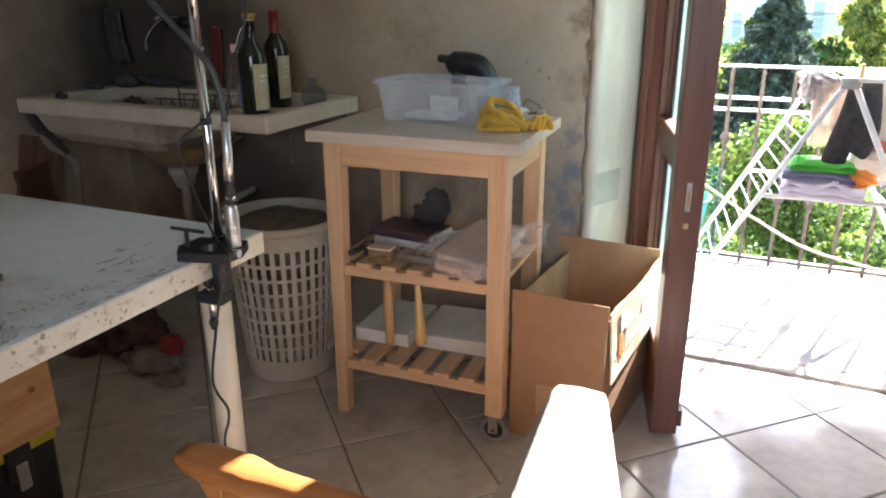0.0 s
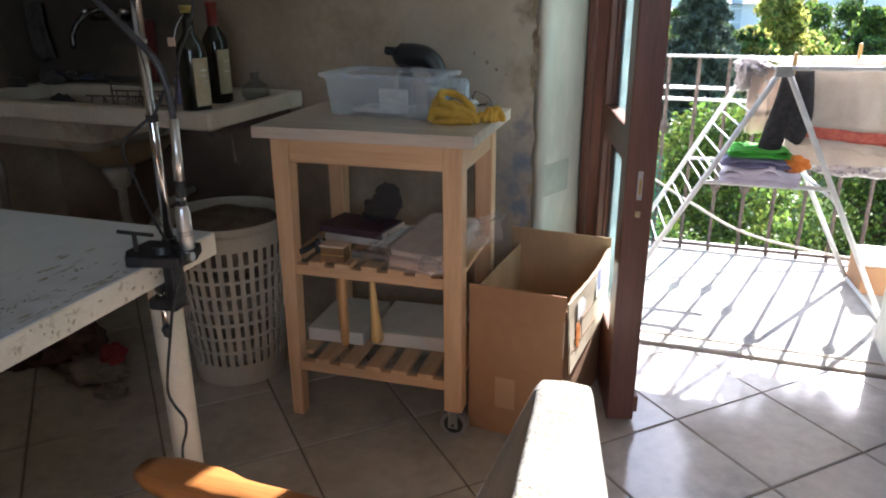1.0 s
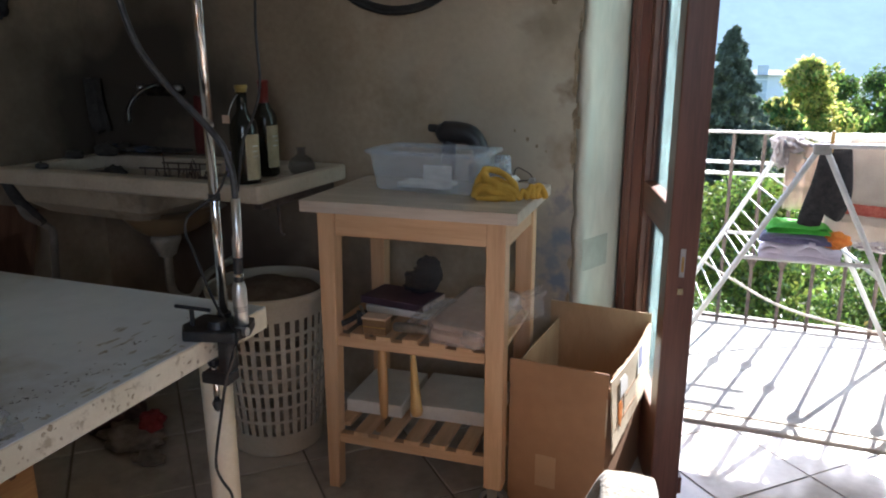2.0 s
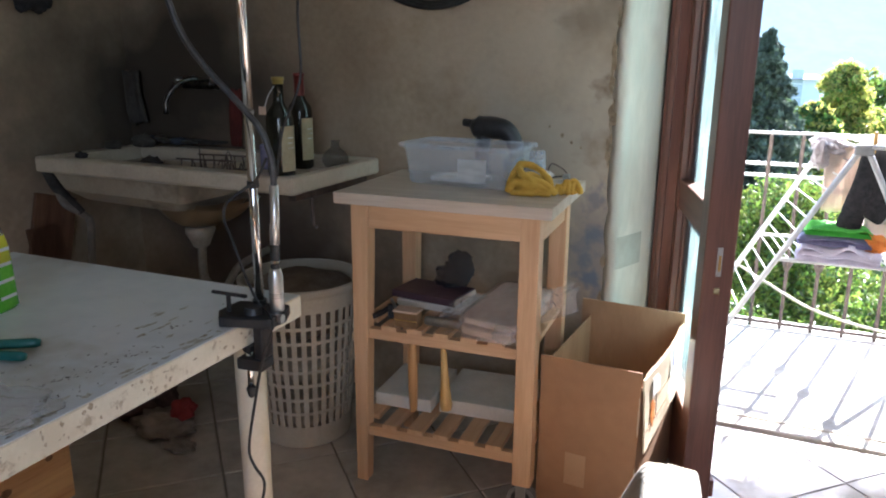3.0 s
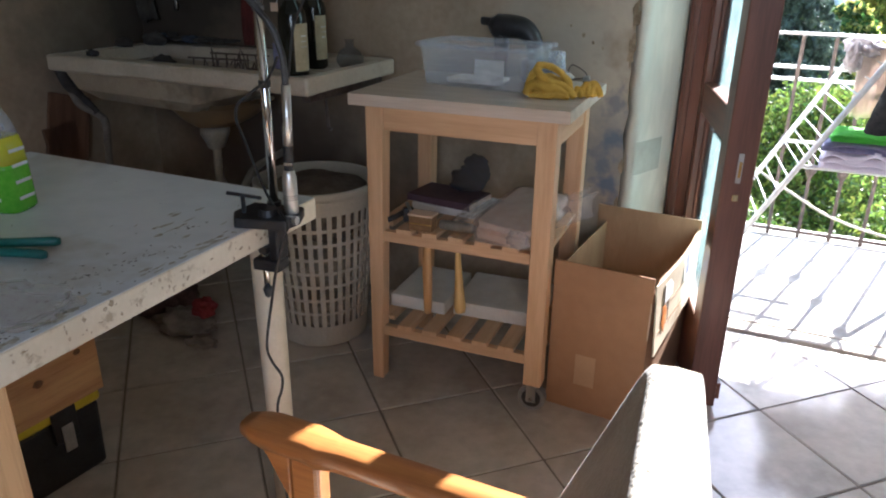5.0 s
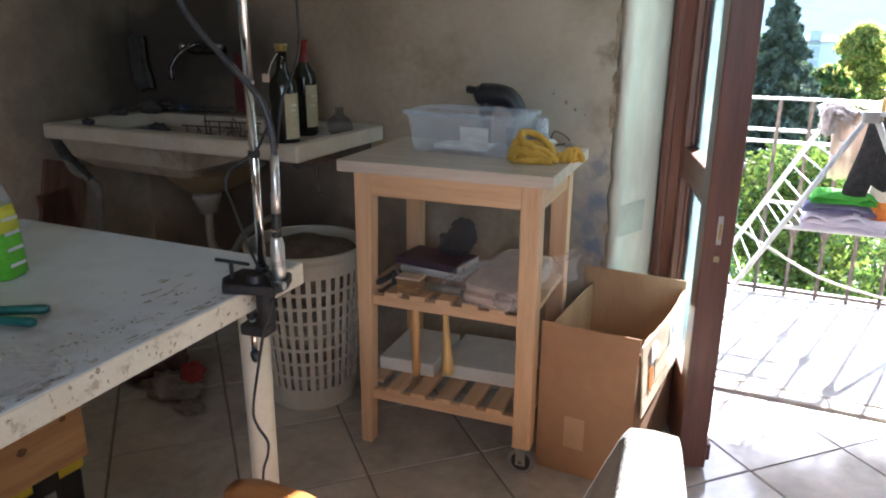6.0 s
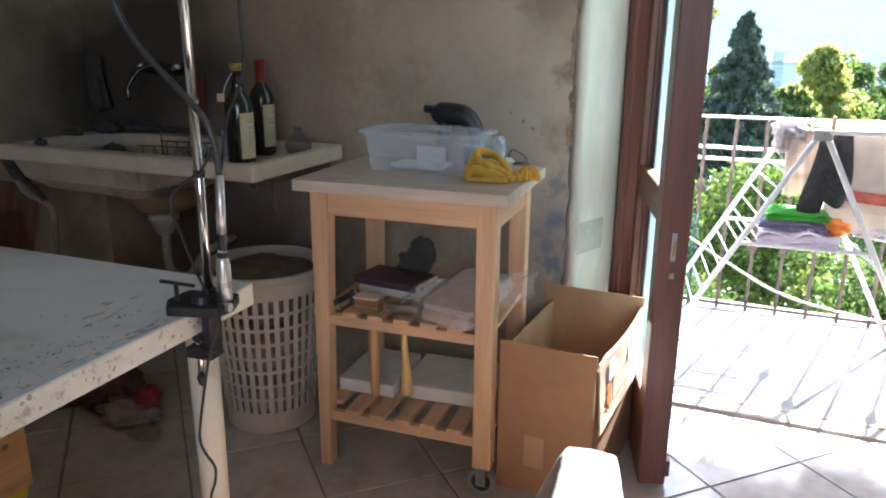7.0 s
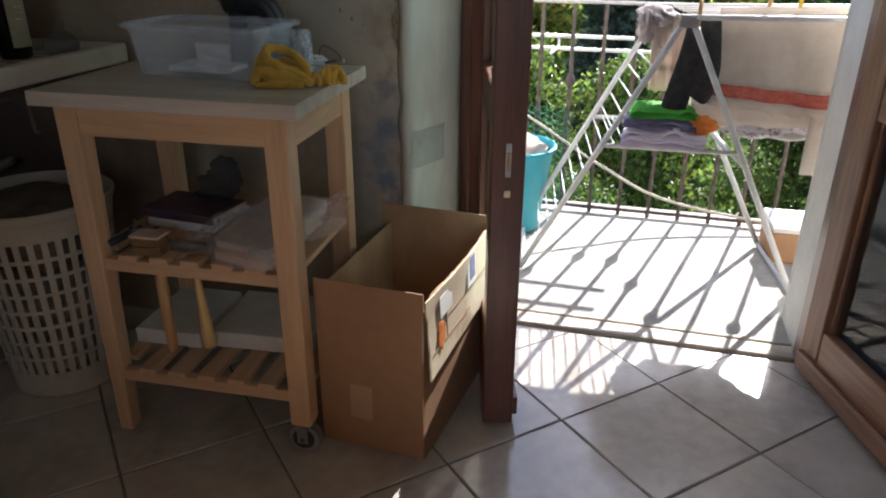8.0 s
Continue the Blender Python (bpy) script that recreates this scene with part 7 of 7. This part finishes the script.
def towel():
    t = thing("tea_towel", pose(0, 0, 0), "off-white linen tea towel with a red woven band", "towel")
    top = AZ + 0.018
    o = Vector((0.665, 3.045, top))
    part("towel_upper", cloth(o, (0.42, 0, 0.01), (0, -0.01, -0.205), 30, 14, 0.012, 0.004, 1), M["towel_white"], t, smooth=True)
    part("towel_band", cloth(o + Vector((0, -0.01, -0.204)), (0.42, 0, 0.01), (0, 0, -0.038), 30, 3, 0.012, 0.0045, 1), M["towel_red"], t, "red woven band", True)
    part("towel_hem", cloth(o + Vector((0, -0.01, -0.241)), (0.42, 0, 0.01), (0, 0, -0.03), 30, 3, 0.012, 0.004, 1, 0.5), M["towel_white"], t, "fringed hem", True)
    part("towel_back", cloth(o + Vector((0.0, 0.025, 0.0)), (0.42, 0, 0.01), (0, 0.01, -0.24), 30, 10, 0.012, 0.004, 6), M["towel_white"], t, smooth=True)
    part("towel_fold", tube([o + Vector((0.42 * k / 12, 0.012, 0.006 + 0.01 * k / 12)) for k in range(13)], 0.013, 8), M["towel_white"], t, smooth=True)

    for ob in t.children:
        for v in ob.data.vertices:
            v.co.z = top - (top - v.co.z) * (1.04 + 0.45 * (v.co.x - 0.665))


towel()
for nm, o, a, d, mt, sd, lab in (
        ("bed_sheet", (0.62, 3.12, AZ + 0.01), (0.52, 0, 0.02), (0, 0.01, -0.37), "towel_white", 9, "pale cotton sheet hanging behind the tea towel"),
        ("pillow_case", (0.462, 3.12, AZ + 0.0), (0.16, 0.0, 0.0), (0.01, 0.01, -0.25), "peach_cloth", 3, "peach pillow case hanging on the rack"),
        ("hung_sheet", (1.0, 3.10, AZ + 0.02), (0.42, 0.0, 0.01), (0, 0.01, -0.52), "towel_white", 17, "pale cotton sheet hanging low from the rack"),
        ("shirt", (0.62, 3.24, AZ + 0.01), (0.6, 0.0, 0.02), (0, 0.0, -0.36), "towel_white", 13, "white shirt hanging on the drying rack")):
    tagged(part(nm, cloth(o, a, d, 26, 14, 0.02, 0.004, sd, 0.05), M[mt], smooth=True), lab, "washing")


def socks():
    s = thing("sock_pair", pose(0, 0, 0), "pair of long black knitted socks hung to dry", "socks")
    for line, girth in (([(0.606, 0.0), (0.598, -0.09), (0.584, -0.17), (0.568, -0.245), (0.560, -0.285), (0.558, -0.298)], 0.041), ([(0.637, 0.0), (0.647, -0.09), (0.65, -0.165), (0.638, -0.22), (0.626, -0.245), (0.622, -0.252)], 0.041)):
        pts = smooth_line([(x, 3.032, AZ + z) for x, z in line], 5)
        n = len(pts)
        bm = tube(pts, [girth * (0.84 + 0.16 * min(1, k / 12)) * math.sqrt(max(0.06, 1 - max(0.0, (k - n + 8) / 7.2) ** 2)) for k in range(n)], 16)
        for v in bm.verts:
            v.co.y = 3.032 + (v.co.y - 3.032) * 0.35
        part("sock", bm, M["sock"], s, smooth=True)


socks()
for x, y, mt in ((0.60, 2.985, "peg_wood"), (0.81, 3.08, "peg_wood"), (0.895, 3.06, "peg_yellow"), (1.02, 2.97, "peg_yellow")):
    p = thing("clothes_peg", pose(x, y, AZ + (0.005 if y < 3 else 0.032), 4, 0, 0), "amber or yellow plastic clothes peg on the line", "clothes peg", "clothes pegs on the rack")
    part("peg_jaw", box(-0.0055, 0.0055, -0.009, -0.002, -0.015, 0.06, 0.002), M[mt], p)
    part("peg_jaw", box(-0.0055, 0.0055, 0.002, 0.009, -0.015, 0.06, 0.002), M[mt], p)
    part("peg_spring", tube([(-0.007, 0, 0.02), (0.007, 0, 0.02)], 0.004, 8), M["steel"], p)
tagged(part("bunched_cloth", lump(0.475, 3.17, AZ - 0.002, 0.06, 0.12, 0.034, 71, 0.7, 4, 2.6), M["taupe_cloth"], smooth=True), "bunched taupe cloth over the rack's corner", "washing")
tagged(part("bunched_cloth", lump(0.445, 3.08, AZ - 0.035, 0.028, 0.05, 0.05, 72, 0.7, 4, 2.6), M["taupe_cloth"], smooth=True), "taupe cloth drooping from the rack's corner", "washing")


def folded(name, cx, cy, z, w, d, h, mt, seed, lab):
    """A folded garment: stacked soft layers with a rounded fold."""
    g = thing(name, pose(cx, cy, z, 0, 0, seed * 3 - 6), lab, "clothing", "clothes folded on the rack")
    n = max(2, round(h / 0.018))
    for k in range(n):
        bm = bmesh.new()
        nx, ny = 18, 10
        for s in (0, 1):
            for j in range(ny + 1):
                for i in range(nx + 1):
                    u, v = i / nx * 2 - 1, j / ny * 2 - 1
                    e = (1 - abs(u) ** 6) * (1 - abs(v) ** 6)
                    zz = (k + s * e ** 0.5 * 0.96 + (0.3 if s == 0 else 0) * (1 - e)) * h / n
                    nz = noise.noise(Vector((u * 2 + seed, v * 2 + k * 3, seed)))
                    bm.verts.new((u * w / 2 * (1 + 0.06 * noise.noise(Vector((v * 2, k, seed)))), v * d / 2, max(0.0005, zz + (0.018 + 0.010 * (seed == 1)) * nz * (k + s) / n - 0.02 * max(0, abs(u) - 0.75) * k)))
        bm.verts.ensure_lookup_table()
        m = (nx + 1) * (ny + 1)
        for s in (0, 1):
            for j in range(ny):
                for i in range(nx):
                    q = [s * m + j * (nx + 1) + i, s * m + j * (nx + 1) + i + 1, s * m + (j + 1) * (nx + 1) + i + 1, s * m + (j + 1) * (nx + 1) + i]
                    bm.faces.new([bm.verts[t] for t in (q if s else q[::-1])])
        part("fold", bm, M[mt], g, smooth=True)


folded("folded_sheet", 0.542, 3.05, 0.479, 0.275, 0.125, 0.06, "lilac_cloth", 1, "pale lilac sheet folded on the rack's shelf")
folded("folded_trousers", 0.522, 3.055, 0.541, 0.24, 0.125, 0.036, "violet_cloth", 2, "slate-violet trousers folded on the pile")
folded("folded_shirt", 0.528, 3.065, 0.579, 0.215, 0.14, 0.035, "green_cloth", 3, "bright green T-shirt folded on the pile")
tagged(part("orange_garment", lump(0.655, 3.06, 0.552, 0.055, 0.05, 0.032, 81, 0.5, 4, 2.5), M["orange_cloth"], smooth=True), "bright orange garment tucked beside the pile", "clothing")
tagged(part("printed_garment", lump(0.885, 3.265, 0.52, 0.185, 0.13, 0.036, 82, 0.5, 4, 2.4), M["print_cloth"], smooth=True), "pale printed garment lying on the rack's shelf", "clothing")

# the washing stands a little nearer and smaller than laid out above
NEAR = Matrix.Translation((0.27, 0.617, 1.136)) @ Matrix.Scale(0.9625, 4) @ Matrix.Translation((-0.27, -0.617, -1.136))
for ob in list(scene.objects):
    if ob.parent is None and ob.name.split(".")[0] in ("drying_rack", "tea_towel", "bed_sheet", "pillow_case", "shirt", "hung_sheet", "sock_pair", "clothes_peg", "bunched_cloth",
                                                       "folded_sheet", "folded_trousers", "folded_shirt", "orange_garment", "printed_garment"):
        ob.matrix_world = NEAR @ ob.matrix_basis

set_square(known, HOUSE)
known = set(scene.objects)

# ---- garden and distance ----
GROUND = -3.3


def leaves(name, blobs, n, size, mat_list, parent, seed, droop=0.0, weights=None):
    """Many small folded leaves scattered through soft volumes, as one mesh."""
    rng = np.random.default_rng(seed)
    C = np.array([b[:3] for b in blobs], float)
    Rr = np.array([b[3:6] for b in blobs], float)
    pick = rng.integers(0, len(blobs), n)
    d = rng.normal(size=(n, 3))
    d /= np.linalg.norm(d, axis=1)[:, None]
    rad = rng.uniform(0.35, 1.0, n) ** 0.5
    pos = C[pick] + d * Rr[pick] * rad[:, None]
    a = rng.normal(size=(n, 3))
    a[:, 2] -= droop
    a /= np.linalg.norm(a, axis=1)[:, None]
    b = np.cross(a, rng.normal(size=(n, 3)))
    b /= np.linalg.norm(b, axis=1)[:, None]
    c = np.cross(a, b)
    s = size * rng.uniform(0.6, 1.3, n)[:, None]
    verts = np.stack([pos - a * s, pos + b * s * 0.45 + c * s * 0.12, pos + a * s, pos - b * s * 0.45 + c * s * 0.12], 1).reshape(-1, 3)
    me = bpy.data.meshes.new(name)
    idx = np.arange(n) * 4
    tri = np.concatenate([np.stack([idx, idx + 1, idx + 2], 1), np.stack([idx, idx + 2, idx + 3], 1)])
    order = np.argsort(np.tile(np.arange(n), 2), kind="stable")
    me.from_pydata(verts.tolist(), [], tri[order].tolist())
    for m in mat_list:
        me.materials.append(m)
    if len(mat_list) > 1:
        choice = rng.choice(len(mat_list), n, p=weights)
        me.polygons.foreach_set("material_index", np.repeat(choice, 2).astype(np.int32))
    ob = new(name, me)
    if parent is not None:
        ob.parent = parent
    return ob


def tree(name, x, y, height, crown_w, crown_from, n, size, mats, seed, label, weights=None, blobs_n=26, ground=GROUND):
    rng = random.Random(seed)
    t = thing(name, pose(x, y, ground), label, "tree")
    trunk = smooth_line([(0, 0, -0.1), (0.05 * crown_w * rng.uniform(-1, 1), 0, height * 0.3), (0.1 * crown_w * rng.uniform(-1, 1), 0.05, height * 0.6), (0, 0, height * 0.92)], 5)
    r0 = height * 0.022 + 0.03
    part("trunk", tube(trunk, [r0 * (1 - 0.85 * k / (len(trunk) - 1)) for k in range(len(trunk))], 9), M["bark"], t, smooth=True)
    blobs = []
    for k in range(blobs_n):
        u = rng.uniform(0, 1)
        z = height * (crown_from + (1 - crown_from) * u)
        wr = crown_w * 0.5 * math.sin(math.pi * min(0.97, 0.18 + 0.8 * u)) ** 0.8
        a = rng.uniform(0, 6.28)
        q = wr * rng.uniform(0.15, 0.85)
        br = crown_w * rng.uniform(0.12, 0.24)
        blobs.append((q * math.cos(a), q * math.sin(a), z, br, br, br * 0.8))
        if k < 14:
            base = trunk[min(len(trunk) - 1, int(len(trunk) * (0.35 + 0.5 * u)))]
            tip = Vector((q * math.cos(a), q * math.sin(a), z))
            part("limb", tube([base, base.lerp(tip, 0.5) + Vector((0, 0, 0.04 * height)), tip], [r0 * 0.4, r0 * 0.25, r0 * 0.08], 6), M["bark"], t, smooth=True)
    leaves("crown", blobs, n, size, mats, t, seed, 0.3, weights)
    return t


def fir(name, x, y, height, width, seed, label, ground=GROUND):
    rng = random.Random(seed)
    t = thing(name, pose(x, y, ground), label, "tree")
    part("trunk", tube([(0, 0, -0.1), (0, 0, height * 0.5), (0, 0, height)], [0.16, 0.1, 0.015], 8), M["bark"], t, smooth=True)
    pads = []
    for k in range(330):
        u = (k + rng.random()) / 330
        reach = width * 0.5 * (1 - u) ** 0.92 * rng.uniform(0.72, 1.08) + 0.05
        a, tilt = rng.uniform(0, 6.28), rng.uniform(0.12, 0.4)
        for q in (0.25, 0.45, 0.63, 0.79, 0.92, 1.02):
            fan = reach * 0.26 * (1.1 - q) + 0.02
            pads.append((reach * q * math.cos(a), reach * q * math.sin(a), height * (0.05 + 0.95 * u) - tilt * reach * q * (1.25 - 0.45 * q), fan, fan, 0.05 + 0.25 * fan))
    leaves("crown", pads, 42000, 0.06, [M["needle"]], t, seed, 0.7)
    return t


bm = bmesh.new()
bmesh.ops.create_grid(bm, x_segments=60, y_segments=60, size=1.0)
for v in bm.verts:
    x, y = v.co.x, v.co.y
    v.co.x, v.co.y = math.copysign(abs(x) ** 3, x) * 2500, math.copysign(abs(y) ** 3, y) * 2500 + 3
    far = math.hypot(v.co.x, v.co.y)
    v.co.z = GROUND + (0.4 * noise.noise(Vector((v.co.x * 0.05, v.co.y * 0.05, 0))) if 12 < far < 400 else 0) - 0.012 * min(400, max(0, far - 40))
structure("ground", bm, M["grass"], "sunlit meadow and gardens running to the horizon", "ground")

# shrubs just below and beyond the balcony
for k, (x, y, h, w, n, mats, wts, lab) in enumerate((
        (-1.2, 5.8, 2.9, 2.0, 6000, ["leaf", "leaf_bright"], (0.6, 0.4), "leafy green shrub below the balcony"),
        (0.1, 5.5, 2.75, 1.8, 7000, ["leaf", "leaf_bright"], (0.62, 0.38), "leafy green shrub below the balcony"),
        (1.1, 5.4, 2.55, 1.9, 7000, ["leaf", "leaf_bright", "leaf_yellow"], (0.64, 0.28, 0.08), "mixed green and yellow shrub below the balcony"),
        (2.1, 5.6, 2.7, 1.9, 6000, ["leaf", "leaf_bright", "leaf_yellow"], (0.55, 0.33, 0.12), "mixed green and yellow shrub below the balcony"),
        (3.4, 6.2, 2.8, 2.2, 5000, ["leaf", "leaf_bright"], (0.5, 0.5), "leafy green shrub below the balcony"),
        (0.7, 7.4, 3.2, 2.4, 6000, ["leaf_bright", "leaf"], (0.7, 0.3), "bright green bush in the garden"),
        (-0.5, 7.2, 3.35, 2.2, 6000, ["leaf_bright", "leaf"], (0.6, 0.4), "bright green bush in the garden"),
        (2.3, 8.0, 3.05, 2.6, 6000, ["leaf", "leaf_bright"], (0.6, 0.4), "dark green bush in the garden"),
        (4.2, 8.6, 3.1, 3.0, 5000, ["leaf", "leaf_bright"], (0.6, 0.4), "dark green bush in the garden"),
        (-2.6, 7.5, 3.3, 2.6, 4000, ["leaf", "leaf_bright"], (0.6, 0.4), "dark green bush in the garden"))):
    t_ = tree("shrub", x, y, h, w, 0.12, n * 6, 0.023 if y < 6.5 else 0.032, [M[m] for m in mats], 200 + k, lab, wts, 60)
    t_["category"] = "shrub"
fir("fir_tree", 0.67, 14.0, 5.0, 4.1, 5, "tall dark green fir tree in the garden")
tree("garden_tree", -0.72, 12.0, 6.4, 2.1, 0.25, 13000, 0.085, [M["leaf_bright"], M["leaf_yellow"]], 31, "light green leafy tree behind the balcony", (0.6, 0.4))
tree("autumn_tree", 3.2, 24.0, 4.35, 2.0, 0.45, 14000, 0.075, [M["leaf_yellow"], M["leaf_bright"]], 32, "rounded yellow-green autumn tree", (0.6, 0.4), 40)
tree("garden_tree", 5.6, 24.0, 3.9, 2.0, 0.3, 6000, 0.10, [M["leaf"], M["leaf_bright"]], 33, "olive green garden tree", (0.6, 0.4))
tree("garden_tree", 2.08, 20.0, 3.35, 1.9, 0.2, 5000, 0.10, [M["leaf"], M["leaf_yellow"]], 34, "small green and russet tree", (0.7, 0.3))
for k in range(9):
    tree("garden_tree", -4 + 4.4 * k + (k % 3), 34 + 6 * (k % 3), 2.6 + (k % 4) * 0.25, 4.0, 0.15, 3500, 0.2, [M["leaf"], M["leaf_bright"]], 50 + k, "rounded tree in the middle distance", (0.7, 0.3), 20)

for k in range(13):
    tree("garden_tree", -1.5 + 1.75 * k + (k % 2) * 0.5, 27 + 5 * (k % 3), 3.75 + 0.17 * (k * 5 % 4), 2.6, 0.15, 4200, 0.10, [M["leaf"], M["leaf_bright"]] if k % 3 else [M["leaf_bright"], M["leaf_yellow"]], 80 + k, "leafy tree in the gardens beyond", (0.7, 0.3), 26)


def house(x, y, w, d, h, storeys, label, ground):
    b = thing("house", pose(x, y, ground), label, "house")
    part("wall", box(-w / 2, w / 2, -d / 2, d / 2, 0, h), M["house_wall"], b)
    roof = bmesh.new()
    o = 0.5
    v = [roof.verts.new(p) for p in ((-w / 2 - o, -d / 2 - o, h), (w / 2 + o, -d / 2 - o, h), (w / 2 + o, d / 2 + o, h), (-w / 2 - o, d / 2 + o, h), (-w / 2 + w * 0.2, 0, h + 0.5), (w / 2 - w * 0.2, 0, h + 0.5))]
    for q in ((0, 1, 5, 4), (1, 2, 5), (2, 3, 4, 5), (3, 0, 4), (3, 2, 1, 0)):
        roof.faces.new([v[i] for i in q])
    part("roof", roof, M["roof"], b)
    for s in range(storeys):
        for k in range(int(w / 2.4)):
            wx = -w / 2 + 1.2 + 2.4 * k
            wz = 0.9 + s * h / storeys
            win = part("window", box(wx - 0.5, wx + 0.5, -d / 2 - 0.05, -d / 2 + 0.05, wz, wz + 1.3), M["hazy_glass"], b)
            part("sill", box(wx - 0.6, wx + 0.6, -d / 2 - 0.15, -d / 2 - 0.051, wz - 0.1, wz), M["house_wall"], win)


for k, (x, y, w, d, h, s) in enumerate(((7.0, 82, 3.7, 5, 3.8, 3), (14.5, 84, 4.5, 5, 2.6, 2), (19.5, 90, 6, 5, 3.0, 2), (24, 80, 5, 5, 2.4, 2), (30, 95, 7, 6, 3.6, 2), (1.0, 95, 6, 5, 2.8, 2), (11, 100, 5, 5, 2.2, 2), (35, 88, 6, 5, 2.6, 2))):
    house(x, y, w, d, h, s, "pale hazy house in the valley", GROUND - 0.012 * max(0, math.hypot(x, y) - 40) - 0.3)

# wooded hillside far away, its haze put into colour and glow
bm = bmesh.new()
nx, nz = 80, 14
grid = []
for j in range(nz + 1):
    line = []
    for i in range(nx + 1):
        u, w = i / nx, j / nz
        x = -900 + 2400 * u
        ridge = 330 + 60 * noise.noise(Vector((u * 3.0, 2, 0))) + 18 * noise.noise(Vector((u * 14, 5, 0)))
        line.append(bm.verts.new((x, 620 + 420 * w + 60 * noise.noise(Vector((u * 8, w * 3, 1))), -16 + ridge * w ** 1.1 + 10 * noise.noise(Vector((u * 26, w * 9, 4))))))
    grid.append(line)
for j in range(nz):
    for i in range(nx):
        bm.faces.new((grid[j][i], grid[j][i + 1], grid[j + 1][i + 1], grid[j + 1][i]))
for v in bm.verts:
    v.co = v.co * 0.5
hill = structure("backdrop", bm, M["hill"], "wooded hillside across the valley, blue haze painted in and glowing", "hillside", True)

set_square(known, NEAR_SIDE)

# ---- floor tiles ----
TILE, JOINT = 0.338, 0.005
TILES = pose(0.340, 2.069, 0, 0, 0, 45.0)
half = (TILE - JOINT) / 2
whole = mesh_of(box(-half, half, -half, half, -0.012, 0.0, 0.0028, 1), "tile", M["tile"])


def cut(poly, axis, sign, limit):
    """Keeps the part of a plan outline on one side of a line along an axis."""
    out = []
    for p, q in zip(poly, poly[1:] + poly[:1]):
        a, b = sign * (limit - p[axis]), sign * (limit - q[axis])
        if a >= 0:
            out.append(p)
        if (a >= 0) != (b >= 0):
            t = a / (a - b)
            out.append((p[0] + (q[0] - p[0]) * t, p[1] + (q[1] - p[1]) * t))
    return out


for i in range(-15, 16):
    for j in range(-15, 16):
        m = TILES @ pose((i + 0.5) * TILE, (j + 0.5) * TILE, 0)
        corners = [tuple((m @ Vector((x, y, 0)))[:2]) for x, y in ((-half, -half), (half, -half), (half, half), (-half, half))]
        poly = corners
        for axis, sign, limit in ((0, -1, WEST - 0.05), (0, 1, EAST + 0.05), (1, -1, SOUTH - 0.05), (1, 1, 2.518)):
            poly = cut(poly, axis, sign, limit)
        if poly == corners:
            ob = new("tile", whole)
            ob.parent = floor
            ob.matrix_basis = m
        elif len(poly) >= 3:
            part("tile", prism(poly, -0.012, 0.0), M["tile"], floor)
